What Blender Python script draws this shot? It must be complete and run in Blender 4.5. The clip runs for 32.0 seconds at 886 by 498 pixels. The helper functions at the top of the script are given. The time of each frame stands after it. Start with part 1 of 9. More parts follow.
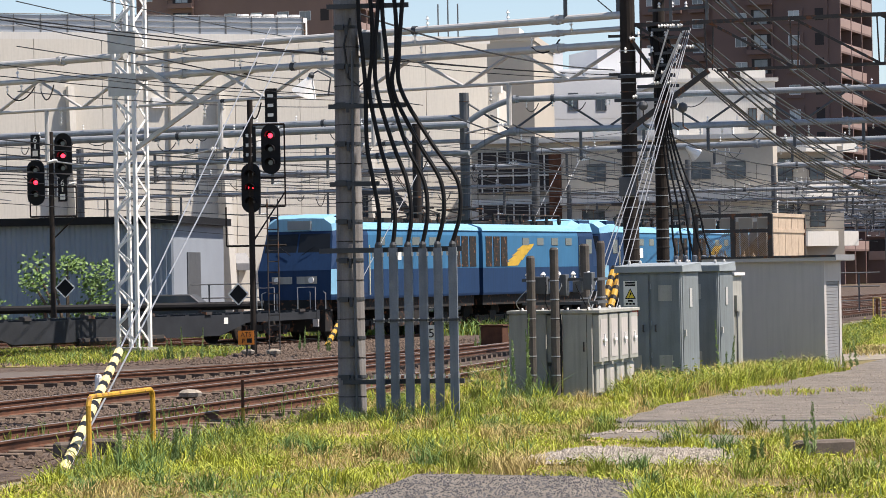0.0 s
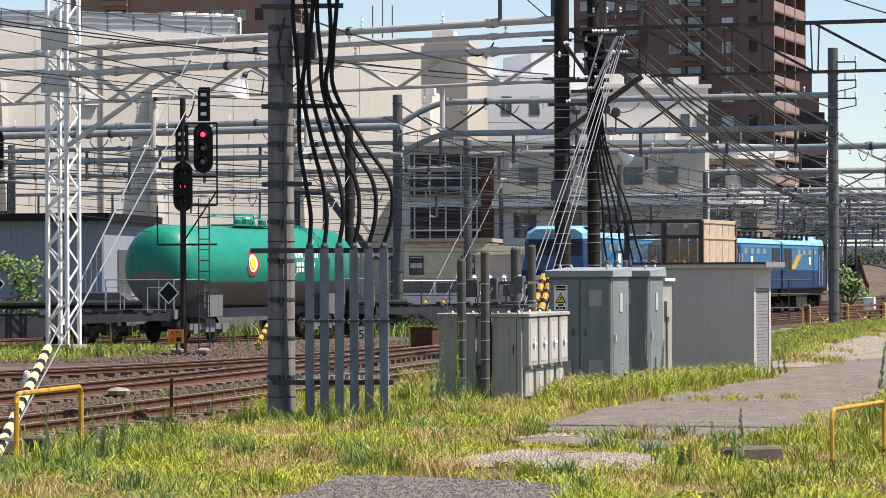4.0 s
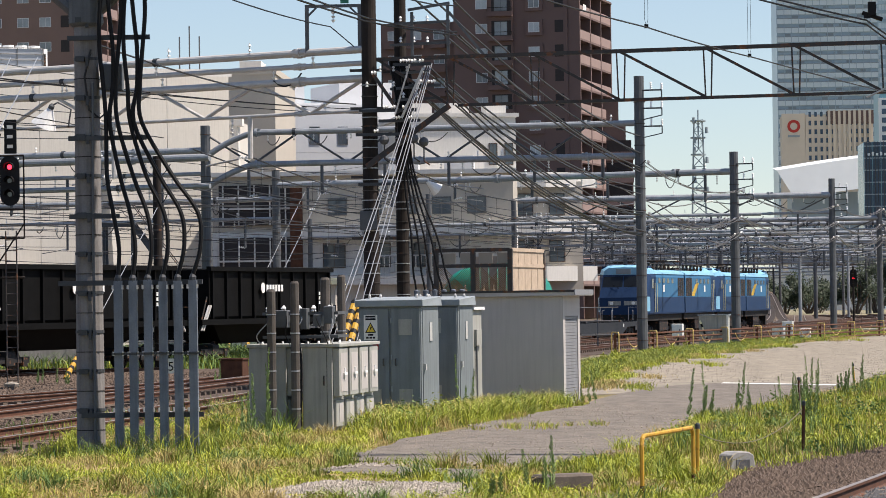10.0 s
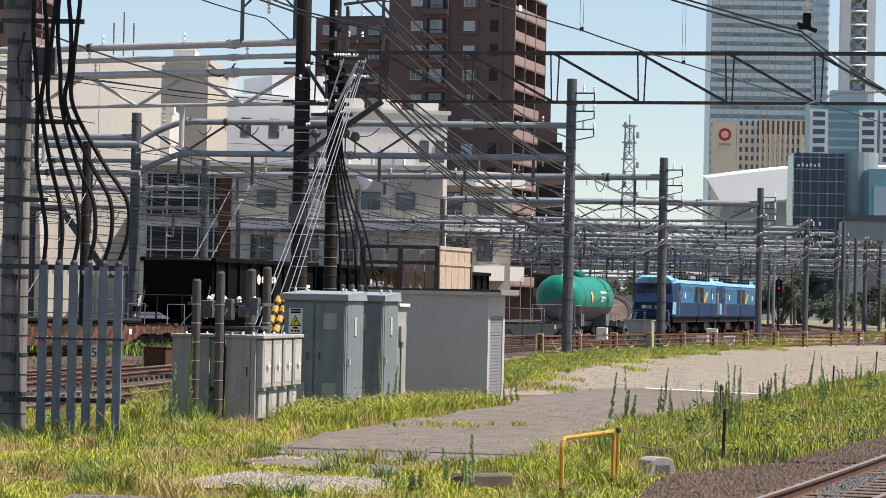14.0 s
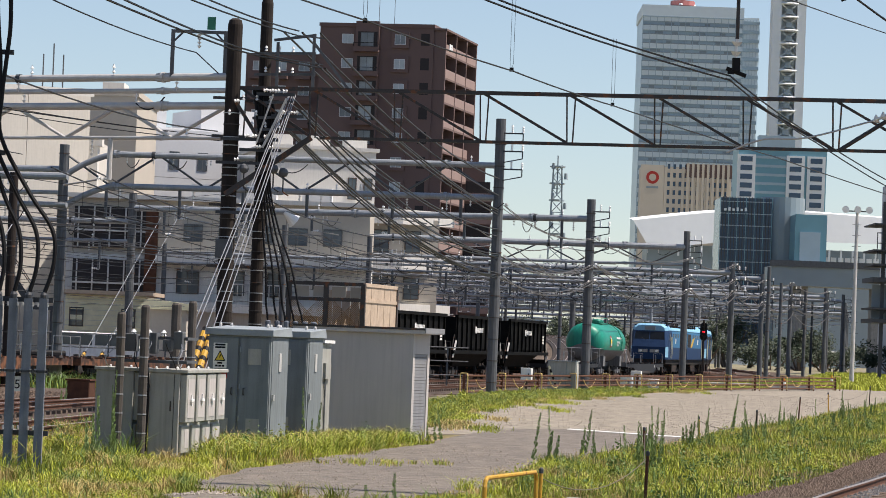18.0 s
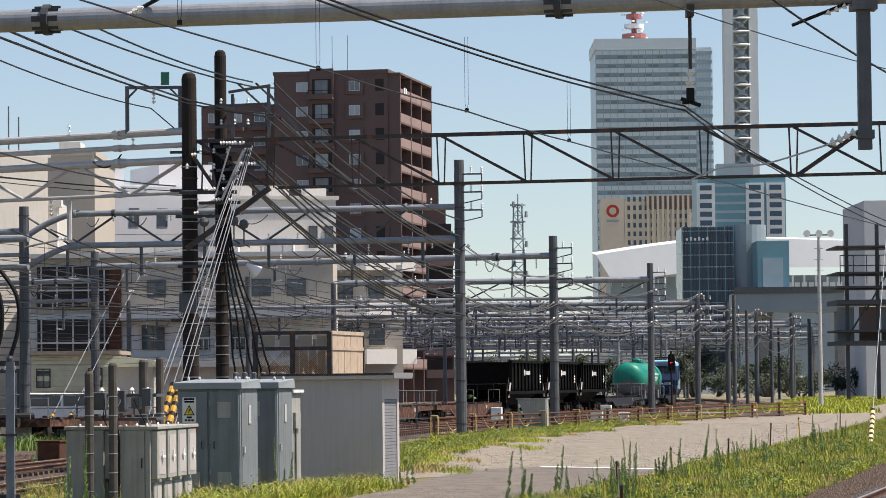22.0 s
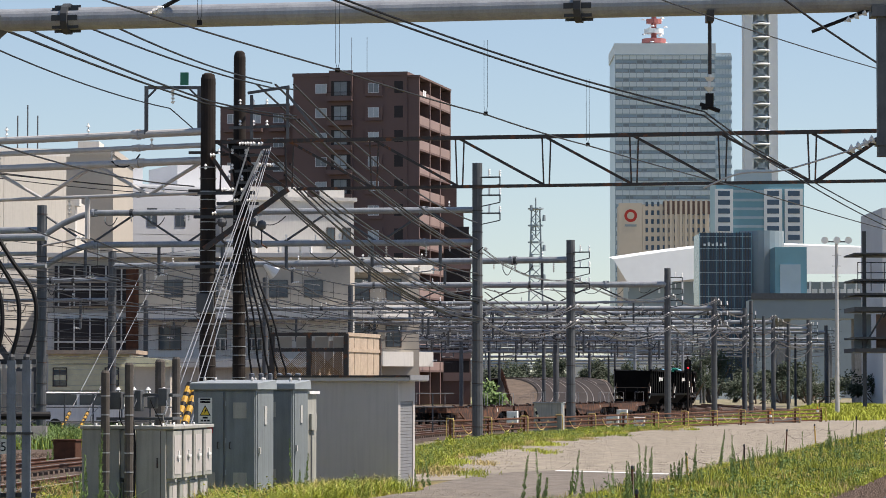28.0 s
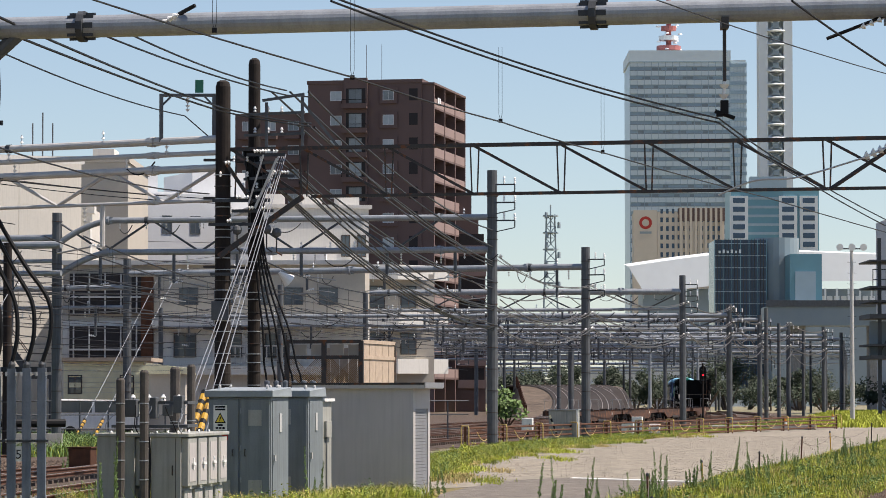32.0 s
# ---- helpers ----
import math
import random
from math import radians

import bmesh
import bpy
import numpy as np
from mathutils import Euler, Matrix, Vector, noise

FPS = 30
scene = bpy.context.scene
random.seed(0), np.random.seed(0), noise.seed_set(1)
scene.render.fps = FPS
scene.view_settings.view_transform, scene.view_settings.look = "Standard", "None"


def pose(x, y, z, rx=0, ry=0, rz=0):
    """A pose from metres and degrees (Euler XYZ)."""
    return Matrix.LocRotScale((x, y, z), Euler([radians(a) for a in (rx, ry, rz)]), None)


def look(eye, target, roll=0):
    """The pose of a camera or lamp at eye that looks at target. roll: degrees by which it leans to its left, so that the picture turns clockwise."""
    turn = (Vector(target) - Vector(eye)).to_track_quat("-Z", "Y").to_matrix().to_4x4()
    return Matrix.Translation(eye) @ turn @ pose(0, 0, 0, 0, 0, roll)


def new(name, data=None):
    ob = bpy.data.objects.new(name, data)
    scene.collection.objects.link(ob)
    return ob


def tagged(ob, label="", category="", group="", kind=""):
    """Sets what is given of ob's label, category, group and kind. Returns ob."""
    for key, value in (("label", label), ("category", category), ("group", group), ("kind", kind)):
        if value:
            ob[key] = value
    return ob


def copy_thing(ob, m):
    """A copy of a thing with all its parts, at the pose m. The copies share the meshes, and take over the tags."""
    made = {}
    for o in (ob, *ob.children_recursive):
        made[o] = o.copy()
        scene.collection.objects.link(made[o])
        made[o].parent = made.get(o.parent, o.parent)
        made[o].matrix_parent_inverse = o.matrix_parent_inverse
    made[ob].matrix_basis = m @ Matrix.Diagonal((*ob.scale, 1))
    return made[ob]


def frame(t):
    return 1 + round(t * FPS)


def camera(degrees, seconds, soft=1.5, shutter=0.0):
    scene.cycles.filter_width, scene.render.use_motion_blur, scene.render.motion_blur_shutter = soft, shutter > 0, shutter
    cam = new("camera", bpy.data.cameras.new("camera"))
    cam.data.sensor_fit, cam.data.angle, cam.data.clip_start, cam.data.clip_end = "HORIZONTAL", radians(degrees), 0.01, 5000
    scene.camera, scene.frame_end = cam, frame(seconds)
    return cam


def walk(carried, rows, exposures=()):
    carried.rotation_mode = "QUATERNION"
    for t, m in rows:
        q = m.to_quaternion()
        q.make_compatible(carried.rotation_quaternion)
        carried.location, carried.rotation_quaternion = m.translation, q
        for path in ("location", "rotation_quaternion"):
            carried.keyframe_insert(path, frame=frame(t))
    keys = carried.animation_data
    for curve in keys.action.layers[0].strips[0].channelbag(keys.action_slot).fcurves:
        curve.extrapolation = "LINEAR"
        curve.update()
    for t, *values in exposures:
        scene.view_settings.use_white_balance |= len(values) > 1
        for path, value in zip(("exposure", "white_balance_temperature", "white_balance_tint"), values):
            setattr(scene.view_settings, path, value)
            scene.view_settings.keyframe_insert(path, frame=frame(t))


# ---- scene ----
EYE = (0.0, 0.0, 2.15)
cam = camera(15.0, 32.0, 0.75)
# time, heading to the left, pitch, lean
PATH = (
    (0, 7.213, 0.432, -1.058), (0.5, 7.286, 0.303, -1.018), (1, 7.360, 0.168, -0.960), (1.5, 7.176, 0.046, -0.914),
    (2, 6.902, 0.040, -0.877), (2.5, 6.646, 0.071, -0.835), (4.5, 5.835, 0.641, -0.034), (5, 5.644, 0.841, 0.078),
    (5.5, 5.406, 1.045, 0.089), (6, 4.965, 1.150, 0.038), (6.5, 4.702, 1.124, -0.151), (7, 4.387, 1.064, -0.583),
    (7.5, 4.171, 1.025, -0.891), (8, 3.878, 0.982, -0.954), (8.5, 3.605, 0.946, -1.017), (9, 3.301, 0.902, -1.004),
    (9.5, 2.995, 0.917, -0.936), (10, 2.796, 0.934, -0.809), (10.5, 2.671, 0.896, -0.593), (11, 2.581, 0.872, -0.553),
    (11.5, 2.344, 0.826, -0.324), (12, 2.151, 0.839, -0.111), (12.5, 2.113, 0.839, 0.298), (13, 1.942, 0.850, 0.548),
    (13.5, 1.748, 0.847, 0.884), (14, 1.532, 0.884, 1.189), (14.5, 1.360, 0.942, 1.454), (15, 1.172, 0.999, 1.666),
    (15.5, 0.853, 1.175, 1.790), (17.5, 0.252, 1.475, 2.245), (18, 0.257, 1.572, 2.207), (18.5, 0.132, 1.652, 2.164),
    (19, 0.053, 1.650, 1.924), (19.5, -0.055, 1.625, 1.379), (20, -0.189, 1.797, 0.899), (20.5, -0.302, 1.958, 0.373),
    (21, -0.369, 2.113, -0.111), (21.5, -0.275, 2.236, -0.376), (22, -0.279, 2.309, -0.594), (22.5, -0.281, 2.231, -0.735),
    (23, -0.232, 2.233, -0.842), (23.5, -0.092, 2.254, -0.730), (24, -0.063, 2.292, -0.701), (24.5, -0.072, 2.299, -0.586),
    (25, -0.055, 2.270, -0.511), (25.5, -0.021, 2.239, -0.408), (27.5, 0.021, 2.318, -0.059), (28, -0.004, 2.359, -0.000),
    (28.5, -0.073, 2.343, 0.010), (29, -0.104, 2.347, -0.083), (29.5, -0.072, 2.357, -0.116), (30, -0.038, 2.244, -0.176),
    (30.5, -0.025, 2.237, -0.215), (31, -0.006, 2.281, -0.217), (31.5, 0.135, 2.344, -0.146), (32, 0.251, 2.483, -0.033),
)
walk(cam, [(t, pose(*EYE, 90 + p, -r, y)) for t, y, p, r in PATH], [(0.0, 0.86, 6800, 15), (5.0, 0.87, 6800, 15), (7.0, 0.72, 6800, 15), (13.0, 0.74, 6800, 15), (15.0, 0.78, 6800, 15), (18.0, 0.64, 6800, 15), (32.0, 0.63, 6800, 15)])

# ---- daylight ----
SUN_EL, SUN_AZ = 61.0, 93.0      # the sun stands high on the right
world = bpy.data.worlds.new("sky")
scene.world = world
world.use_nodes = True
wn = world.node_tree
sky = wn.nodes.new("ShaderNodeTexSky")
sky.sky_type, sky.sun_disc = "NISHITA", False
sky.sun_elevation, sky.sun_rotation = radians(SUN_EL), radians(SUN_AZ)
sky.air_density, sky.dust_density, sky.ozone_density = 1.0, 0.35, 2.2
_tc, _mp = wn.nodes.new("ShaderNodeTexCoord"), wn.nodes.new("ShaderNodeMapping")
_mp.inputs["Location"].default_value = (0, 0, 0.024)     # hazy pale blue instead of a yellow rim at the horizon
wn.links.new(_tc.outputs["Generated"], _mp.inputs[0])
wn.links.new(_mp.outputs[0], sky.inputs["Vector"])
wn.links.new(sky.outputs[0], wn.nodes["Background"].inputs[0])
wn.nodes["Background"].inputs[1].default_value = 0.085
sun = new("sun", bpy.data.lights.new("sun", "SUN"))
sun.data.energy, sun.data.angle, sun.data.color = 5.0, radians(0.6), (1.0, 0.94, 0.85)
_el, _az = radians(SUN_EL), radians(SUN_AZ)
sun.matrix_world = look((0, 0, 60), (-60 * math.sin(_az) * math.cos(_el), -60 * math.cos(_az) * math.cos(_el), 60 - 60 * math.sin(_el)))


# ---- materials ----
def mat(name, colour, rough=0.7, metal=0.0, vary=0.25, scale=3.0, bump=0.15, fine=40.0, streak=0.0, rust=0.0, spec=0.4, rnd=0.0):
    """A surface with two scales of variation, relief, run-down streaks and rust."""
    m = bpy.data.materials.new(name)
    m.use_nodes = True
    nt, N = m.node_tree, m.node_tree.nodes
    b = N["Principled BSDF"]
    b.inputs["Roughness"].default_value, b.inputs["Metallic"].default_value = rough, metal
    b.inputs["Specular IOR Level"].default_value = spec

    def link(a, c):
        nt.links.new(a, c)
    tc = N.new("ShaderNodeTexCoord")
    big, small = N.new("ShaderNodeTexNoise"), N.new("ShaderNodeTexNoise")
    for n, s, d in ((big, scale, 4), (small, fine, 3)):
        n.inputs["Scale"].default_value, n.inputs["Detail"].default_value = s, d
        link(tc.outputs["Object"], n.inputs["Vector"])
    ramp = N.new("ShaderNodeMapRange")
    ramp.inputs["From Min"].default_value, ramp.inputs["From Max"].default_value = 0.3, 0.7
    ramp.inputs["To Min"].default_value, ramp.inputs["To Max"].default_value = 1 - vary, 1 + vary * 0.6
    add = N.new("ShaderNodeMath")
    add.operation = "MULTIPLY_ADD"
    link(small.outputs["Fac"], add.inputs[0])
    add.inputs[1].default_value = 0.35
    sub = N.new("ShaderNodeMath")
    sub.operation = "MULTIPLY"
    sub.inputs[1].default_value = 0.65
    link(big.outputs["Fac"], sub.inputs[0])
    link(sub.outputs[0], add.inputs[2])
    link(add.outputs[0], ramp.inputs["Value"])
    val = ramp.outputs[0]
    if streak:
        mp = N.new("ShaderNodeMapping")
        mp.inputs["Scale"].default_value = (6, 6, 0.35)
        sn = N.new("ShaderNodeTexNoise")
        sn.inputs["Scale"].default_value, sn.inputs["Detail"].default_value = 2.0, 5
        link(tc.outputs["Object"], mp.inputs[0])
        link(mp.outputs[0], sn.inputs["Vector"])
        r2 = N.new("ShaderNodeMapRange")
        r2.inputs["From Min"].default_value, r2.inputs["From Max"].default_value = 0.45, 0.75
        r2.inputs["To Min"].default_value, r2.inputs["To Max"].default_value = 1.0, 1 - streak
        link(sn.outputs["Fac"], r2.inputs["Value"])
        mm = N.new("ShaderNodeMath")
        mm.operation = "MULTIPLY"
        link(val, mm.inputs[0])
        link(r2.outputs[0], mm.inputs[1])
        val = mm.outputs[0]
    if rnd:
        oi = N.new("ShaderNodeObjectInfo")
        r3 = N.new("ShaderNodeMapRange")
        r3.inputs["To Min"].default_value, r3.inputs["To Max"].default_value = 1 - rnd, 1 + rnd
        link(oi.outputs["Random"], r3.inputs["Value"])
        mm = N.new("ShaderNodeMath")
        mm.operation = "MULTIPLY"
        link(val, mm.inputs[0])
        link(r3.outputs[0], mm.inputs[1])
        val = mm.outputs[0]
    hsv = N.new("ShaderNodeHueSaturation")
    hsv.inputs["Color"].default_value = (*colour, 1)
    link(val, hsv.inputs["Value"])
    out = hsv.outputs[0]
    if rust:
        mx = N.new("ShaderNodeMix")
        mx.data_type = "RGBA"
        r4 = N.new("ShaderNodeMapRange")
        r4.inputs["From Min"].default_value, r4.inputs["From Max"].default_value = 0.62 - rust * 0.3, 0.72 - rust * 0.2
        rn = N.new("ShaderNodeTexNoise")
        rn.inputs["Scale"].default_value, rn.inputs["Detail"].default_value = scale * 1.7, 6
        link(tc.outputs["Object"], rn.inputs["Vector"])
        link(rn.outputs["Fac"], r4.inputs["Value"])
        link(r4.outputs[0], mx.inputs["Factor"])
        link(out, mx.inputs[6])
        mx.inputs[7].default_value = (0.16, 0.065, 0.03, 1)
        out = mx.outputs[2]
    link(out, b.inputs["Base Color"])
    if bump:
        bp = N.new("ShaderNodeBump")
        bp.inputs["Strength"].default_value, bp.inputs["Distance"].default_value = bump, 0.02
        link(small.outputs["Fac"], bp.inputs["Height"])
        link(bp.outputs[0], b.inputs["Normal"])
    return m


def glow(name, colour, strength):
    m = mat(name, colour, 0.3, vary=0.05)
    b = m.node_tree.nodes["Principled BSDF"]
    b.inputs["Emission Color"].default_value, b.inputs["Emission Strength"].default_value = (*colour, 1), strength
    return m


def two_tone(name, colours, scale, detail=6, rough=0.9, lo=0.4, hi=0.6, bump=0.6, fine=30.0, dist=0.05):
    """Ground: patches of two to three colours with a fine relief."""
    m = mat(name, colours[0], rough, vary=0.3, scale=scale * 3, fine=fine, bump=bump)
    nt, N = m.node_tree, m.node_tree.nodes
    b = N["Principled BSDF"]
    src = b.inputs["Base Color"].links[0].from_socket
    tc = N.new("ShaderNodeTexCoord")
    for k, c in enumerate(colours[1:]):
        n = N.new("ShaderNodeTexNoise")
        n.inputs["Scale"].default_value, n.inputs["Detail"].default_value = scale * (1 + 2.3 * k), detail
        mp = N.new("ShaderNodeMapping")
        mp.inputs["Location"].default_value = (7.3 * k, 3.1 * k, 0)
        nt.links.new(tc.outputs["Object"], mp.inputs[0])
        nt.links.new(mp.outputs[0], n.inputs["Vector"])
        r = N.new("ShaderNodeMapRange")
        r.inputs["From Min"].default_value, r.inputs["From Max"].default_value = lo, hi
        nt.links.new(n.outputs["Fac"], r.inputs["Value"])
        mx = N.new("ShaderNodeMix")
        mx.data_type = "RGBA"
        nt.links.new(r.outputs[0], mx.inputs["Factor"])
        nt.links.new(src, mx.inputs[6])
        mx.inputs[7].default_value = (*c, 1)
        src = mx.outputs[2]
    nt.links.new(src, b.inputs["Base Color"])
    for n in N:
        if n.type == "BUMP":
            n.inputs["Distance"].default_value = dist
    return m


M = dict(
    earth=two_tone("earth", [(0.17, 0.14, 0.095), (0.14, 0.16, 0.05), (0.23, 0.195, 0.14)], 0.12),
    grass=two_tone("grass_ground", [(0.16, 0.125, 0.05), (0.33, 0.235, 0.11), (0.09, 0.08, 0.02)], 0.5),
    asphalt=two_tone("asphalt", [(0.155, 0.134, 0.112), (0.205, 0.178, 0.145), (0.095, 0.083, 0.072)], 0.8, bump=0.5, fine=45, lo=0.35, hi=0.7),
    gravel=two_tone("gravel", [(0.235, 0.205, 0.16), (0.285, 0.25, 0.195), (0.165, 0.145, 0.115)], 0.6, bump=0.35, fine=14),
    ballast=two_tone("ballast", [(0.06, 0.038, 0.026), (0.03, 0.017, 0.011), (0.095, 0.068, 0.05)], 1.2, bump=1.0, fine=12),
    humpstone=two_tone("hump_ballast", [(0.11, 0.08, 0.058), (0.15, 0.115, 0.085), (0.065, 0.045, 0.03)], 0.5, bump=0.6, fine=6),
    darkbed=mat("oily_sleeper_bed", (0.028, 0.02, 0.016), 0.9, vary=0.4, scale=1.5),
    stone=mat("ballast_stone", (0.1, 0.07, 0.052), 0.9, vary=0.5, scale=5),
    darkstone=mat("dark_stone", (0.10, 0.10, 0.105), 0.85, vary=0.6, scale=5),
    limeblade=mat("lime_grass", (0.37, 0.41, 0.035), 0.6, vary=0.4, scale=0.7, bump=0, fine=3),
    palestone=mat("pale_stone", (0.3, 0.265, 0.22), 0.9, vary=0.5, scale=5),
    blade=mat("grass_blade", (0.2, 0.245, 0.028), 0.7, vary=0.5, scale=0.6, bump=0, fine=3),
    dryblade=mat("dry_grass", (0.44, 0.34, 0.13), 0.8, vary=0.35, scale=0.8, bump=0, fine=3),
    weed=mat("weed_leaf", (0.2, 0.29, 0.1), 0.7, vary=0.45, scale=1.5, bump=0, fine=6),
    treeleaf=mat("tree_leaf", (0.022, 0.038, 0.016), 0.7, vary=0.5, scale=0.3, bump=0, fine=2),
    leaf=mat("weed_leaf_bright", (0.3, 0.34, 0.035), 0.65, vary=0.45, scale=0.8, bump=0, fine=4),
    shrub=mat("shrub_leaf", (0.11, 0.19, 0.045), 0.65, vary=0.5, scale=0.8, bump=0, fine=5),
    concrete=mat("concrete", (0.30, 0.29, 0.275), 0.85, vary=0.25, scale=2, streak=0.3),
    pole=mat("pole_concrete", (0.2, 0.19, 0.185), 0.85, vary=0.3, scale=2.5, streak=0.35),
    galv=mat("galvanised_steel", (0.09, 0.097, 0.105), 0.55, 0.1, vary=0.25, scale=3, streak=0.2),
    galv_bright=mat("bright_galvanised", (0.5, 0.49, 0.47), 0.5, 0.25, vary=0.2, scale=3),
    pipe=mat("pipe_galvanised", (0.3, 0.32, 0.34), 0.45, 0.3, vary=0.25, scale=2, streak=0.15),
    feeder=mat("feeder_cable", (0.075, 0.07, 0.066), 0.5, vary=0.2),
    channel=mat("channel_steel", (0.15, 0.175, 0.21), 0.6, 0.25, vary=0.3, scale=3, streak=0.35),
    steel=mat("weathered_steel", (0.055, 0.05, 0.048), 0.65, 0.2, vary=0.35, scale=3, rust=0.25),
    darkpole=mat("dark_pole", (0.03, 0.024, 0.021), 0.85, vary=0.4, scale=3, streak=0.3, spec=0.2),
    darksteel=mat("dark_grey_steel", (0.045, 0.05, 0.056), 0.6, 0.1, vary=0.3),
    rusty=mat("rusty_steel", (0.095, 0.037, 0.018), 0.85, vary=0.5, scale=4),
    railtop=mat("rail_steel", (0.3, 0.26, 0.23), 0.45, 0.5, vary=0.25, scale=2),
    sleeper=mat("sleeper_wood", (0.13, 0.095, 0.07), 0.9, vary=0.4, scale=6),
    timber=mat("crossing_timber", (0.105, 0.085, 0.07), 0.9, vary=0.4, scale=5),
    postwood=mat("post_wood", (0.085, 0.075, 0.066), 0.9, vary=0.35, scale=5, streak=0.3),
    cable=mat("black_cable", (0.007, 0.007, 0.008), 0.6, vary=0.3, spec=0.2),
    wire=mat("wire", (0.016, 0.016, 0.017), 0.6, 0.0, vary=0.2),
    wire_light=mat("light_wire", (0.36, 0.37, 0.38), 0.4, 0.5, vary=0.2),
    porcelain=mat("porcelain", (0.75, 0.75, 0.73), 0.25, vary=0.1),
    white=mat("white_paint", (0.74, 0.74, 0.72), 0.5, vary=0.12, streak=0.12),
    yellow=mat("yellow_paint", (0.48, 0.27, 0.025), 0.6, vary=0.3, scale=5, streak=0.25, rust=0.12),
    guardcream=mat("guard_cream", (0.66, 0.55, 0.27), 0.6, vary=0.2, scale=6, streak=0.15),
    cream=mat("cream_paint", (0.78, 0.72, 0.48), 0.5, vary=0.15),
    black=mat("black_paint", (0.009, 0.009, 0.01), 0.6, vary=0.4, scale=2, spec=0.2),
    mastred=mat("faded_mast_red", (0.38, 0.13, 0.12), 0.6, vary=0.2),
    red=mat("red_paint", (0.42, 0.03, 0.02), 0.5, vary=0.2),
    orange=mat("orange_paint", (0.72, 0.22, 0.02), 0.5, vary=0.2),
    cab=mat("cabinet_paint", (0.175, 0.2, 0.21), 0.6, 0.0, vary=0.22, scale=1.6, streak=0.25, bump=0.08),
    cablid=mat("cabinet_lid", (0.24, 0.27, 0.285), 0.5, 0.0, vary=0.2, scale=2, bump=0.08),
    meter=mat("meter_box_paint", (0.33, 0.33, 0.3), 0.6, vary=0.16, scale=2, streak=0.25, bump=0.08),
    shed=mat("shed_panel", (0.44, 0.41, 0.39), 0.6, vary=0.1, scale=1.2, streak=0.1, bump=0.05),
    shutter=mat("shutter_paint", (0.2, 0.205, 0.215), 0.6, vary=0.12, streak=0.15),
    stickerw=mat("sticker_white", (0.7, 0.7, 0.66), 0.5, vary=0.1),
    swoosh=mat("swoosh_yellow", (0.5, 0.32, 0.04), 0.6, vary=0.2),
    stickery=mat("sticker_yellow", (0.75, 0.55, 0.05), 0.5, vary=0.1),
    pane=mat("curtained_pane", (0.3, 0.34, 0.36), 0.15, vary=0.35, scale=0.6, bump=0, rnd=0.5),
    screen=mat("dark_windscreen", (0.012, 0.014, 0.016), 0.15, vary=0.2, bump=0, spec=0.3),
    paleyellow=mat("faded_yellow_paint", (0.52, 0.38, 0.13), 0.6, vary=0.25, scale=5, rust=0.12),
    glass=mat("window_glass", (0.06, 0.08, 0.1), 0.08, vary=0.3, scale=0.7, bump=0, spec=0.8),
    loco_dark=mat("loco_dark_blue", (0.011, 0.036, 0.095), 0.6, spec=0.2, vary=0.15, scale=1.5, streak=0.2, bump=0.03),
    loco_light=mat("loco_light_blue", (0.032, 0.135, 0.26), 0.6, spec=0.25, vary=0.12, scale=1.5, streak=0.12, bump=0.03),
    loco_sky=mat("loco_pale_blue", (0.2, 0.43, 0.6), 0.4, vary=0.1, streak=0.1, bump=0.03),
    tank=mat("tank_green", (0.005, 0.21, 0.15), 0.42, spec=0.3, vary=0.15, scale=1.2, streak=0.25, bump=0.03),
    tankgrey=mat("tank_grey", (0.14, 0.145, 0.15), 0.5, vary=0.2, streak=0.2),
    hopper=mat("hopper_black", (0.0045, 0.0045, 0.0045), 0.75, vary=0.5, scale=2, streak=0.2, spec=0.08),
    flat=mat("wagon_frame", (0.022, 0.025, 0.03), 0.7, vary=0.35, scale=2, spec=0.25),
    flatrust=mat("rusty_wagon_frame", (0.045, 0.023, 0.015), 0.8, vary=0.4, scale=2, rust=0.5),
    under=mat("running_gear", (0.012, 0.011, 0.01), 0.8, vary=0.4, scale=4, rust=0.15),
    hall=mat("hall_render", (0.57, 0.54, 0.48), 0.8, vary=0.09, scale=0.15, fine=6, streak=0.1),
    beige=mat("beige_render", (0.44, 0.4, 0.34), 0.85, vary=0.08, scale=0.2, fine=6),
    paleblock=mat("pale_panel", (0.58, 0.59, 0.60), 0.8, vary=0.08, scale=0.2, fine=6),
    whiteblock=mat("white_render", (0.6, 0.585, 0.55), 0.8, vary=0.08, scale=0.2, fine=6, streak=0.1),
    brown=mat("brown_tile", (0.135, 0.088, 0.079), 0.75, vary=0.12, scale=0.3, fine=8),
    brownmid=mat("red_brown_tile", (0.19, 0.125, 0.105), 0.75, vary=0.12, scale=0.3, fine=8),
    brownlight=mat("pale_brown_tile", (0.26, 0.185, 0.165), 0.75, vary=0.12, scale=0.3, fine=8),
    # near-black colour that stands in for the shade inside openings
    painted_shade=mat("recess_shade_paint", (0.03, 0.026, 0.026), 0.8, vary=0.2),
    sidegrey=mat("corrugated_siding", (0.24, 0.27, 0.31), 0.6, vary=0.12, scale=0.5),
    wood=mat("pale_board", (0.42, 0.33, 0.25), 0.8, vary=0.25, scale=4),
    mesh=mat("mesh_brown", (0.26, 0.14, 0.055), 0.8, vary=0.3, scale=4),
    skyglass=mat("curtain_wall", (0.31, 0.41, 0.48), 0.3, vary=0.15, scale=0.02, fine=0.4, bump=0),
    skyband=mat("pale_spandrel", (0.56, 0.64, 0.68), 0.5, vary=0.08, scale=0.02, fine=0.4, bump=0),
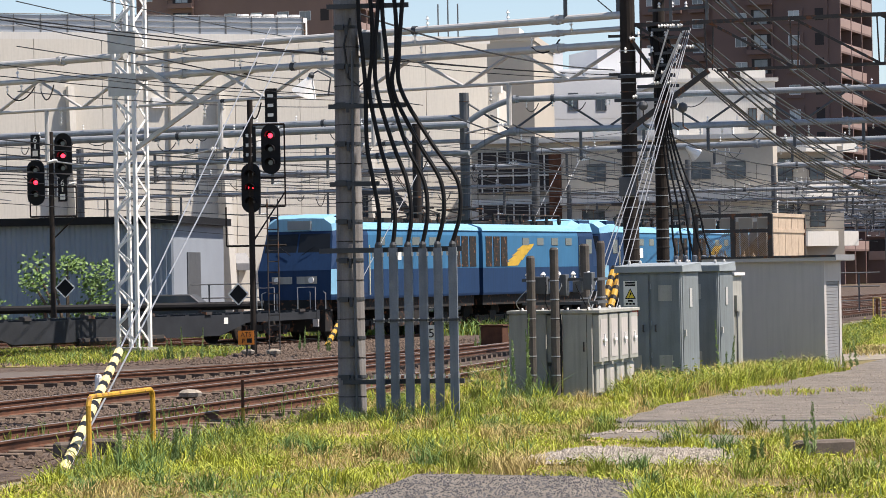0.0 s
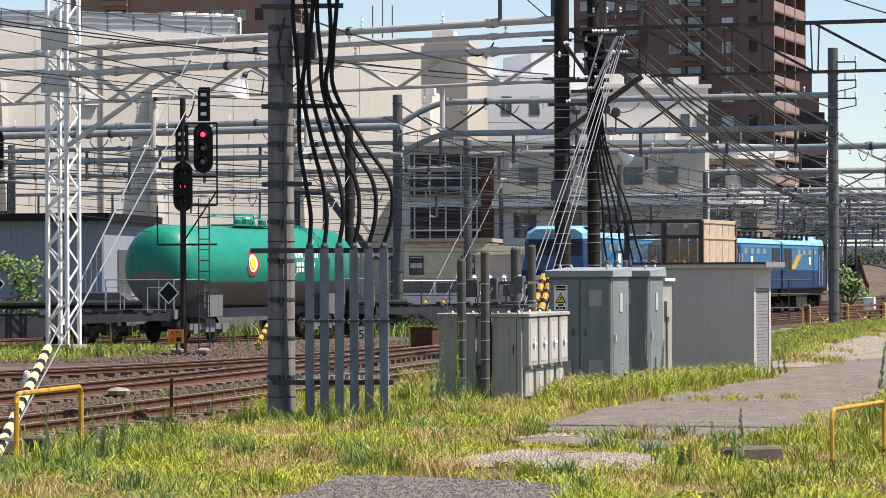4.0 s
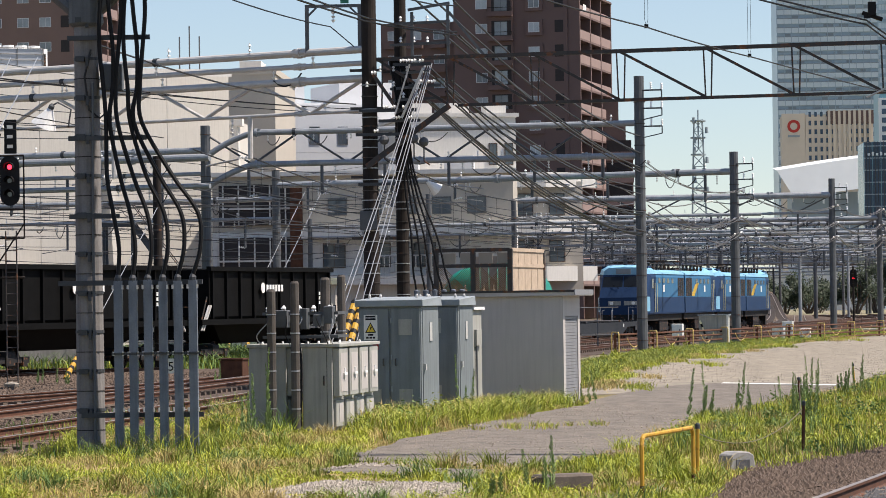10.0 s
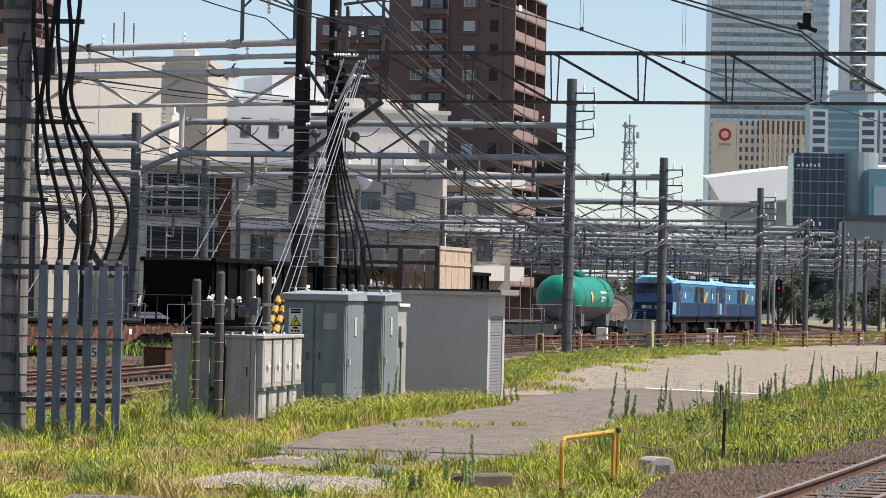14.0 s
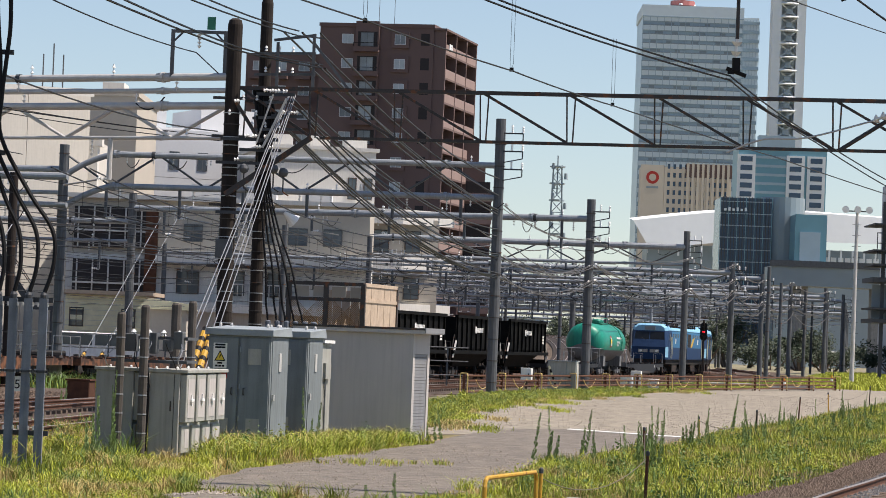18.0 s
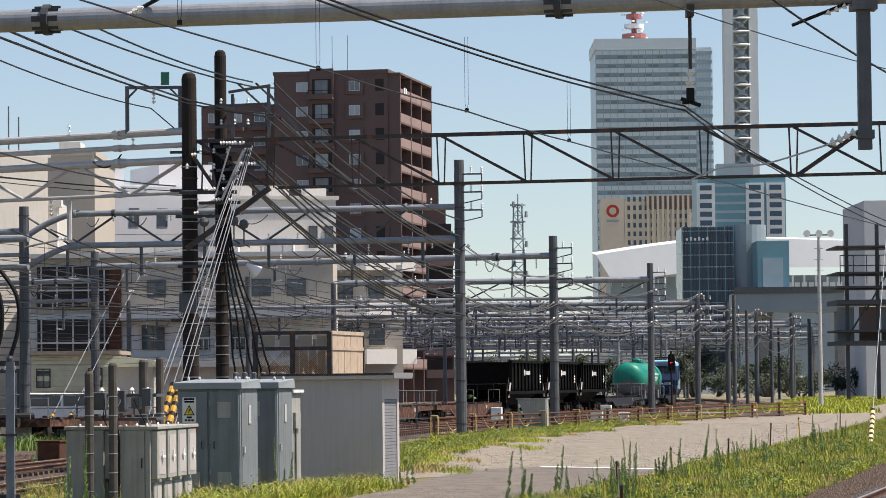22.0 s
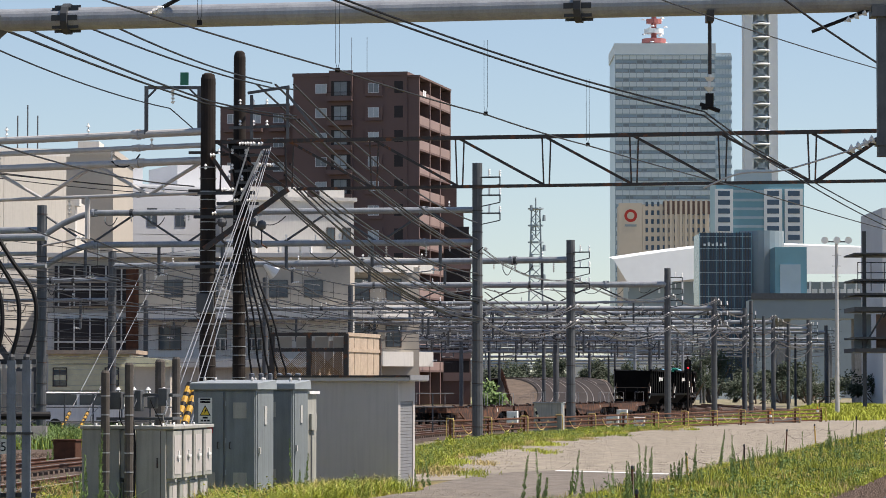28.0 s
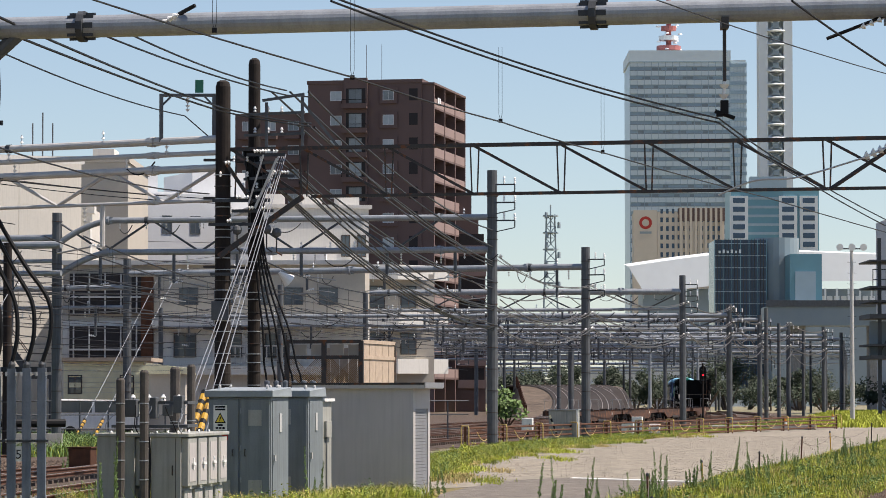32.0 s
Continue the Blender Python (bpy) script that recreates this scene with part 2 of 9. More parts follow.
    skywhite=mat("tower_white", (0.66, 0.69, 0.7), 0.6, vary=0.08, scale=0.03, fine=0.4, bump=0),
    hotel=mat("hotel_stone", (0.56, 0.49, 0.4), 0.7, vary=0.08, scale=0.05, fine=0.5, bump=0),
    darkglass=mat("dark_curtain_wall", (0.045, 0.085, 0.14), 0.2, vary=0.25, scale=0.05, fine=0.5, bump=0),
    greymetal=mat("grey_cladding", (0.24, 0.29, 0.315), 0.5, vary=0.1, scale=0.05, fine=0.5, bump=0),
    teal=mat("blue_teal_glass", (0.13, 0.29, 0.36), 0.3, vary=0.1, scale=0.05, fine=0.5, bump=0),
    redlamp=glow("red_signal_light", (1.0, 0.02, 0.04), 4.0),
    green_sign=mat("green_sign", (0.02, 0.16, 0.1), 0.5, vary=0.1),
)


# ---- mesh kit ----
class Build:
    """Collects vertices and faces of one part."""

    def __init__(self):
        self.v, self.f, self.smooth = [], [], False

    def add(self, verts, faces):
        k = len(self.v)
        self.v += [tuple(p) for p in verts]
        self.f += [tuple(k + i for i in q) for q in faces]
        return self

    def box(self, x0, y0, z0, x1, y1, z1, turn=None, at=(0, 0, 0)):
        vs = [Vector((x, y, z)) for z in (z0, z1) for x, y in ((x0, y0), (x1, y0), (x1, y1), (x0, y1))]
        if turn is not None:
            vs = [turn @ q for q in vs]
        vs = [q + Vector(at) for q in vs]
        return self.add(vs, [(3, 2, 1, 0), (4, 5, 6, 7), (0, 1, 5, 4), (1, 2, 6, 5), (2, 3, 7, 6), (3, 0, 4, 7)])

    def tube(self, pts, r, n=6, r2=None, caps=True):
        """A round bar through points; r2: radius at the end."""
        pts = [Vector(q) for q in pts]
        rings, side = [], None
        for i, q in enumerate(pts):
            d = (pts[min(i + 1, len(pts) - 1)] - pts[max(i - 1, 0)]).normalized()
            if side is None or abs(side.dot(d)) > 0.95:
                side = d.orthogonal().normalized()
            side = (side - d * side.dot(d)).normalized()
            up = d.cross(side)
            rr = r if r2 is None else r + (r2 - r) * i / (len(pts) - 1)
            rings.append([q + (side * math.cos(2 * math.pi * k / n) + up * math.sin(2 * math.pi * k / n)) * rr for k in range(n)])
        fs = [(i * n + k, i * n + (k + 1) % n, (i + 1) * n + (k + 1) % n, (i + 1) * n + k) for i in range(len(pts) - 1) for k in range(n)]
        if caps:
            fs += [tuple(range(n - 1, -1, -1)), tuple((len(pts) - 1) * n + k for k in range(n))]
        return self.add([q for ring in rings for q in ring], fs)

    def bar(self, p, q, w, h):
        """A square bar from p to q: w wide, h high."""
        p, q = Vector(p), Vector(q)
        d = (q - p).normalized()
        up = Vector((0, 0, 1)) if abs(d.z) < 0.95 else Vector((0, 1, 0))
        s = d.cross(up).normalized()
        u = s.cross(d)
        vs = [e + s * a * w / 2 + u * b * h / 2 for e in (p, q) for a, b in ((-1, -1), (1, -1), (1, 1), (-1, 1))]
        return self.add(vs, [(0, 1, 2, 3), (7, 6, 5, 4), (0, 4, 5, 1), (1, 5, 6, 2), (2, 6, 7, 3), (3, 7, 4, 0)])

    def extrude(self, outline, axis, a, b):
        """An outline (pairs) drawn along 'x', 'y' or 'z' from a to b."""
        def at(p, s):
            return {"x": (s, p[0], p[1]), "y": (p[0], s, p[1]), "z": (p[0], p[1], s)}[axis]
        n = len(outline)
        vs = [at(p, a) for p in outline] + [at(p, b) for p in outline]
        fs = [(i, (i + 1) % n, n + (i + 1) % n, n + i) for i in range(n)] + [tuple(range(n - 1, -1, -1)), tuple(range(n, 2 * n))]
        return self.add(vs, fs)

    def lathe(self, prof, n=16, at=(0, 0, 0), axis="z"):
        """A turned shape: prof of (radius, height)."""
        def pt(r, h, a):
            c, s = r * math.cos(a), r * math.sin(a)
            q = {"z": (c, s, h), "y": (c, h, s), "x": (h, c, s)}[axis]
            return Vector(q) + Vector(at)
        vs = [pt(r, h, 2 * math.pi * k / n) for r, h in prof for k in range(n)]
        fs = [(i * n + k, i * n + (k + 1) % n, (i + 1) * n + (k + 1) % n, (i + 1) * n + k) for i in range(len(prof) - 1) for k in range(n)]
        fs += [tuple(range(n - 1, -1, -1)), tuple((len(prof) - 1) * n + k for k in range(n))]
        return self.add(vs, fs)

    def mesh(self, name, material, bevel=0.0):
        me = bpy.data.meshes.new(name)
        me.from_pydata(self.v, [], self.f)
        bm = bmesh.new()
        bm.from_mesh(me)
        if bevel:
            bmesh.ops.bevel(bm, geom=bm.edges[:], offset=bevel, segments=1, affect="EDGES", clamp_overlap=True)
        if len(bm.faces) < 60000:
            bmesh.ops.recalc_face_normals(bm, faces=bm.faces[:])
        bm.to_mesh(me)
        bm.free()
        if self.smooth:
            me.shade_smooth()
        me.materials.append(M[material] if isinstance(material, str) else material)
        return me


def part(name, b, material, parent=None, label="", bevel=0.0, kind=""):
    ob = new(name, b.mesh(name, material, bevel))
    ob.parent = parent
    return tagged(ob, label, kind=kind)


def thing(name, label, category, m=None, group="", kind=""):
    ob = new(name)
    ob.empty_display_size = 0.2
    if m is not None:
        ob.matrix_world = m
    return tagged(ob, label, category, group, kind)


def structure(name, b, material, label=""):
    return tagged(part(name, b, material), label, kind="structure")


def heading(x, y, z, deg):
    """A pose whose y axis points deg to the right of straight ahead."""
    return pose(x, y, z, 0, 0, -deg)
# ---- the ground and the lines ----
ground = Build()
ground.add([(-4000, -300, -0.06), (4000, -300, -0.06), (4000, 4800, -0.06), (-4000, 4800, -0.06)], [(0, 1, 2, 3)])
structure("ground", ground, "earth", "dry earth with thin grass reaching to the horizon")


def patch(name, outline, z, material, label, ragged=0.25, step=1.2):
    """A flat sheet of ground with an uneven edge and a real thickness."""
    pts = []
    n = len(outline)
    for i in range(n):
        a, b = Vector(outline[i]), Vector(outline[(i + 1) % n])
        k = max(1, int((b - a).length / step))
        for j in range(k):
            q = a + (b - a) * j / k
            w = noise.noise((q.x * 0.9, q.y * 0.35, z * 50)) * ragged * 2
            pts.append((q.x + w, q.y + w * 0.4))
    return structure(name, Build().extrude(pts, "z", -0.08, z), material, label)


patch("grass_verge", [(-8.9, 22), (2, 22), (5.5, 44), (9, 64), (22, 130), (40, 220), (60, 320), (34, 320), (1.6, 136), (-2.6, 96), (-8.2, 64), (-9.0, 45)], -0.025, "grass", "yellow-green rough grass verge")
patch("gravel_lot", [(-0.9, 78), (0.3, 104), (3.9, 135), (10.5, 178), (21, 214), (52, 420), (58, 420), (30, 215), (12.6, 118), (6.2, 84)], -0.012, "gravel", "pale dusty gravel lot")
patch("asphalt_road", [(-3.7, 46.5), (-3.3, 54), (-2.4, 60), (-0.5, 71), (0.9, 84), (3.0, 88), (5.9, 83.5), (4.0, 75), (1.6, 61), (0.3, 49.6), (-0.9, 44.5)], -0.004, "asphalt", "worn grey asphalt service road")
patch("asphalt_strip", [(-3.9, 44.0), (-3.4, 45.7), (-1.5, 43.6), (-1.7, 41.4)], -0.006, "asphalt", "broken strip of old asphalt", 0.12, 0.4)
patch("asphalt_apron", [(-5.4, 26.0), (-4.9, 36.2), (-3.2, 35.4), (-2.3, 34.0), (-2.2, 26.0)], -0.007, "asphalt", "broken asphalt apron in the grass", 0.12, 0.4)
patch("gravel_patch", [(-4.2, 38.1), (-3.5, 41.2), (-1.7, 40.2), (-1.7, 37.2)], -0.008, "gravel", "patch of loose grey gravel", 0.15, 0.4)
patch("ballast_bed_right", [(0.7, 22), (0.9, 36.7), (2.4, 44.6), (5.3, 55), (8.4, 70), (11.4, 86), (30, 170), (42, 170), (20, 86), (9, 22)], -0.01, "ballast", "brown ballast beside the line", 0.2)
patch("ballast_bed_left", [(-60, 20), (-9.6, 20), (-9.3, 45), (-9.0, 57), (-5.2, 90), (-0.6, 138), (4.6, 170), (24, 275), (36, 345), (38, 420), (-60, 420)], -0.03, "ballast", "rust-brown ballast of the yard")
patch("grass_strip_yard", [(-40, 78), (-21, 84), (-18.2, 90), (-19, 100), (-40, 103)], -0.016, "grass", "weedy grass strip between the lines")
patch("timber_crossing", [(-26, 71), (-15.8, 75), (-12.6, 79), (-13.2, 82), (-18, 80), (-27, 76)], -0.012, "timber", "weathered board crossing over the lines", 0.1)
line = Build().extrude([(2.9, 87.3), (5.9, 83.3), (6.0, 83.9), (3.0, 87.9)], "z", -0.01, 0.002)
structure("road_marking", line, "white", "worn white line on the road")

CURVE = (0.3022, -0.3888, 0.5861, -0.4214, 0.1121)


def _course():
    ss = [-150 + k for k in range(600)]
    out, x, y = {}, -16.53, 117.43

    def head(s):
        q = min(max(s, -35), 170) / 100
        return -0.005 * min(max(s - 170, 0), 29) + CURVE[0] + CURVE[1] * q + CURVE[2] * q * q + CURVE[3] * q ** 3 + CURVE[4] * q ** 4
    out[0] = (x, y)
    for s in range(0, 460):
        h = head(s + 0.5)
        x, y = x + math.sin(h), y + math.cos(h)
        out[s + 1] = (x, y)
    x, y = out[0]
    for s in range(0, -160, -1):
        h = head(s - 0.5)
        x, y = x - math.sin(h), y - math.cos(h)
        out[s - 1] = (x, y)
    return out


COURSE = _course()


def course(s):
    k = math.floor(s)
    a, b = COURSE[k], COURSE[k + 1]
    return Vector((a[0] + (b[0] - a[0]) * (s - k), a[1] + (b[1] - a[1]) * (s - k), 0.0))


def smooth_line(pts, step=2.0):
    """A glide through plan points."""
    pts = [Vector((*q, 0)) for q in pts]
    out = []
    for i in range(len(pts) - 1):
        a, b = pts[i], pts[i + 1]
        ta = (b - pts[max(i - 1, 0)]) / (2 if i else 1)
        tb = (pts[min(i + 2, len(pts) - 1)] - a) / (2 if i + 2 < len(pts) else 1)
        k = max(2, int((b - a).length / step))
        for j in range(k):
            t = j / k
            h1, h2, h3, h4 = 2 * t**3 - 3 * t**2 + 1, t**3 - 2 * t**2 + t, -2 * t**3 + 3 * t**2, t**3 - t**2
            out.append(a * h1 + ta * h2 + b * h3 + tb * h4)
    return out + [pts[-1]]


RAIL = [(-0.06, -0.14), (0.06, -0.14), (0.06, -0.125), (0.012, -0.11), (0.012, -0.035), (0.035, -0.025), (0.035, 0), (-0.035, 0), (-0.035, -0.025), (-0.012, -0.035), (-0.012, -0.11), (-0.06, -0.125)]


def sweep(b, pts, prof, off=0.0, z=0.0):
    n, k = len(prof), len(b.v)
    for i, q in enumerate(pts):
        d = (pts[min(i + 1, len(pts) - 1)] - pts[max(i - 1, 0)]).normalized()
        r = Vector((d.y, -d.x, 0))
        for u, w in prof:
            p = q + r * (off + u)
            b.v.append((p.x, p.y, p.z + z + w))
    for i in range(len(pts) - 1):
        for j in range(n):
            b.f.append((k + i * n + j, k + i * n + (j + 1) % n, k + (i + 1) * n + (j + 1) % n, k + (i + 1) * n + j))


SLEEPER = Build().box(-1.0, -0.11, -0.14, 1.0, 0.11, 0.0).mesh("sleeper", "sleeper", 0.012)


def railway(name, pts, label, near=(0, 0), every=0.68, z=0.0, guard=False, sleepers=True):
    """A line of two rails on sleepers; those within `near` (range of y) are pieces of their own."""
    base = pts[0]
    t = thing(name, label, "railway track", kind="structure")
    for off in (-0.56, 0.56):
        b = Build()
        sweep(b, pts, RAIL, off, z + 0.06)
        part("rail", b, "rusty", t)
        b = Build()
        sweep(b, pts, [(-0.033, 0.001), (0.033, 0.001), (0.033, 0.004), (-0.033, 0.004)], off, z + 0.06)
        part("rail_head", b, "railtop", t)
    if guard:
        for off in (-0.78, 0.36):
            b = Build()
            sweep(b, pts, RAIL, off, z + 0.03)
            part("guard_rail", b, "rusty", t)
    if not sleepers:
        return t
    far, run = Build(), 0.0
    for i in range(len(pts) - 1):
        a, c = pts[i], pts[i + 1]
        d = c - a
        while run < d.length:
            q = a + d * (run / d.length)
            ang = math.degrees(math.atan2(d.x, d.y))
            if near[0] < q.y < near[1]:
                o = new("sleeper", SLEEPER)
                o.parent, o.matrix_local = t, heading(q.x, q.y, z - 0.06, ang + random.uniform(-1, 1))
            elif q.y < 330:
                far.box(-1.0, -0.11, -0.14, 1.0, 0.11, 0, heading(0, 0, 0, ang).to_3x3(), (q.x, q.y, z - 0.035))
            run += every
        run -= d.length
    if far.v:
        part("far_sleepers", far, "sleeper", t, kind="stuff")
    return t


LINE_A = smooth_line([(-12.4, 30), (-11.3, 42.5), (-9.6, 57.5), (-6.8, 90), (-2.8, 138), (2.6, 172), (12.0, 222), (21.4, 276), (31, 340), (33, 420)])
LINE_B = smooth_line([(-16.2, 35), (-14.2, 53), (-12.0, 71), (-9.6, 100), (-6.2, 142), (-1.2, 176), (8.2, 226), (17.8, 280), (28, 345), (29, 420)])
LINE_C = smooth_line([(-24, 54), (-18.0, 67), (-13.4, 80), (-10.6, 98), (-7.6, 132), (-4.0, 166), (4.8, 222), (14, 280), (25.4, 345), (26, 420)])
LINE_R = smooth_line([(2.0, 31), (3.4, 37), (5.85, 48), (10.7, 70), (32, 170), (61, 308)])
LINE_T = [course(s) for s in range(-70, 330, 2)]
railway("railway_track_near", LINE_A, "rusty line with a guard rail in brown ballast", (36, 75), z=0.09, guard=True)
railway("railway_track_second", LINE_B, "rusty line in brown ballast", (40, 75), z=0.09, guard=True)
railway("railway_track_third", LINE_C, "rusty line beyond the board crossing", z=0.09)
railway("railway_track_goods", LINE_T, "line on which the goods train runs")
railway("railway_track_platform", LINE_R, "line with bright rail heads beside dark ballast", (31, 80), z=0.11)
for _k, _off in enumerate((-4.2, -8.4, -12.6)):
    railway("railway_track_far", [course(s) + Vector((_off, 0.25 * _off, 0)) for s in range(-20, 330, 3)], "line on the far side of the yard", sleepers=False)


# ---- poles and gantries ----
def banded_pole(name, x, y, h, r0, r1, material, label, group="", bands=(), lean=0.0, square=False, cat="pole"):
    t = thing(name, label, cat, pose(x, y, -0.1), group)
    b = Build()
    if square:
        b.extrude([(-r0, -r0), (r0, -r0), (r0, r0), (-r0, r0)], "z", 0, h)
    else:
        b.lathe([(r0 + (r1 - r0) * k / 6, h * k / 6) for k in range(7)], 16)
        b.smooth = False
    part("shaft", b, material, t)
    for z in bands:
        rr = r0 + (r1 - r0) * z / h + 0.012
        part("band", Build().lathe([(rr, z - 0.03), (rr, z + 0.03)], 16), "steel", t)
    return t


def hump_height(x, y):
    """The low hump over which the sorting lines rise."""
    u = min(max((y - 292) / 100, 0), 1)
    side = min(max((x - 0.006 * y - 3.4) / 0.9, 0), 1) * min(max((0.056 * y - x - 1.6) / 1.8, 0), 1)
    return 3.2 * u * u * (3 - 2 * u) * side * side * (3 - 2 * side)


hump = Build()
for _i in range(45):
    for _j in range(41):
        _x, _y = _j * 0.75, 288 + _i * 4
        hump.v.append((_x, _y, hump_height(_x, _y) - 0.04))
for _i in range(44):
    for _j in range(40):
        _q = _i * 41 + _j
        hump.f.append((_q, _q + 1, _q + 42, _q + 41))
structure("sorting_hump", hump, "humpstone", "low brown ballast hump with sorting lines")
for _k in range(5):
    _pts = []
    for _s in range(52):
        _y = 292 + _s * 2.4
        _x = 14.5 - 2.0 * _k + (0.1 + 0.012 * _k) * (_y - 292) - (0.0009 + 0.0001 * _k) * (_y - 292) ** 2
        _pts.append(Vector((_x, _y, hump_height(_x, _y) + 0.08)))
    _line = railway("railway_track_hump", _pts, "rusty sorting line over the hump", sleepers=False)
    _bed = Build()
    sweep(_bed, _pts, [(-1.05, -0.1), (1.05, -0.1), (0.95, 0.02), (-0.95, 0.02)], 0.0, 0.0)
    part("sleeper_bed", _bed, "darkbed", _line, "dark oily sleeper bed")
_fence = thing("hump_fence", "low rusty post-and-rail fence along the hump", "fence", pose(0, 0, 0))
_tops = []
for _k in range(26):
    _y = 306 + 4.4 * _k
    _x = 0.006 * _y + 4.4
    _z = hump_height(_x, _y)
    part("post", Build().box(_x - 0.06, _y - 0.06, _z - 0.1, _x + 0.06, _y + 0.06, _z + 1.1), "rusty", _fence)
    _tops.append((_x, _y, _z))
for _h in (0.3, 0.65, 1.0):
    part("rail", Build().tube([(a, b, c + _h) for a, b, c in _tops], 0.035, 5), "rusty", _fence)


# ---- the goods train ----
def bogie(parent, y, wheel_r=0.41, base=1.9, material="under"):
    """A two-axle bogie at y along the car: frame, springs, two wheelsets."""
    fr = Build()
    for sx in (-0.92, 0.92):
        fr.box(sx - 0.06, y - base / 2 - 0.35, 0.38, sx + 0.06, y + base / 2 + 0.35, 0.58)
        fr.box(sx - 0.09, y - 0.3, 0.3, sx + 0.09, y + 0.3, 0.72)
        for yy in (y - base / 2, y + base / 2):
            fr.box(sx - 0.1, yy - 0.14, 0.26, sx + 0.1, yy + 0.14, 0.56)
    fr.box(-0.9, y - 0.2, 0.45, 0.9, y + 0.2, 0.75)
    bg = part("bogie", fr, material, parent, "black bogie frame")
    for yy in (y - base / 2, y + base / 2):
        w = Build()
        for sx in (-0.56, 0.56):
            w.lathe([(0.1, sx - 0.075), (wheel_r - 0.03, sx - 0.07), (wheel_r, sx - 0.06), (wheel_r, sx + 0.05), (wheel_r + 0.03, sx + 0.05 if sx < 0 else sx - 0.05), (0.1, sx + 0.07)], 18, (0, 0, 0), "x")
        w.tube([(-0.95, 0, 0), (0.95, 0, 0)], 0.075, 8)
        o = part("wheelset", w, "under", bg, "steel wheels on an axle")
        o.location = (0, yy, wheel_r)
    return bg


def coupler(parent, y, sgn, z=0.88):
    b = Build().box(-0.12, min(y, y + sgn * 0.5), z - 0.12, 0.12, max(y, y + sgn * 0.5), z + 0.12)
    b.box(-0.2, min(y + sgn * 0.42, y + sgn * 0.62), z - 0.17, 0.2, max(y + sgn * 0.42, y + sgn * 0.62), z + 0.17)
    return part("coupler", b, "under", parent)


# cross-section of the locomotive body, right half, from the sill up to the roof
LOCO_SEC = [(1.47, 1.32), (1.47, 3.30), (1.40, 3.50), (1.10, 3.72), (0.0, 3.80)]


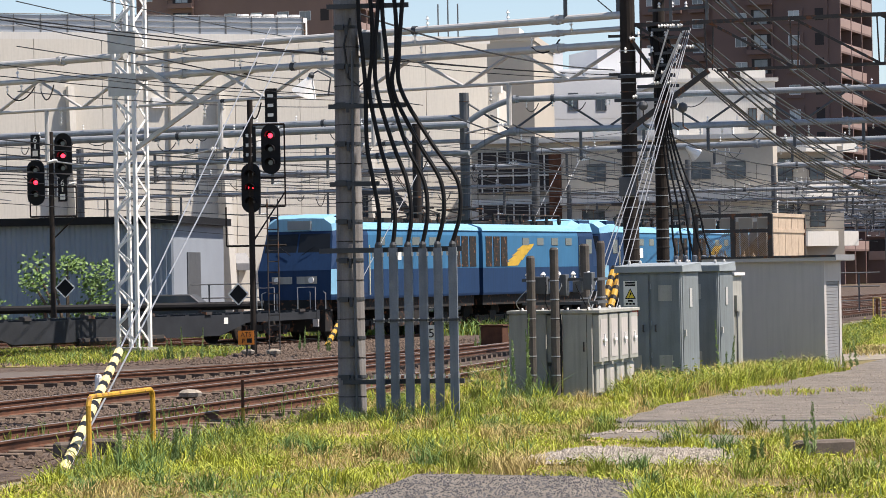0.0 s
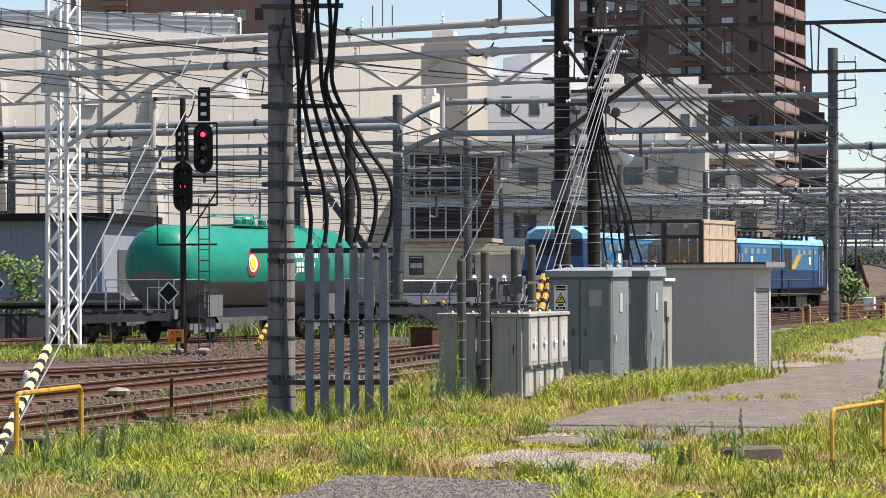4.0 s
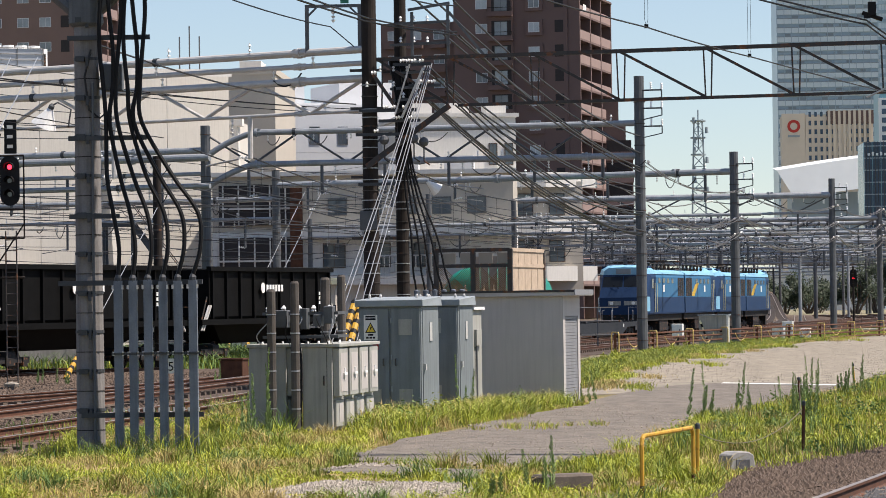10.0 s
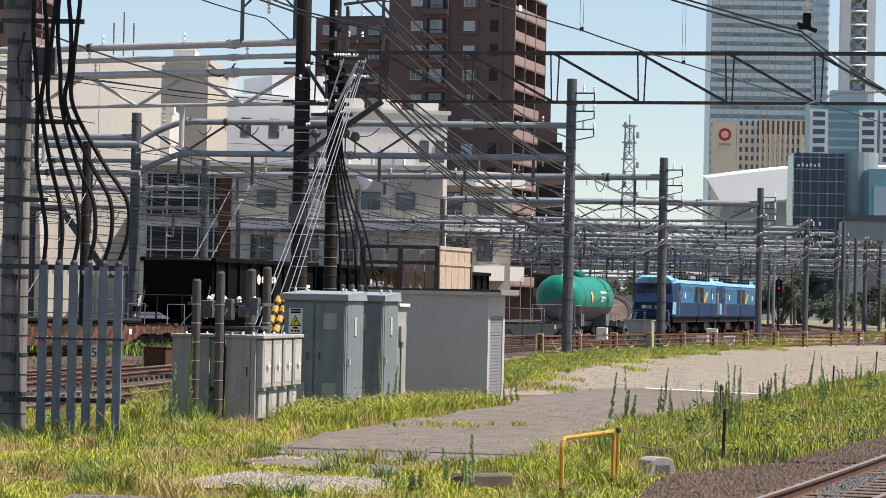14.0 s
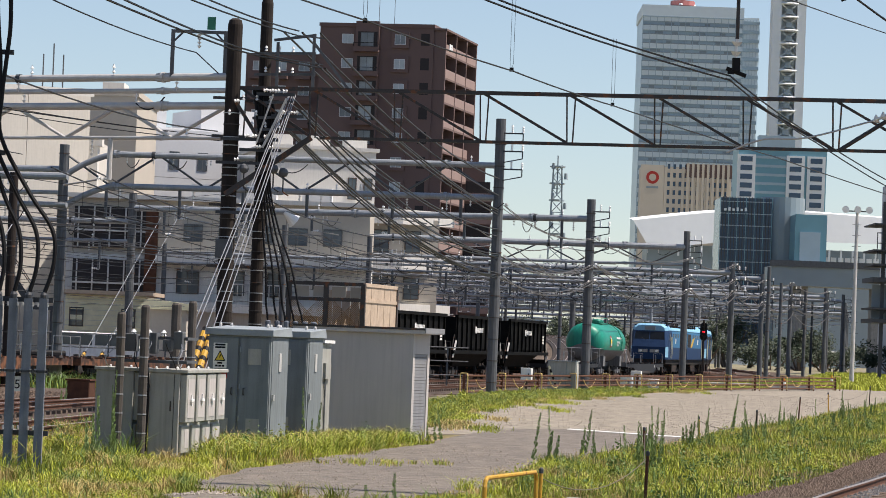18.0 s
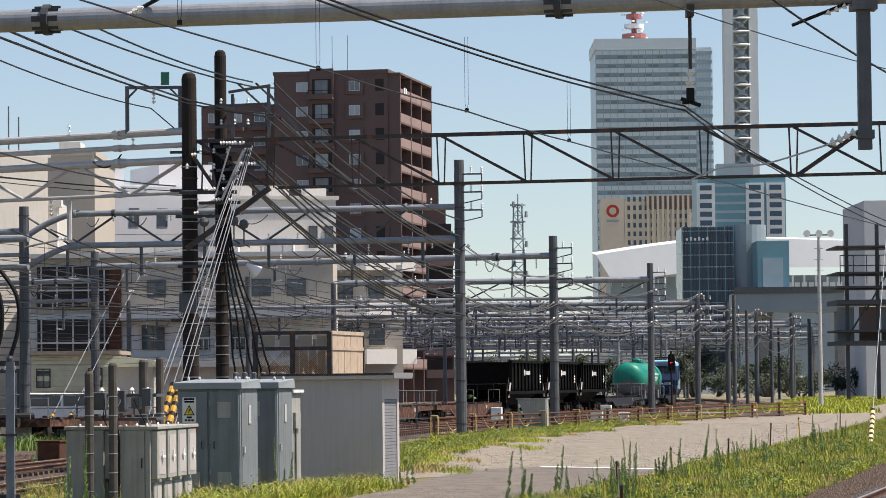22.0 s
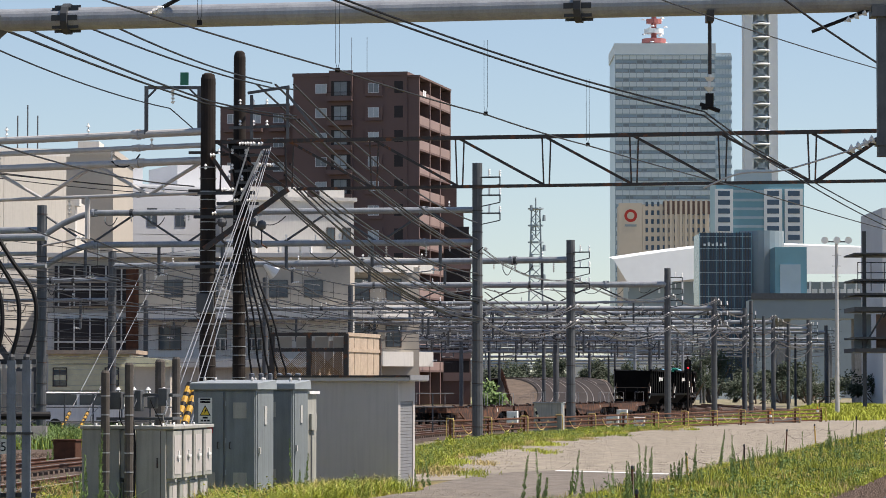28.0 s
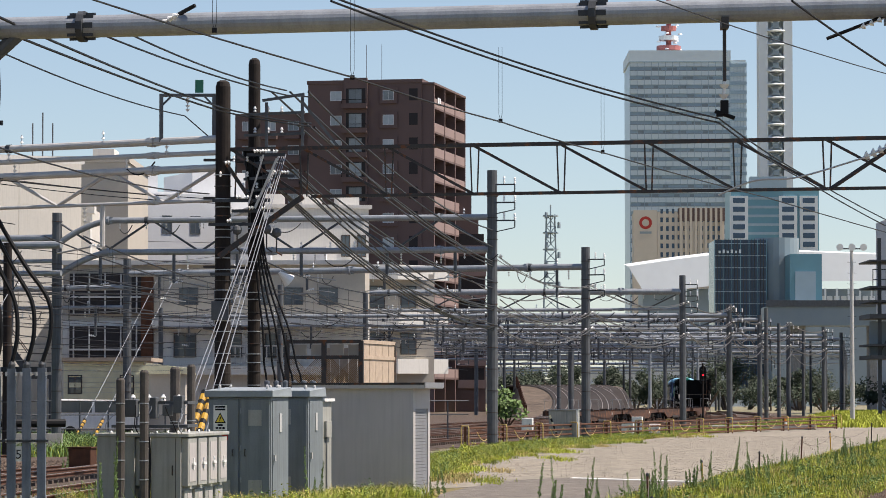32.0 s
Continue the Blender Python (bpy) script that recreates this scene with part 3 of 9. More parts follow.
def loco_unit(parent, y0, y1, cab_at):
    """One body half of the double locomotive between y0 and y1; the cab end at y0 (-1) or y1 (+1)."""
    L = y1 - y0
    slant = 1.5
    ye, yi = (y0, y1) if cab_at < 0 else (y1, y0)
    s = 1 if cab_at < 0 else -1        # towards the inner end

    def ring(y, prof):
        full = prof + [(-x, z) for x, z in reversed(prof[:-1])]
        return [(x, y, z) for x, z in full]

    def loft(name, rings, material, label=""):
        b = Build()
        n = len(rings[0])
        b.v = [p for r in rings for p in r]
        for i in range(len(rings) - 1):
            for k in range(n - 1):
                b.f.append((i * n + k, i * n + k + 1, (i + 1) * n + k + 1, (i + 1) * n + k))
        b.f += [tuple(range(n)), tuple((len(rings) - 1) * n + k for k in range(n))]
        return part(name, b, material, parent, label)
    lower = [(1.45, 1.32), (1.47, 1.40), (1.47, 2.28), (0.0, 2.28)]
    nose = [(1.28, 1.32), (1.3, 1.40), (1.32, 2.28), (0.0, 2.28)]
    loft("lower_body", [ring(ye, nose), ring(ye + s * 0.55, lower), ring(yi - s * 0.18, lower)], "loco_dark", "dark blue lower body")
    up = [(1.47, 2.28), (1.47, 3.30), (1.42, 3.46), (0.0, 3.46)]
    upn = [(1.32, 2.28), (1.2, 3.25), (1.16, 3.42), (0.0, 3.42)]

    def slope(prof, d):
        return [(x, ye + s * (d + (z - 2.28) * 0.42), z) for x, z in prof + [(-x, z) for x, z in reversed(prof[:-1])]]
    cabend = 2.6
    front = slope(upn, 0.0)
    loft("cab", [front, [(x, ye + s * 0.95, z) for x, z in up + [(-x, z) for x, z in reversed(up[:-1])]], ring(ye + s * cabend, up)], "loco_dark", "blue cab")
    loft("upper_body", [ring(ye + s * cabend, up), ring(yi - s * 0.18, up)], "loco_light", "light blue upper body")
    roof = [(1.47, 3.46), (1.42, 3.56), (1.05, 3.68), (0.0, 3.70)]
    rooff = [(1.16, 3.42), (1.12, 3.62), (0.85, 3.78), (0.0, 3.80)]
    rmid = [(1.45, 3.46), (1.36, 3.72), (1.0, 3.90), (0.0, 3.92)]
    loft("roof", [ring(ye + s * 0.48, rooff), ring(ye + s * 1.0, rmid), ring(ye + s * 1.9, rmid), ring(ye + s * 2.7, roof), ring(yi - s * 0.18, roof)], "loco_sky", "pale blue roof edge")
    cap = Build().box(-1.3, min(ye + s * 0.9, ye + s * 2.0), 3.60, 1.3, max(ye + s * 0.9, ye + s * 2.0), 3.86)
    part("cab_roof_cap", cap, "loco_dark", parent)
    bel = Build().box(-0.62, min(yi, yi - s * 0.2), 1.35, 0.62, max(yi, yi - s * 0.2), 3.5)
    part("gangway_bellows", bel, "black", parent)
    # windscreen, side windows and doors, grilles
    for sx in (-1, 1):
        w = Build().add([(sx * 0.03, ye + s * 0.17 - s * 0.03, 2.60), (sx * 1.22, ye + s * 0.17 - s * 0.03, 2.60), (sx * 1.12, ye + s * 0.46 - s * 0.03, 3.34), (sx * 0.03, ye + s * 0.46 - s * 0.03, 3.34)], [(0, 1, 2, 3)])
        part("windscreen", w, "screen", parent, "dark windscreen half")
        part("wiper", Build().tube([(sx * 0.2, ye + s * 0.13, 2.72), (sx * 0.62, ye + s * 0.22, 2.95)], 0.012, 4), "black", parent)
        b = Build().box(sx * 0.45 - 0.36, min(ye - s * 0.035, ye + s * 0.1), 1.86, sx * 0.45 + 0.36, max(ye - s * 0.035, ye + s * 0.1), 2.10)
        hb = part("headlight_box", b, "meter", parent)
        part("headlight", Build().lathe([(0.1, 0), (0.1, 0.04)], 10, (sx * 0.62, ye - s * 0.055 - 0.02, 1.98), "y"), "porcelain", hb)
        part("cab_side_window", Build().box(sx * 1.475 - 0.012, min(ye + s * 1.15, ye + s * 1.75), 2.72, sx * 1.475 + 0.012, max(ye + s * 1.15, ye + s * 1.75), 3.2), "glass", parent)
        d = Build().box(sx * 1.475 - 0.01, min(ye + s * 1.95, ye + s * 2.5), 1.5, sx * 1.475 + 0.01, max(ye + s * 1.95, ye + s * 2.5), 3.3)
        part("cab_door", d, "loco_dark", parent)
        for dy in (1.88, 2.56):
            part("handrail", Build().tube([(sx * 1.53, ye + s * dy, 1.45), (sx * 1.53, ye + s * dy, 3.0)], 0.022, 5), "cream", parent, "pale yellow handrail")
        for k in range(4):
            yy = ye + s * (3.6 + k * 1.45)
            part("high_window", Build().box(sx * 1.472 - 0.012, yy - 0.32, 3.0, sx * 1.472 + 0.012, yy + 0.32, 3.24), "glass", parent)
        for k in range(3):
            yy = yi - s * (0.75 + k * 0.72)
            g2 = Build().box(sx * 1.472 - 0.014, yy - 0.29, 2.32, sx * 1.472 + 0.014, yy + 0.29, 3.28)
            part("grille", g2, "under", parent, "dark louvred grille")
        part("white_mark", Build().box(sx * 1.474 - 0.01, ye + s * 5.0 - 0.25, 2.55, sx * 1.474 + 0.01, ye + s * 5.0 + 0.25, 2.9), "white", parent)
        part("corner_panel", Build().add([(sx * 1.3, ye - s * 0.012, 1.5), (sx * 1.475, ye + s * 0.55, 1.5), (sx * 1.475, ye + s * 0.55, 2.3), (sx * 1.325, ye - s * 0.012, 2.3)], [(0, 1, 2, 3)]), "loco_sky", parent, "pale blue corner panel")
    # the yellow swoosh painted on the flank
    for sx in (-1, 1):
        for k in range(4):
            a = yi - s * (3.0 + k * 0.42) if cab_at > 0 else None
            if a is not None:
                q = Build()
                z0 = 2.32 + 0.17 * k
                q.add([(sx * 1.478, a + s * 0.9, z0), (sx * 1.478, a - s * 0.5, z0 + 0.02), (sx * 1.478, a - s * 0.9, z0 + 0.22), (sx * 1.478, a + s * 0.3, z0 + 0.16)], [(0, 1, 2, 3)])
                part("painted_stripe", q, "swoosh", parent, "yellow painted swoosh")
    # roof gear
    for k in range(3):
        yy = ye + s * (4.0 + k * 2.4)
        part("roof_vent", Build().box(-0.7, yy - 0.8, 3.66, 0.7, yy + 0.8, 3.84), "under", parent)
    pn = Build()
    yy = yi - s * 2.2
    for sx in (-0.55, 0.55):
        pn.tube([(sx, yy - 1.0, 3.86), (sx * 0.8, yy + 0.9, 4.02), (sx * 0.9, yy - 0.6, 4.16)], 0.03, 5)
    pn.tube([(-0.9, yy - 0.6, 4.18), (0.9, yy - 0.6, 4.18)], 0.035, 5)
    pn.box(-0.7, yy - 1.1, 3.7, 0.7, yy + 0.9, 3.8)
    part("pantograph", pn, "under", parent, "folded pantograph")
    hw = Build()
    for k in range(6):
        hx = ye + s * (3.2 + k * 1.3)
        hw.lathe([(0.06, 3.7), (0.09, 3.8), (0.06, 3.9), (0.09, 4.0)], 6, (0.95, hx, 0))
    hw.tube([(0.95, ye + s * 3.2, 4.0), (0.95, ye + s * 9.8, 4.0)], 0.03, 5)
    part("roof_bus_bar", hw, "under", parent)
    # underframe and running gear
    un = Build().box(-1.3, y0 + 0.5, 0.95, 1.3, y1 - 0.3, 1.34)
    un.box(-1.25, (y0 + y1) / 2 - 1.4, 0.35, 1.25, (y0 + y1) / 2 + 1.4, 0.95)
    part("underframe", un, "under", parent)
    sk = Build().box(-1.1, min(ye - s * 0.05, ye + s * 0.5), 0.28, 1.1, max(ye - s * 0.05, ye + s * 0.5), 1.33)
    sk.box(-1.35, min(ye - s * 0.15, ye), 0.95, 1.35, max(ye - s * 0.15, ye), 1.02)
    part("snowplough", sk, "under", parent)
    for sx in (-1.15, -0.6, 0.6, 1.15):
        part("front_handrail", Build().tube([(sx, ye - s * 0.1, 1.0), (sx, ye - s * 0.1, 1.55), (sx * 0.9, ye - s * 0.02, 1.6)], 0.018, 5), "wire_light", parent)
    part("lamp_bracket", Build().box(0.75, min(ye - s * 0.25, ye - s * 0.2), 0.45, 0.95, max(ye - s * 0.25, ye - s * 0.2), 0.8), "white", parent)
    coupler(parent, ye, -s)
    for yy in (ye + s * 2.6, yi - s * 2.2):
        bogie(parent, yy, 0.56, 2.5)


def locomotive(label):
    t = thing("electric_locomotive", label, "locomotive", group="the train's locomotives")
    loco_unit(t, -12.25, 0.0, -1)
    loco_unit(t, 0.0, 12.25, 1)
    tx = bpy.data.curves.new("number", "FONT")
    tx.body, tx.size, tx.extrude, tx.align_x = "EH200-3", 0.25, 0.004, "CENTER"
    me = bpy.data.meshes.new_from_object(new("number_curve", tx))
    bpy.data.objects.remove(bpy.data.objects["number_curve"])
    me.materials.append(M["white"])
    o = new("number_lettering", me)
    o.parent = t
    o.matrix_local = pose(0.35, -12.275, 2.36, 78, 0, 0)
    sg = Build().box(-0.42, -11.85, 3.46, 0.42, -11.67, 3.72)
    part("destination_box", sg, "cablid", t)
    for q in t.children_recursive:      # the body stands taller and a little wider than its drawing
        if q.name.startswith(("wheelset", "bogie", "coupler")):
            continue
        for v in q.data.vertices:
            p = q.matrix_local @ v.co if q.name.startswith("number_lettering") else v.co
            p = Vector((p.x * 1.02, p.y, p.z if p.z < 2.1 else 2.1 + (p.z - 2.1) * 1.14))
            v.co = p
        if q.name.startswith("number_lettering"):
            q.matrix_local = Matrix()
    return t


def flat_wagon(L, label, body, number=""):
    """A container flat wagon, empty."""
    t = thing("flat_wagon", label, "freight wagon", group="empty flat wagons")
    h = L / 2 - 0.35
    b = Build()
    for sx in (-1.2, 1.2):      # fish-bellied side sills
        b.extrude([(-h, 0.95), (h, 0.95), (h, 0.72), (h * 0.62, 0.68), (h * 0.48, 0.3), (-h * 0.48, 0.3), (-h * 0.62, 0.68), (-h, 0.72)], "x", sx - 0.04, sx + 0.04)
    part("side_sill", b, body, t)
    d = Build()
    for k in range(int(L)):
        y = -h + 0.4 + k * (2 * h - 0.8) / (int(L) - 1)
        d.box(-1.2, y - 0.09, 0.8, 1.2, y + 0.09, 0.99)
    d.box(-0.35, -h, 0.72, 0.35, h, 0.97)
    part("cross_bearer", d, body, t)
    for sx in (-1.2, 1.2):
        for y in (-h + 1.0, -h * 0.42, h * 0.42, h - 1.0, -h * 0.14, h * 0.14):
            part("container_lug", Build().box(sx - 0.09, y - 0.16, 0.97, sx + 0.09, y + 0.16, 1.06), "steel", t)
        part("number_plate", Build().box(sx * 1.035 - 0.006, h * 0.5, 0.66, sx * 1.035 + 0.006, h * 0.5 + 0.22, 0.86), "stickerw", t)
        part("brake_gear", Build().tube([(sx, -h * 0.2, 0.3), (sx, h * 0.2, 0.3)], 0.13, 8), "under", t)
    for s in (-1, 1):
        part("end_beam", Build().box(-1.25, s * h - 0.09, 0.7, 1.25, s * h + 0.09, 1.0), body, t)
        r = Build()
        for sx in (-1.15, 1.15):
            r.tube([(sx, s * h, 0.95), (sx, s * h, 1.75), (sx * 0.4, s * h, 1.75), (sx * 0.4, s * h, 0.95)], 0.018, 5)
        part("end_handrail", r, "wire_light", t)
        bogie(t, s * (h - 2.6))
        coupler(t, s * h, s)
    return t


def tank_wagon(L):
    t = thing("tank_wagon", "green tank wagon with a grey belly and round badge", "freight wagon")
    h = L / 2 - 1.0
    R, cz = 1.33, 2.42
    n = 32

    def shell(a0, a1, name, material):
        b = Build()
        prof = [(0.35, -h), (0.8, -h + 0.06), (1.12, -h + 0.22), (R, -h + 0.55)] + [(R, -h + 0.55 + (2 * h - 1.1) * k / 5) for k in range(1, 5)] + [(R, h - 0.55), (1.12, h - 0.22), (0.8, h - 0.06), (0.35, h)]
        m = 18
        for r, y in prof:
            for k in range(m + 1):
                a = a0 + (a1 - a0) * k / m
                b.v.append((r * math.cos(a), y, cz + r * math.sin(a)))
        for i in range(len(prof) - 1):
            for k in range(m):
                b.f.append((i * (m + 1) + k, i * (m + 1) + k + 1, (i + 1) * (m + 1) + k + 1, (i + 1) * (m + 1) + k))
        for e in (0, len(prof) - 1):
            b.f.append(tuple(e * (m + 1) + k for k in range(m + 1)))
        b.smooth = True
        return part(name, b, material, t)
    lo = radians(-22)
    shell(lo, math.pi - lo, "tank_shell", "tank")
    shell(math.pi - lo, 2 * math.pi + lo, "tank_belly", "tankgrey")
    wk = Build().box(-0.45, -1.5, cz + R + 0.02, 0.45, 1.5, cz + R + 0.07)
    part("walkway", wk, "tank", t)
    part("filling_hatch", Build().lathe([(0.36, cz + R - 0.05), (0.36, cz + R + 0.25), (0.3, cz + R + 0.32), (0.06, cz + R + 0.34)], 14), "tank", t)
    for yy in (-0.8, 0.9):
        part("valve", Build().lathe([(0.14, cz + R), (0.14, cz + R + 0.22), (0.05, cz + R + 0.3)], 10, (0.2, yy, 0)), "tank", t)
    r = Build()
    for sx in (-0.5, 0.5):
        r.tube([(sx, -1.6, cz + R), (sx, -1.6, cz + R + 0.4), (sx, 1.6, cz + R + 0.4), (sx, 1.6, cz + R)], 0.02, 5)
    part("walkway_rail", r, "tank", t)
    for sx in (-1, 1):
        la = Build()
        for dy in (-0.2, 0.2):
            la.tube([(sx * (R + 0.08) * math.cos(a), h * 0.55 + dy, cz + (R + 0.08) * math.sin(a)) for a in [radians(d) for d in (-20, 10, 40, 65, 85)]], 0.02, 5)
        for a in [radians(d) for d in range(-15, 85, 12)]:
            la.tube([(sx * (R + 0.08) * math.cos(a), h * 0.55 - 0.2, cz + (R + 0.08) * math.sin(a)), (sx * (R + 0.08) * math.cos(a), h * 0.55 + 0.2, cz + (R + 0.08) * math.sin(a))], 0.015, 4)
        part("ladder", la, "tank", t)
        # badge: a red ring round a yellow disc
        for nm, rr, off, mm in (("badge_ring", 0.42, 0.012, "red"), ("badge_disc", 0.30, 0.018, "stickerw"), ("badge_centre", 0.2, 0.024, "stickery")):
            q = Build()
            q.v = [(sx * ((R + off) * math.cos(math.asin(min(1, (rr * math.sin(a) + 0.1) / R)))), -h * 0.30 + rr * math.cos(a), cz + rr * math.sin(a) + 0.1) for a in [2 * math.pi * k / 20 for k in range(20)]]
            q.f = [tuple(range(20))]
            part(nm, q, mm, t)
        for k, (w, z) in enumerate(((2.6, 0.30), (1.5, 0.0), (0.9, -0.2))):
            q = Build()
            zz = cz + z
            x = math.sqrt(R * R - z * z) + 0.01
            x2 = math.sqrt(R * R - (z + 0.14) ** 2) + 0.01
            y0 = h * 0.2
            for j in range(int(w / 0.2)):
                q.add([(sx * x, y0 + j * 0.2, zz), (sx * x, y0 + j * 0.2 + 0.14, zz), (sx * x2, y0 + j * 0.2 + 0.14, zz + 0.14), (sx * x2, y0 + j * 0.2, zz + 0.14)], [(0, 1, 2, 3)])
            part("lettering_bar", q, "white", t)
    fr = Build()
    fr.box(-0.35, -h - 0.9, 0.75, 0.35, h + 0.9, 1.05)
    for s in (-1, 1):
        fr.box(-1.3, s * (h + 0.75) - 0.1, 0.75, 1.3, s * (h + 0.75) + 0.1, 1.05)
        fr.box(-1.2, s * (h - 2.0) - 0.5, 0.8, 1.2, s * (h - 2.0) + 0.5, 1.5)
    part("underframe", fr, "tankgrey", t)
    for s in (-1, 1):
        r = Build()
        for sx in (-1.25, -0.7, 0.7, 1.25):
            r.tube([(sx, s * (h + 0.8), 1.0), (sx, s * (h + 0.8), 2.0)], 0.02, 5)
        r.tube([(-1.25, s * (h + 0.8), 2.0), (1.25, s * (h + 0.8), 2.0)], 0.02, 5)
        r.tube([(1.25, s * (h + 0.8), 2.0), (1.25, s * (h - 1.2), 2.0), (1.25, s * (h - 1.2), 1.1)], 0.02, 5)
        part("end_platform_rail", r, "wire_light", t)
        bogie(t, s * (h - 2.0), material="tankgrey")
        coupler(t, s * (h + 0.85), s)
    return t


def hopper_wagon(L):
    t = thing("hopper_wagon", "black ribbed hopper wagon with white lettering blocks", "freight wagon", group="black hopper wagons")
    h = L / 2 - 0.5
    top, mid, bot, cx = 3.55, 1.75, 0.75, 1.38
    b = Build()
    b.box(-cx, -h + 0.9, mid, cx, h - 0.9, top - 0.12)
    part("body", b, "hopper", t)
    s = Build()
    s.add([(-cx, -h + 1.0, mid), (cx, -h + 1.0, mid), (cx, h - 1.0, mid), (-cx, h - 1.0, mid), (-0.6, -h * 0.45, bot), (0.6, -h * 0.45, bot), (0.6, h * 0.45, bot), (-0.6, h * 0.45, bot)], [(0, 1, 5, 4), (1, 2, 6, 5), (2, 3, 7, 6), (3, 0, 4, 7), (4, 5, 6, 7)])
    part("hopper_chute", s, "hopper", t)
    for sx in (-1, 1):
        part("top_rail", Build().box(sx * (cx + 0.05) - 0.09, -h + 0.8, top - 0.16, sx * (cx + 0.05) + 0.09, h - 0.8, top), "hopper", t)
        part("sill_rail", Build().box(sx * (cx + 0.04) - 0.07, -h, mid - 0.3, sx * (cx + 0.04) + 0.07, h, mid - 0.1), "hopper", t)
        for k in range(10):
            y = -h + 1.1 + k * (2 * h - 2.2) / 9
            part("rib", Build().box(sx * (cx + 0.05) - 0.05, y - 0.05, mid - 0.1, sx * (cx + 0.05) + 0.05, y + 0.05, top - 0.14), "hopper", t)
        q = Build()
        x = cx + 0.115
        for j in range(6):
            q.box(sx * x - 0.006, -h * 0.12 + j * 0.3, 2.65, sx * x + 0.006, -h * 0.12 + j * 0.3 + 0.2, 2.9)
        part("lettering_bar", q, "white", t)
        part("emblem", Build().lathe([(0.2, -0.006), (0.2, 0.006)], 16, (sx * x, -h * 0.12 - 0.35, 2.78), "x"), "white", t)
        q = Build()
        for j in range(3):
            q.box(sx * x - 0.006, h * 0.66, 2.15 + j * 0.18, sx * x + 0.006, h * 0.66 + 0.5, 2.27 + j * 0.18)
        part("data_bar", q, "stickerw", t)
    for s in (-1, 1):
        e = Build()
        e.add([(-cx, s * (h - 0.9), top - 0.2), (cx, s * (h - 0.9), top - 0.2), (cx, s * (h - 1.7), mid), (-cx, s * (h - 1.7), mid)], [(0, 1, 2, 3)])
        e.box(-1.3, s * h - 0.1, 0.95, 1.3, s * h + 0.1, 1.2)
        part("end_sheet", e, "hopper", t)
        r = Build()
        for sx in (-1.3, -0.5, 0.5, 1.3):
            r.tube([(sx, s * h, 1.1), (sx, s * h, 2.1)], 0.022, 5)
        r.tube([(-1.3, s * h, 2.1), (1.3, s * h, 2.1)], 0.022, 5)
        for sx in (-1.3, 1.3):
            r.tube([(sx, s * h, 1.0), (sx, s * (h - 1.0), 2.6)], 0.03, 5)
        part("end_frame", r, "under", t)
        for sx in (-1.42, 1.42):
            part("end_strut", Build().bar((sx, s * (h - 0.25), 1.25), (sx, s * (h - 1.0), 2.15), 0.05, 0.05).bar((sx, s * (h - 0.05), 1.25), (sx, s * (h - 0.8), 2.15), 0.05, 0.05), "galv_bright", t, "pale slanting strut")
        bogie(t, s * (h - 2.4))
        coupler(t, s * h, s)
    return t


# order of the train from the front: each car's thing, its length and its middle behind the last locomotive's tail
LOCO_A = locomotive("blue two-part electric locomotive leading the train")
LOCO_B = locomotive("blue two-part electric locomotive coupled second")
FLAT_1 = flat_wagon(22.6, "empty dark grey container flat wagon behind the locomotives", "flat")
TANK = tank_wagon(14.4)
FLAT_2 = flat_wagon(22.6, "empty dark grey container flat wagon behind the tank", "flat")
HOPPERS = [hopper_wagon(15.3)]
HOPPERS += [copy_thing(HOPPERS[0], Matrix()) for _ in range(2)]
FLATS = [flat_wagon(21.0, "empty rust-brown flat wagon at the train's end", "flatrust")]
FLATS += [copy_thing(FLATS[0], Matrix()) for _ in range(3)]
TRAIN = [(LOCO_A, 37.25, 15.0), (LOCO_B, 12.4, 15.0), (FLAT_1, -11.4, 15.5), (TANK, -29.8, 9.2), (FLAT_2, -48.2, 15.0)]
TRAIN += [(o, -67.3 - 15.55 * k, 10.0) for k, o in enumerate(HOPPERS)]
TRAIN += [(o, -117.2 - 21.2 * k, 14.0) for k, o in enumerate(FLATS)]


def train_at(t):
    """How far the train has come, in metres, at t seconds."""
    at = (-8.1, -0.5, 7.2, 15.3, 23.6, 32.0, 40.6, 49.2, 58.1, 67.1, 76.7, 86.4, 96.1, 105.8, 115.4, 124.9, 134.4, 144.1, 154.1, 164.5, 175.1, 185.8, 196.5, 207.1, 217.6)
    return float(np.interp(t, range(len(at)), at)) + 10.2 * max(t - 24.0, 0.0)


def motions():
    for ob, mid, base in TRAIN:
        rows = []
        for k in range(0, 33):
            s = train_at(k) + mid
            a, b = course(max(s - base / 2, -158)), course(max(s + base / 2, -150))
            d = b - a
            c = (a + b) / 2
            rows.append((float(k), heading(c.x, c.y, 0.06, math.degrees(math.atan2(d.x, d.y)))))
        walk(ob, rows)


# ---- near things ----
ALONG = 12.0        # the yard's own heading, in degrees to the right


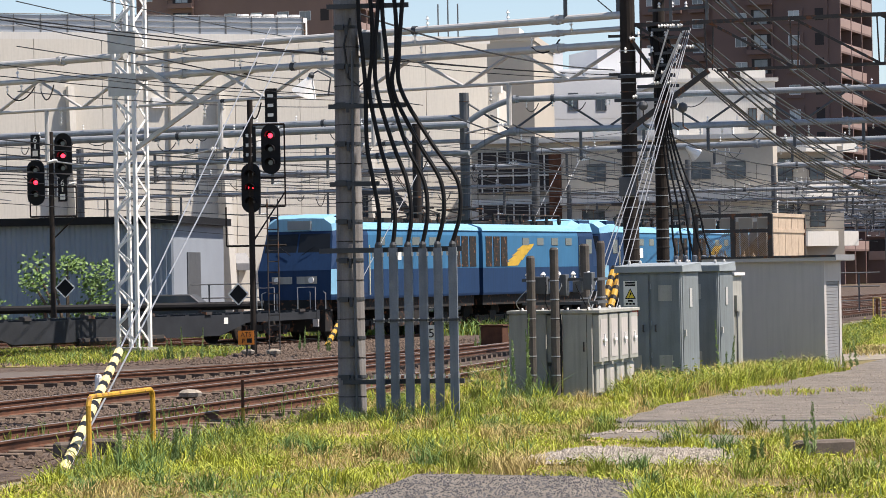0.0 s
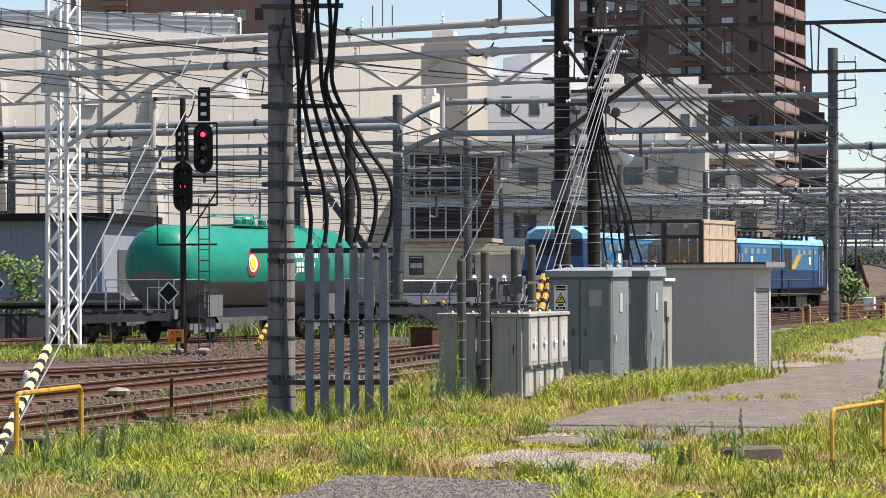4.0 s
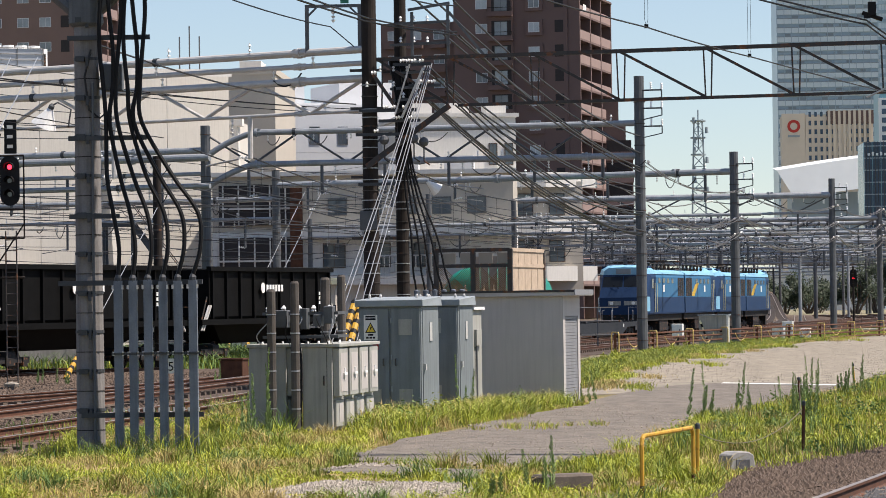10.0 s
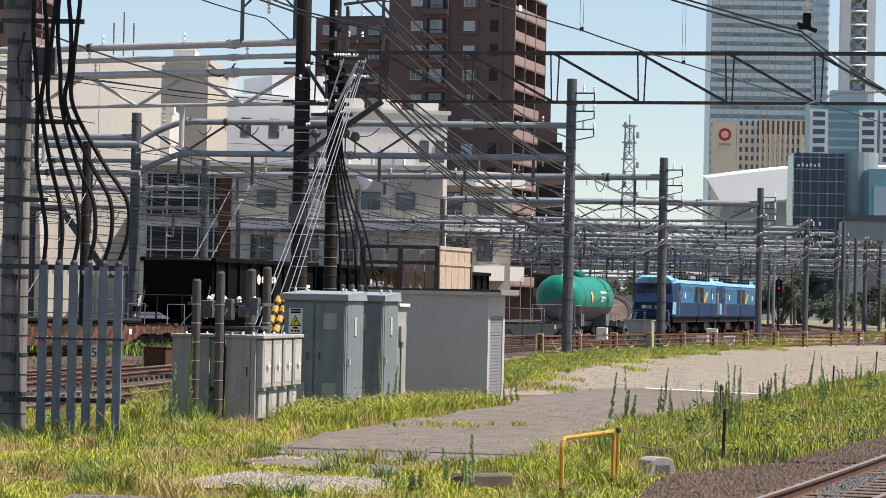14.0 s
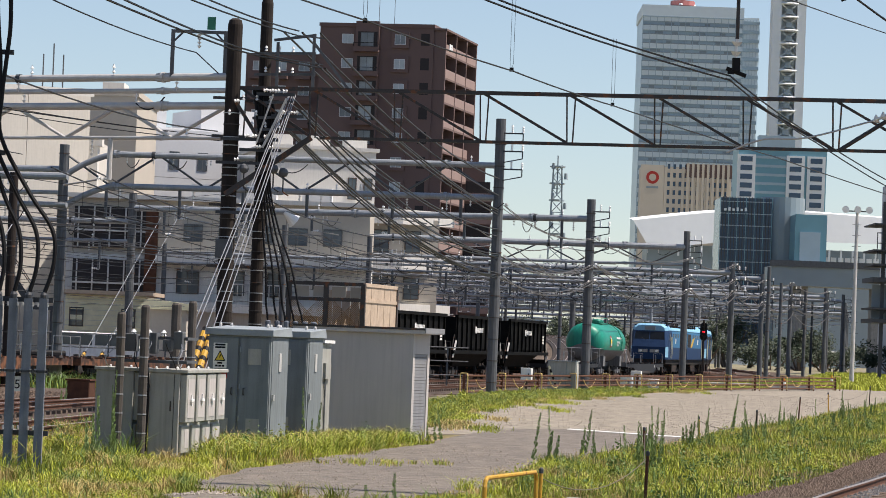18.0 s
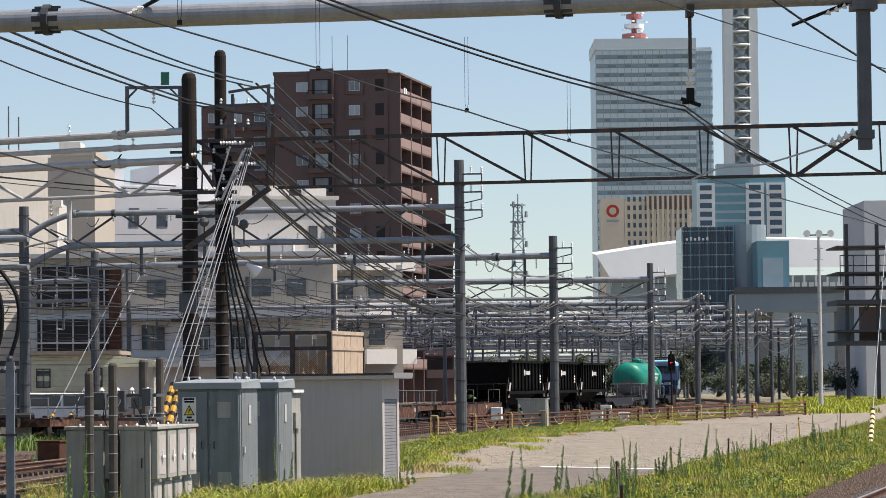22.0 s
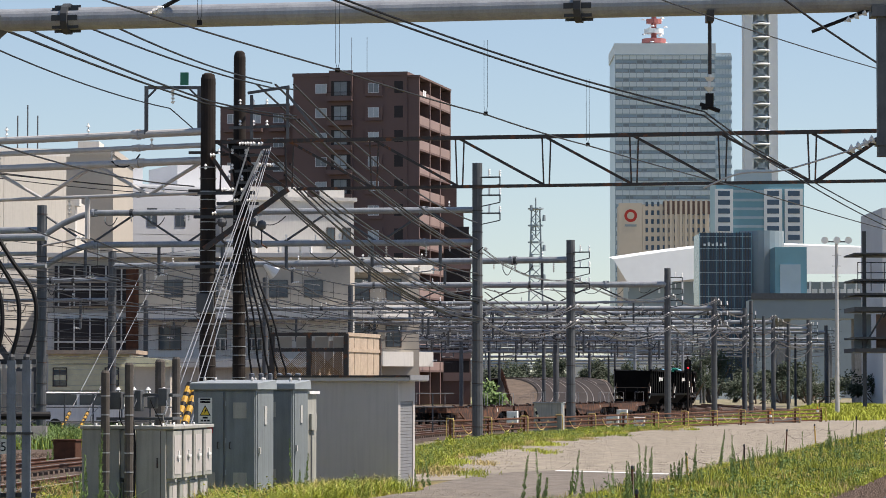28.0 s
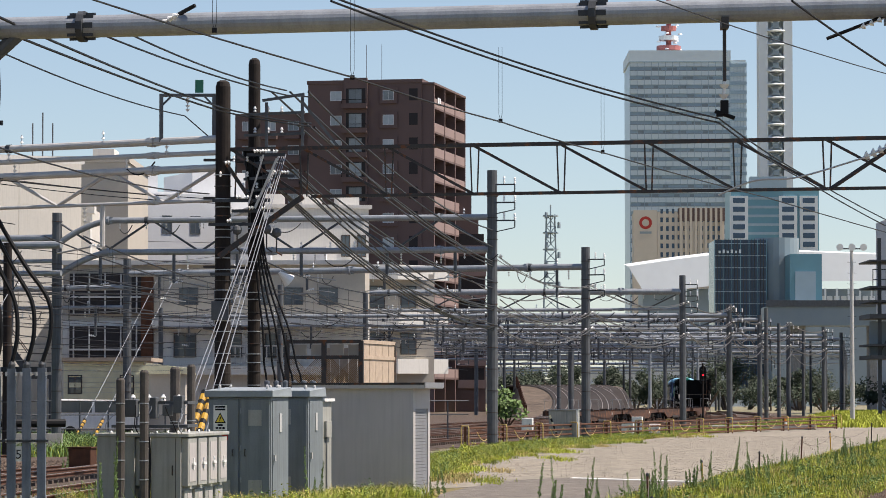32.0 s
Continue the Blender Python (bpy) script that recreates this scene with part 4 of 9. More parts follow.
def catenary_pole():
    t = thing("catenary_pole", "weathered grey concrete pole with steel bands and clamped cables", "pole", pose(-7.7, 49.8, -0.1))
    part("shaft", Build().lathe([(0.215 - 0.006 * k, 1.2 * k) for k in range(9)], 20), "pole", t)
    for k in range(11):
        z = 0.75 + k * 0.58
        r = 0.226 - 0.005 * z
        part("band", Build().lathe([(r, z - 0.022), (r, z + 0.022)], 20), "darksteel", t)
        part("band_clamp", Build().box(-0.13, -r - 0.06, z - 0.05, 0.0, -r + 0.02, z + 0.03).box(0.02, -r - 0.05, z - 0.12, 0.06, -r + 0.02, z + 0.02), "darksteel", t)
    for k in range(22):     # tie wires round the pole
        z = 0.45 + k * 0.29
        r = 0.222 - 0.005 * z
        part("tie_wire", Build().lathe([(r, z - 0.006), (r, z + 0.006)], 16), "darkpole", t)
    part("conduit", Build().tube([(0.1, -0.24, 0.0), (0.1, -0.23, 3.6), (0.12, -0.21, 5.6)], 0.022, 6), "galv", t)
    bx = part("junction_box", Build().box(0.24, -0.2, 5.48, 0.55, 0.06, 5.88), "galv", t, "grey junction box", 0.015)
    part("box_door", Build().box(0.27, -0.215, 5.51, 0.52, -0.2, 5.85), "galv", bx)
    part("cable_loop", Build().tube([(0.4, -0.1, 5.48), (0.36, -0.15, 5.2), (0.22, -0.2, 5.08), (0.06, -0.22, 5.2), (0.0, -0.22, 5.7), (0.1, -0.22, 6.1)], 0.016, 6), "wire", t)
    for s in (-1, 1):       # braces up to the cross pipe
        part("brace", Build().tube([(s * 0.05, 0, 6.6), (s * 0.2, 0, 6.72), (s * 1.25, -s * 0.25, 7.62)], 0.105, 10), "galv", t, "slanting steel brace")
    part("collar", Build().lathe([(0.215, 6.45), (0.26, 6.5), (0.26, 6.85), (0.215, 6.9)], 16), "galv", t)
    for z, x1 in ((6.27, 0.98), (4.78, 0.92), (3.62, 0.5)):
        part("cable_arm", Build().bar((-0.25, -0.22, z), (x1, -0.22, z), 0.06, 0.07), "darksteel", t)
    part("rack_arm", Build().bar((-0.42, -0.24, 2.63), (1.72, -0.24, 2.63), 0.07, 0.075), "darksteel", t)
    part("rack_arm", Build().bar((-0.1, -0.24, 0.67), (1.72, -0.24, 0.67), 0.07, 0.07), "darksteel", t)
    return t


def riser_rack():
    """Six steel channel covers over the cables that go into the ground."""
    t = thing("cable_riser_rack", "row of six blue-grey steel channel covers over cable risers", "cable rack", pose(-7.22, 49.45, -0.1))
    for k in range(6):
        x = k * 0.222
        b = Build()
        b.extrude([(x - 0.062, -0.05), (x + 0.062, -0.05), (x + 0.062, 0.05), (x + 0.05, 0.05), (x + 0.05, -0.038), (x - 0.05, -0.038), (x - 0.05, 0.05), (x - 0.062, 0.05)], "z", 0, 2.66 + random.uniform(-0.02, 0.02))
        c = part("channel_cover", b, "channel", t)
        part("cap", Build().lathe([(0.05, 2.64), (0.055, 2.70), (0.03, 2.75)], 8, (x, 0, 0)), "darksteel", c)
        for z in (1.58, 0.75, 2.56):
            for sx in (-0.085, 0.06):
                part("bolt", Build().box(x + sx, -0.075, z - 0.03, x + sx + 0.025, -0.045, z + 0.03), "galv_bright", c)
    part("clamp_bar", Build().bar((-0.1, -0.06, 1.58), (1.22, -0.06, 1.58), 0.03, 0.035), "darksteel", t)
    part("number_sign", Build().box(0.73, -0.02, 1.28, 0.824, -0.01, 1.5), "stickerw", t, "small white sign")
    tx = bpy.data.curves.new("figure", "FONT")
    tx.body, tx.size, tx.extrude = "5", 0.19, 0.002
    o = new("figure_curve", tx)
    me = bpy.data.meshes.new_from_object(o)
    bpy.data.objects.remove(o)
    me.materials.append(M["black"])
    f = new("figure", me)
    f.parent, f.matrix_local = t, pose(0.727, -0.023, 1.32, 90)
    return t


def riser_cables():
    """Black cables that come down the pole and fan out over the rack."""
    for k in range(6):
        x = -7.22 + k * 0.222
        px = -7.42 + 0.12 * k
        pts = [(px + 0.1, 49.55, 9.0)] + [(px + 0.045 * math.sin(k * 2.1 + j * 1.3), 49.5, 8.2 - j * 0.55) for j in range(7)]
        pts += [(px + (x - px) * 0.25 + 0.05 * k, 49.5, 4.1), (px + (x - px) * 0.7 + 0.06 * k, 49.48, 3.55), (x + 0.02 + 0.02 * k, 49.46, 3.05), (x, 49.45, 2.62)]
        pl = smooth3(pts)
        b = Build()
        b.tube(pl, 0.033, 7)
        b.tube([p + Vector((0.02 * math.sin(i * 0.6), -0.02, 0)) for i, p in enumerate(pl[: len(pl) * 2 // 3])], 0.012, 5)
        tagged(part("power_cable", b, "cable"), "thick black power cable running down the pole", "cable", "cables on the concrete pole")


def smooth3(pts, k=5):
    pts = [Vector(q) for q in pts]
    out = []
    for i in range(len(pts) - 1):
        a, b = pts[i], pts[i + 1]
        ta = (b - pts[max(i - 1, 0)]) / 2
        tb = (pts[min(i + 2, len(pts) - 1)] - a) / 2
        for j in range(k):
            t = j / k
            h1, h2, h3, h4 = 2 * t**3 - 3 * t**2 + 1, t**3 - 2 * t**2 + t, -2 * t**3 + 3 * t**2, t**3 - t**2
            out.append(a * h1 + ta * h2 + b * h3 + tb * h4)
    return out + [pts[-1]]


def meter_boxes():
    """Two pale grey meter enclosures set back from one another; each bay has a proud upper door and a lower flap on its side."""
    for (x, y, w, n, name) in ((-4.68, 57.0, 0.52, 4, "four"), (-5.52, 57.6, 0.66, 1, "one")):
        t = thing("meter_cabinet", "pale grey sheet-steel meter cabinet with %s door bays" % name, "meter cabinet", heading(x, y, -0.06, 7.3))
        for k in range(n):
            y0 = k * 0.88
            off = 0.0
            part("body", Build().box(-w + off, y0, 0.08, off, y0 + 0.86, 1.5), "meter", t, bevel=0.012)
            part("lid", Build().box(-w - 0.03 + off, y0 - 0.03, 1.5, 0.14 + off, y0 + 0.85, 1.56), "meter", t, bevel=0.008)
            part("plinth", Build().box(-w + 0.06 + off, y0 + 0.05, -0.04, off - 0.06, y0 + 0.8, 0.08), "concrete", t)
            d = part("upper_door", Build().box(off, y0 + 0.03, 0.66, off + 0.12, y0 + 0.74, 1.48), "meter", t, bevel=0.012)
            part("door_frame", Build().box(off + 0.12, y0 + 0.12, 0.74, off + 0.126, y0 + 0.66, 1.4), "shed", d, "pale door panel")
            part("door_handle", Build().box(off + 0.126, y0 + 0.28, 1.02, off + 0.16, y0 + 0.5, 1.06).box(off + 0.126, y0 + 0.36, 0.94, off + 0.15, y0 + 0.41, 1.14), "white", d, "white T-shaped handle")
            d = part("lower_flap", Build().box(off, y0 + 0.06, 0.14, off + 0.05, y0 + 0.7, 0.6), "meter", t, bevel=0.01)
            part("flap_plate", Build().box(off + 0.05, y0 + 0.3, 0.22, off + 0.056, y0 + 0.6, 0.54), "shed", d, "pale flap plate")
            for j in range(3):
                part("lid_stud", Build().lathe([(0.02, 1.56), (0.02, 1.585), (0.01, 1.6)], 8, (off - 0.1 - j * 0.18, y0 + 0.2, 0)), "porcelain", t)
        part("pull_handle", Build().box(-w + 0.36, -0.02, 0.85, -w + 0.385, 0.0, 1.02), "steel", t)
        part("edge_seam", Build().box(-w + 0.42, -0.006, 0.1, -w + 0.43, 0.0, 1.48), "steel", t)


def meter_posts():
    posts = ((-5.71, 57.0, 2.42, 0.075), (-5.28, 56.7, 2.55, 0.075), (-4.92, 58.6, 2.62, 0.085), (-4.78, 60.4, 2.68, 0.075))
    for x, y, h, r in posts:
        t = thing("timber_post", "short round weathered concrete post with wire bindings", "post", pose(x, y, -0.1), "posts of the meter stand")
        part("shaft", Build().lathe([(r, 0), (r, h + 0.08), (r * 0.7, h + 0.12)], 10), "postwood", t)
        for k in range(6):
            part("binding", Build().lathe([(r + 0.006, 0.5 + k * 0.32), (r + 0.006, 0.52 + k * 0.32)], 10), "wire_light", t)
    t = thing("meter_stand", "steel stand with small boxes, insulators and tangled wires", "wiring stand", heading(-5.3, 57.2, 0, ALONG))
    for z in (1.62, 2.02):
        part("rail", Build().bar((-0.6, 0, z), (0.75, 0, z), 0.05, 0.05), "galv", t)
        part("rail", Build().bar((0.1, 0, z), (0.4, 1.7, z), 0.05, 0.05), "galv", t)
    for k, (x, z, w, h) in enumerate(((-0.35, 1.78, 0.22, 0.3), (0.1, 1.75, 0.12, 0.36), (0.33, 1.8, 0.14, 0.2), (0.52, 1.84, 0.16, 0.3))):
        part("small_box", Build().box(x, -0.12, z, x + w, 0.06, z + h), "galv", t, bevel=0.01)
    for k in range(5):
        x = -0.5 + k * 0.27
        part("insulator", Build().lathe([(0.02, 2.04), (0.05, 2.06), (0.03, 2.09), (0.05, 2.11), (0.015, 2.16)], 8, (x, 0.02 * (k % 3), 0)), "porcelain", t)
        x2 = x + random.uniform(-0.3, 0.3)
        part("loose_wire", Build().tube(smooth3([(x, 0, 2.12), (x + 0.1, -0.14, 1.95 - 0.02 * k), (x2, -0.16, 1.66), (x2 + 0.05, -0.1, 1.5)], 4), 0.009, 5), "cable" if k % 2 else "wire_light", t)
    part("drop_cable", Build().tube(smooth3([(0.05, -0.1, 1.7), (0.12, -0.14, 1.2), (0.1, -0.14, 0.1)], 4), 0.022, 6), "cable", t)


def switch_cabinet(x, y, w, d, h, label, sticker):
    t = thing("switch_cabinet", label, "electrical cabinet", heading(x, y, 0, 13.0), "grey switch cabinets")
    part("plinth", Build().box(-w - 0.03, -0.03, -0.06, 0.03, d + 0.03, 0.12), "concrete", t)
    part("body", Build().box(-w, 0, 0.12, 0, d, h - 0.16), "cab", t, bevel=0.008)
    part("roof", Build().add([(-w - 0.06, -0.08, h - 0.16), (0.06, -0.08, h - 0.16), (0.06, d + 0.06, h - 0.16), (-w - 0.06, d + 0.06, h - 0.16), (-w - 0.06, -0.08, h - 0.03), (0.06, -0.08, h - 0.03), (0.04, d + 0.04, h + 0.03), (-w - 0.04, d + 0.04, h + 0.03)],
                                [(3, 2, 1, 0), (4, 5, 6, 7), (0, 1, 5, 4), (1, 2, 6, 5), (2, 3, 7, 6), (3, 0, 4, 7)]), "cablid", t, "paler overhanging roof", 0.01)
    n = 2 if w > 1 else 1
    for k in range(n):
        x0, x1 = -w + 0.02 + k * (w / n), -w + (k + 1) * (w / n) - 0.02
        dr = part("door", Build().box(x0, -0.025, 0.2, x1, 0.0, h - 0.2), "cab", t, bevel=0.006)
        xm = (x0 + x1) / 2
        for z in (0.4, 1.72) if k == n - 1 else (0.4,):
            v = part("vent", Build().box(xm - 0.13, -0.034, z - 0.15, xm + 0.13, -0.025, z + 0.15), "meter", dr, "pale louvred vent")
        hx = x1 - 0.1 if k == 0 and n == 2 else x0 + 0.1
        part("door_handle", Build().tube([(hx, -0.03, 1.0), (hx, -0.08, 1.0), (hx, -0.08, 1.12), (hx, -0.03, 1.12)], 0.012, 6), "steel", dr)
        for z in (0.5, 1.1, 1.8):
            part("hinge", Build().tube([(x0 + 0.01, -0.035, z), (x0 + 0.01, -0.035, z + 0.1)], 0.014, 6), "cablid", dr)
    part("side_lock", Build().box(0.0, d * 0.42, 1.45, 0.03, d * 0.55, 1.8), "galv_bright", t)
    part("side_lock", Build().box(0.0, d * 0.1, 0.9, 0.05, d * 0.16, 1.02), "galv_bright", t)
    part("side_panel", Build().box(0.0, 0.08, 0.2, 0.012, d - 0.08, h - 0.22), "cab", t)
    for k in range(4):
        part("lifting_eye", Build().lathe([(0.03, 0), (0.03, 0.05), (0.015, 0.08)], 8, (-w * (0.12 + 0.76 * (k % 2)), d * (0.2 + 0.6 * (k // 2)), h)), "galv_bright", t)
    if sticker:
        sx, sz = -w + 0.24, 1.48
        s = part("warning_label", Build().box(sx - 0.135, -0.031, sz, sx + 0.135, -0.0255, sz + 0.48), "stickerw", t, "white warning label")
        part("warning_triangle", Build().extrude([(sx - 0.11, sz + 0.14), (sx + 0.11, sz + 0.14), (sx, sz + 0.34)], "y", -0.035, -0.031), "black", s)
        part("triangle_field", Build().extrude([(sx - 0.08, sz + 0.158), (sx + 0.08, sz + 0.158), (sx, sz + 0.308)], "y", -0.039, -0.035), "stickery", s)
        part("flash_mark", Build().extrude([(sx - 0.025, sz + 0.165), (sx + 0.012, sz + 0.22), (sx - 0.012, sz + 0.225), (sx + 0.01, sz + 0.27), (sx + 0.03, sz + 0.235), (sx + 0.008, sz + 0.23)], "y", -0.042, -0.039), "black", s)
        for k, (a, bz, ww) in enumerate(((-0.1, 0.43, 0.2), (-0.1, 0.38, 0.2), (-0.09, 0.03, 0.05), (-0.025, 0.03, 0.05), (0.04, 0.03, 0.05), (-0.05, 0.085, 0.1))):
            part("text_bar", Build().box(sx + a, -0.034, sz + bz, sx + a + ww, -0.031, sz + bz + 0.035), "black", s)
        part("red_plate", Build().box(sx - 0.04, -0.033, sz - 0.18, sx + 0.15, -0.0255, sz - 0.02), "red", t)
    return t


def equipment_shed():
    t = thing("equipment_shed", "grey panelled equipment shed with a roller shutter", "shed", heading(-0.92, 69.8, 0, ALONG))
    w, d, h = 2.45, 1.6, 2.28
    part("base_slab", Build().box(-w - 0.05, -0.05, -0.06, 0.06, d + 0.05, 0.06), "concrete", t)
    part("wall_panel", Build().box(-w, 0, 0.06, 0, 0.06, h), "shed", t)
    part("back_wall", Build().box(-w, d - 0.06, 0.06, 0, d, h), "shed", t)
    part("end_wall", Build().box(-w, 0.06, 0.06, -w + 0.06, d - 0.06, h), "shed", t)
    for y0, y1 in ((0.06, 0.2), (d - 0.2, d - 0.06)):
        part("door_jamb", Build().box(-0.06, y0, 0.06, 0.0, y1, h), "shed", t)
    part("lintel", Build().box(-0.06, 0.2, 1.86, 0.0, d - 0.2, h), "shed", t)
    for k in range(26):
        z = 0.08 + k * 0.0685
        part("shutter_slat", Build().box(-0.05, 0.2, z, -0.02, d - 0.2, z + 0.062), "shutter", t)
    part("roof", Build().add([(-w - 0.12, -0.1, h), (0.26, -0.1, h), (0.26, d + 0.1, h), (-w - 0.12, d + 0.1, h), (-w - 0.12, -0.1, h + 0.11), (0.26, -0.1, h + 0.12), (0.26, d + 0.1, h + 0.12), (-w - 0.12, d + 0.1, h + 0.11)],
                                [(3, 2, 1, 0), (4, 5, 6, 7), (0, 1, 5, 4), (1, 2, 6, 5), (2, 3, 7, 6), (3, 0, 4, 7)]), "shed", t, "flat overhanging roof", 0.006)
    part("fascia", Build().box(0.26, -0.11, h + 0.02, 0.28, d + 0.11, h + 0.13), "shutter", t)
    part("drip_edge", Build().box(-w - 0.12, -0.112, h + 0.08, 0.26, -0.1, h + 0.125), "steel", t)


def twin_poles():
    for x, y, h, r in ((-6.15, 88.0, 10.45, 0.205), (-5.37, 88.7, 11.1, 0.165)):
        t = thing("dark_pole", "tall dark brown pole wound with bands and wires", "pole", pose(x, y, -0.1), "pair of dark poles")
        part("shaft", Build().lathe([(r * 1.08, 0), (r, h * 0.5), (r * 0.95, h - 0.12), (r * 0.8, h), (r * 0.4, h + 0.05)], 16), "darkpole", t)
        for k in range(26):
            z = 1.2 + k * 0.27 + random.uniform(-0.05, 0.05)
            part("binding_wire", Build().lathe([(r * 1.06 + 0.01, z), (r * 1.06 + 0.01, z + 0.022)], 12), "wire_light" if k % 3 else "steel", t)
        for z in (4.0, 5.6, 7.4, 8.4):
            part("step_bracket", Build().bar((-r - 0.3, -0.05, z), (r + 0.25, -0.05, z), 0.06, 0.07), "steel", t)
    t = thing("terminal_box", "grey terminal box on the dark pole", "junction box", pose(-6.2, 87.72, 4.1))
    part("case", Build().box(-0.22, -0.1, 0, 0.22, 0.1, 0.5), "galv", t, bevel=0.01)
    part("lid", Build().box(-0.2, -0.115, 0.03, 0.2, -0.1, 0.47), "galv", t)
    for k in range(5):      # black cables that leave the thin pole and hang to the ground behind the cabinets
        x = -5.3 + k * 0.05
        pts = [(x, 88.5, 8.0), (x - 0.02, 88.48, 6.2), (x + 0.05 + 0.05 * k, 88.4, 5.0), (x + 0.18 + 0.12 * k, 88.3, 3.9), (x + 0.22 + 0.16 * k, 88.3, 3.0), (x + 0.30 + 0.18 * k, 88.3, 2.3), (x + 0.34 + 0.18 * k, 88.3, 0.0)]
        tagged(part("power_cable", Build().tube(smooth3(pts), 0.028, 6), "cable"), "black cable hanging beside the dark pole", "cable", "cables on the dark poles")
    for k in range(6):
        t = thing("riser_pipe", "grey riser pipe end behind the cabinets", "pipe", pose(-5.0 + k * 0.24, 88.3, -0.05), "riser pipes")
        part("pipe", Build().lathe([(0.07, 0), (0.07, 2.5), (0.075, 2.5), (0.075, 2.56), (0.03, 2.58)], 10), "channel", t)


def guy(name, a, b, r=0.011, guard=None, colours=("yellow", "black"), label="bright stay wire with a striped guard"):
    """A stay wire from a (ground) to b, with a striped guard tube of the given length at its foot."""
    a, b = Vector(a), Vector(b)
    t = thing(name, label, "stay wire", Matrix.Translation(a))
    d = b - a
    part("stay", Build().tube([(0, 0, 0), d], r, 6), "wire_light", t)
    if guard:
        u = d.normalized()
        n = int(guard / (0.16 if guard < 4 else 0.3))
        for k in range(n):
            a0, a1 = (k + (0.2 if k % 2 else 0)) * guard / n, (k + (1 if k % 2 else 1.2)) * guard / n
            part("guard_band", Build().tube([u * a0, u * a1], 0.062 if guard > 4 else 0.085, 8), colours[k % 2], t)
    return t


def hoop(x, y, deg, w, h, r=0.035, label="bent yellow steel guard hoop", paint="yellow"):
    t = thing("guard_hoop", label, "guard rail", heading(x, y, -0.05, deg), "yellow guard hoops")
    c = 0.1
    pts = [(-w / 2, 0, 0), (-w / 2, 0, h - c), (-w / 2 + c * 0.3, 0, h - c * 0.3), (-w / 2 + c, 0, h), (w / 2 - c, 0, h), (w / 2 - c * 0.3, 0, h - c * 0.3), (w / 2, 0, h - c), (w / 2, 0, 0)]
    part("tube", Build().tube(pts, r, 8), paint, t)
    part("rust_foot", Build().tube([(-w / 2, 0, 0), (-w / 2, 0, 0.12)], r + 0.004, 8).tube([(w / 2, 0, 0), (w / 2, 0, 0.12)], r + 0.004, 8), "rusty", t)
    return t


def signal_head(parent, x, z, n, lit):
    """A long oval black signal head with hooded lamps."""
    h = 0.4 * n + 0.2
    pts = []
    for k in range(13):
        a = math.pi * k / 12
        pts.append((x + 0.27 * math.cos(a), z + h / 2 - 0.27 + 0.27 * math.sin(a)))
    for k in range(13):
        a = math.pi + math.pi * k / 12
        pts.append((x + 0.27 * math.cos(a), z - h / 2 + 0.27 + 0.27 * math.sin(a)))
    hd = part("signal_board", Build().extrude(pts, "y", -0.04, 0.02), "black", parent, "long black signal board")
    for k in range(n):
        zz = z + (n - 1) * 0.19 - k * 0.38
        hood = Build()
        m = 12
        for k2 in range(m + 1):
            a = math.pi * (-0.1 + 1.2 * k2 / m)
            for yy in (-0.04, -0.3):
                hood.v.append((x + 0.13 * math.cos(a), yy, zz + 0.13 * math.sin(a)))
        hood.f = [(2 * i, 2 * i + 1, 2 * i + 3, 2 * i + 2) for i in range(m)]
        part("hood", hood, "black", hd)
        part("lens", Build().lathe([(0.068, -0.06), (0.068, -0.045)], 14, (x, 0, zz), "y"), "redlamp" if k == lit else "glass", hd)


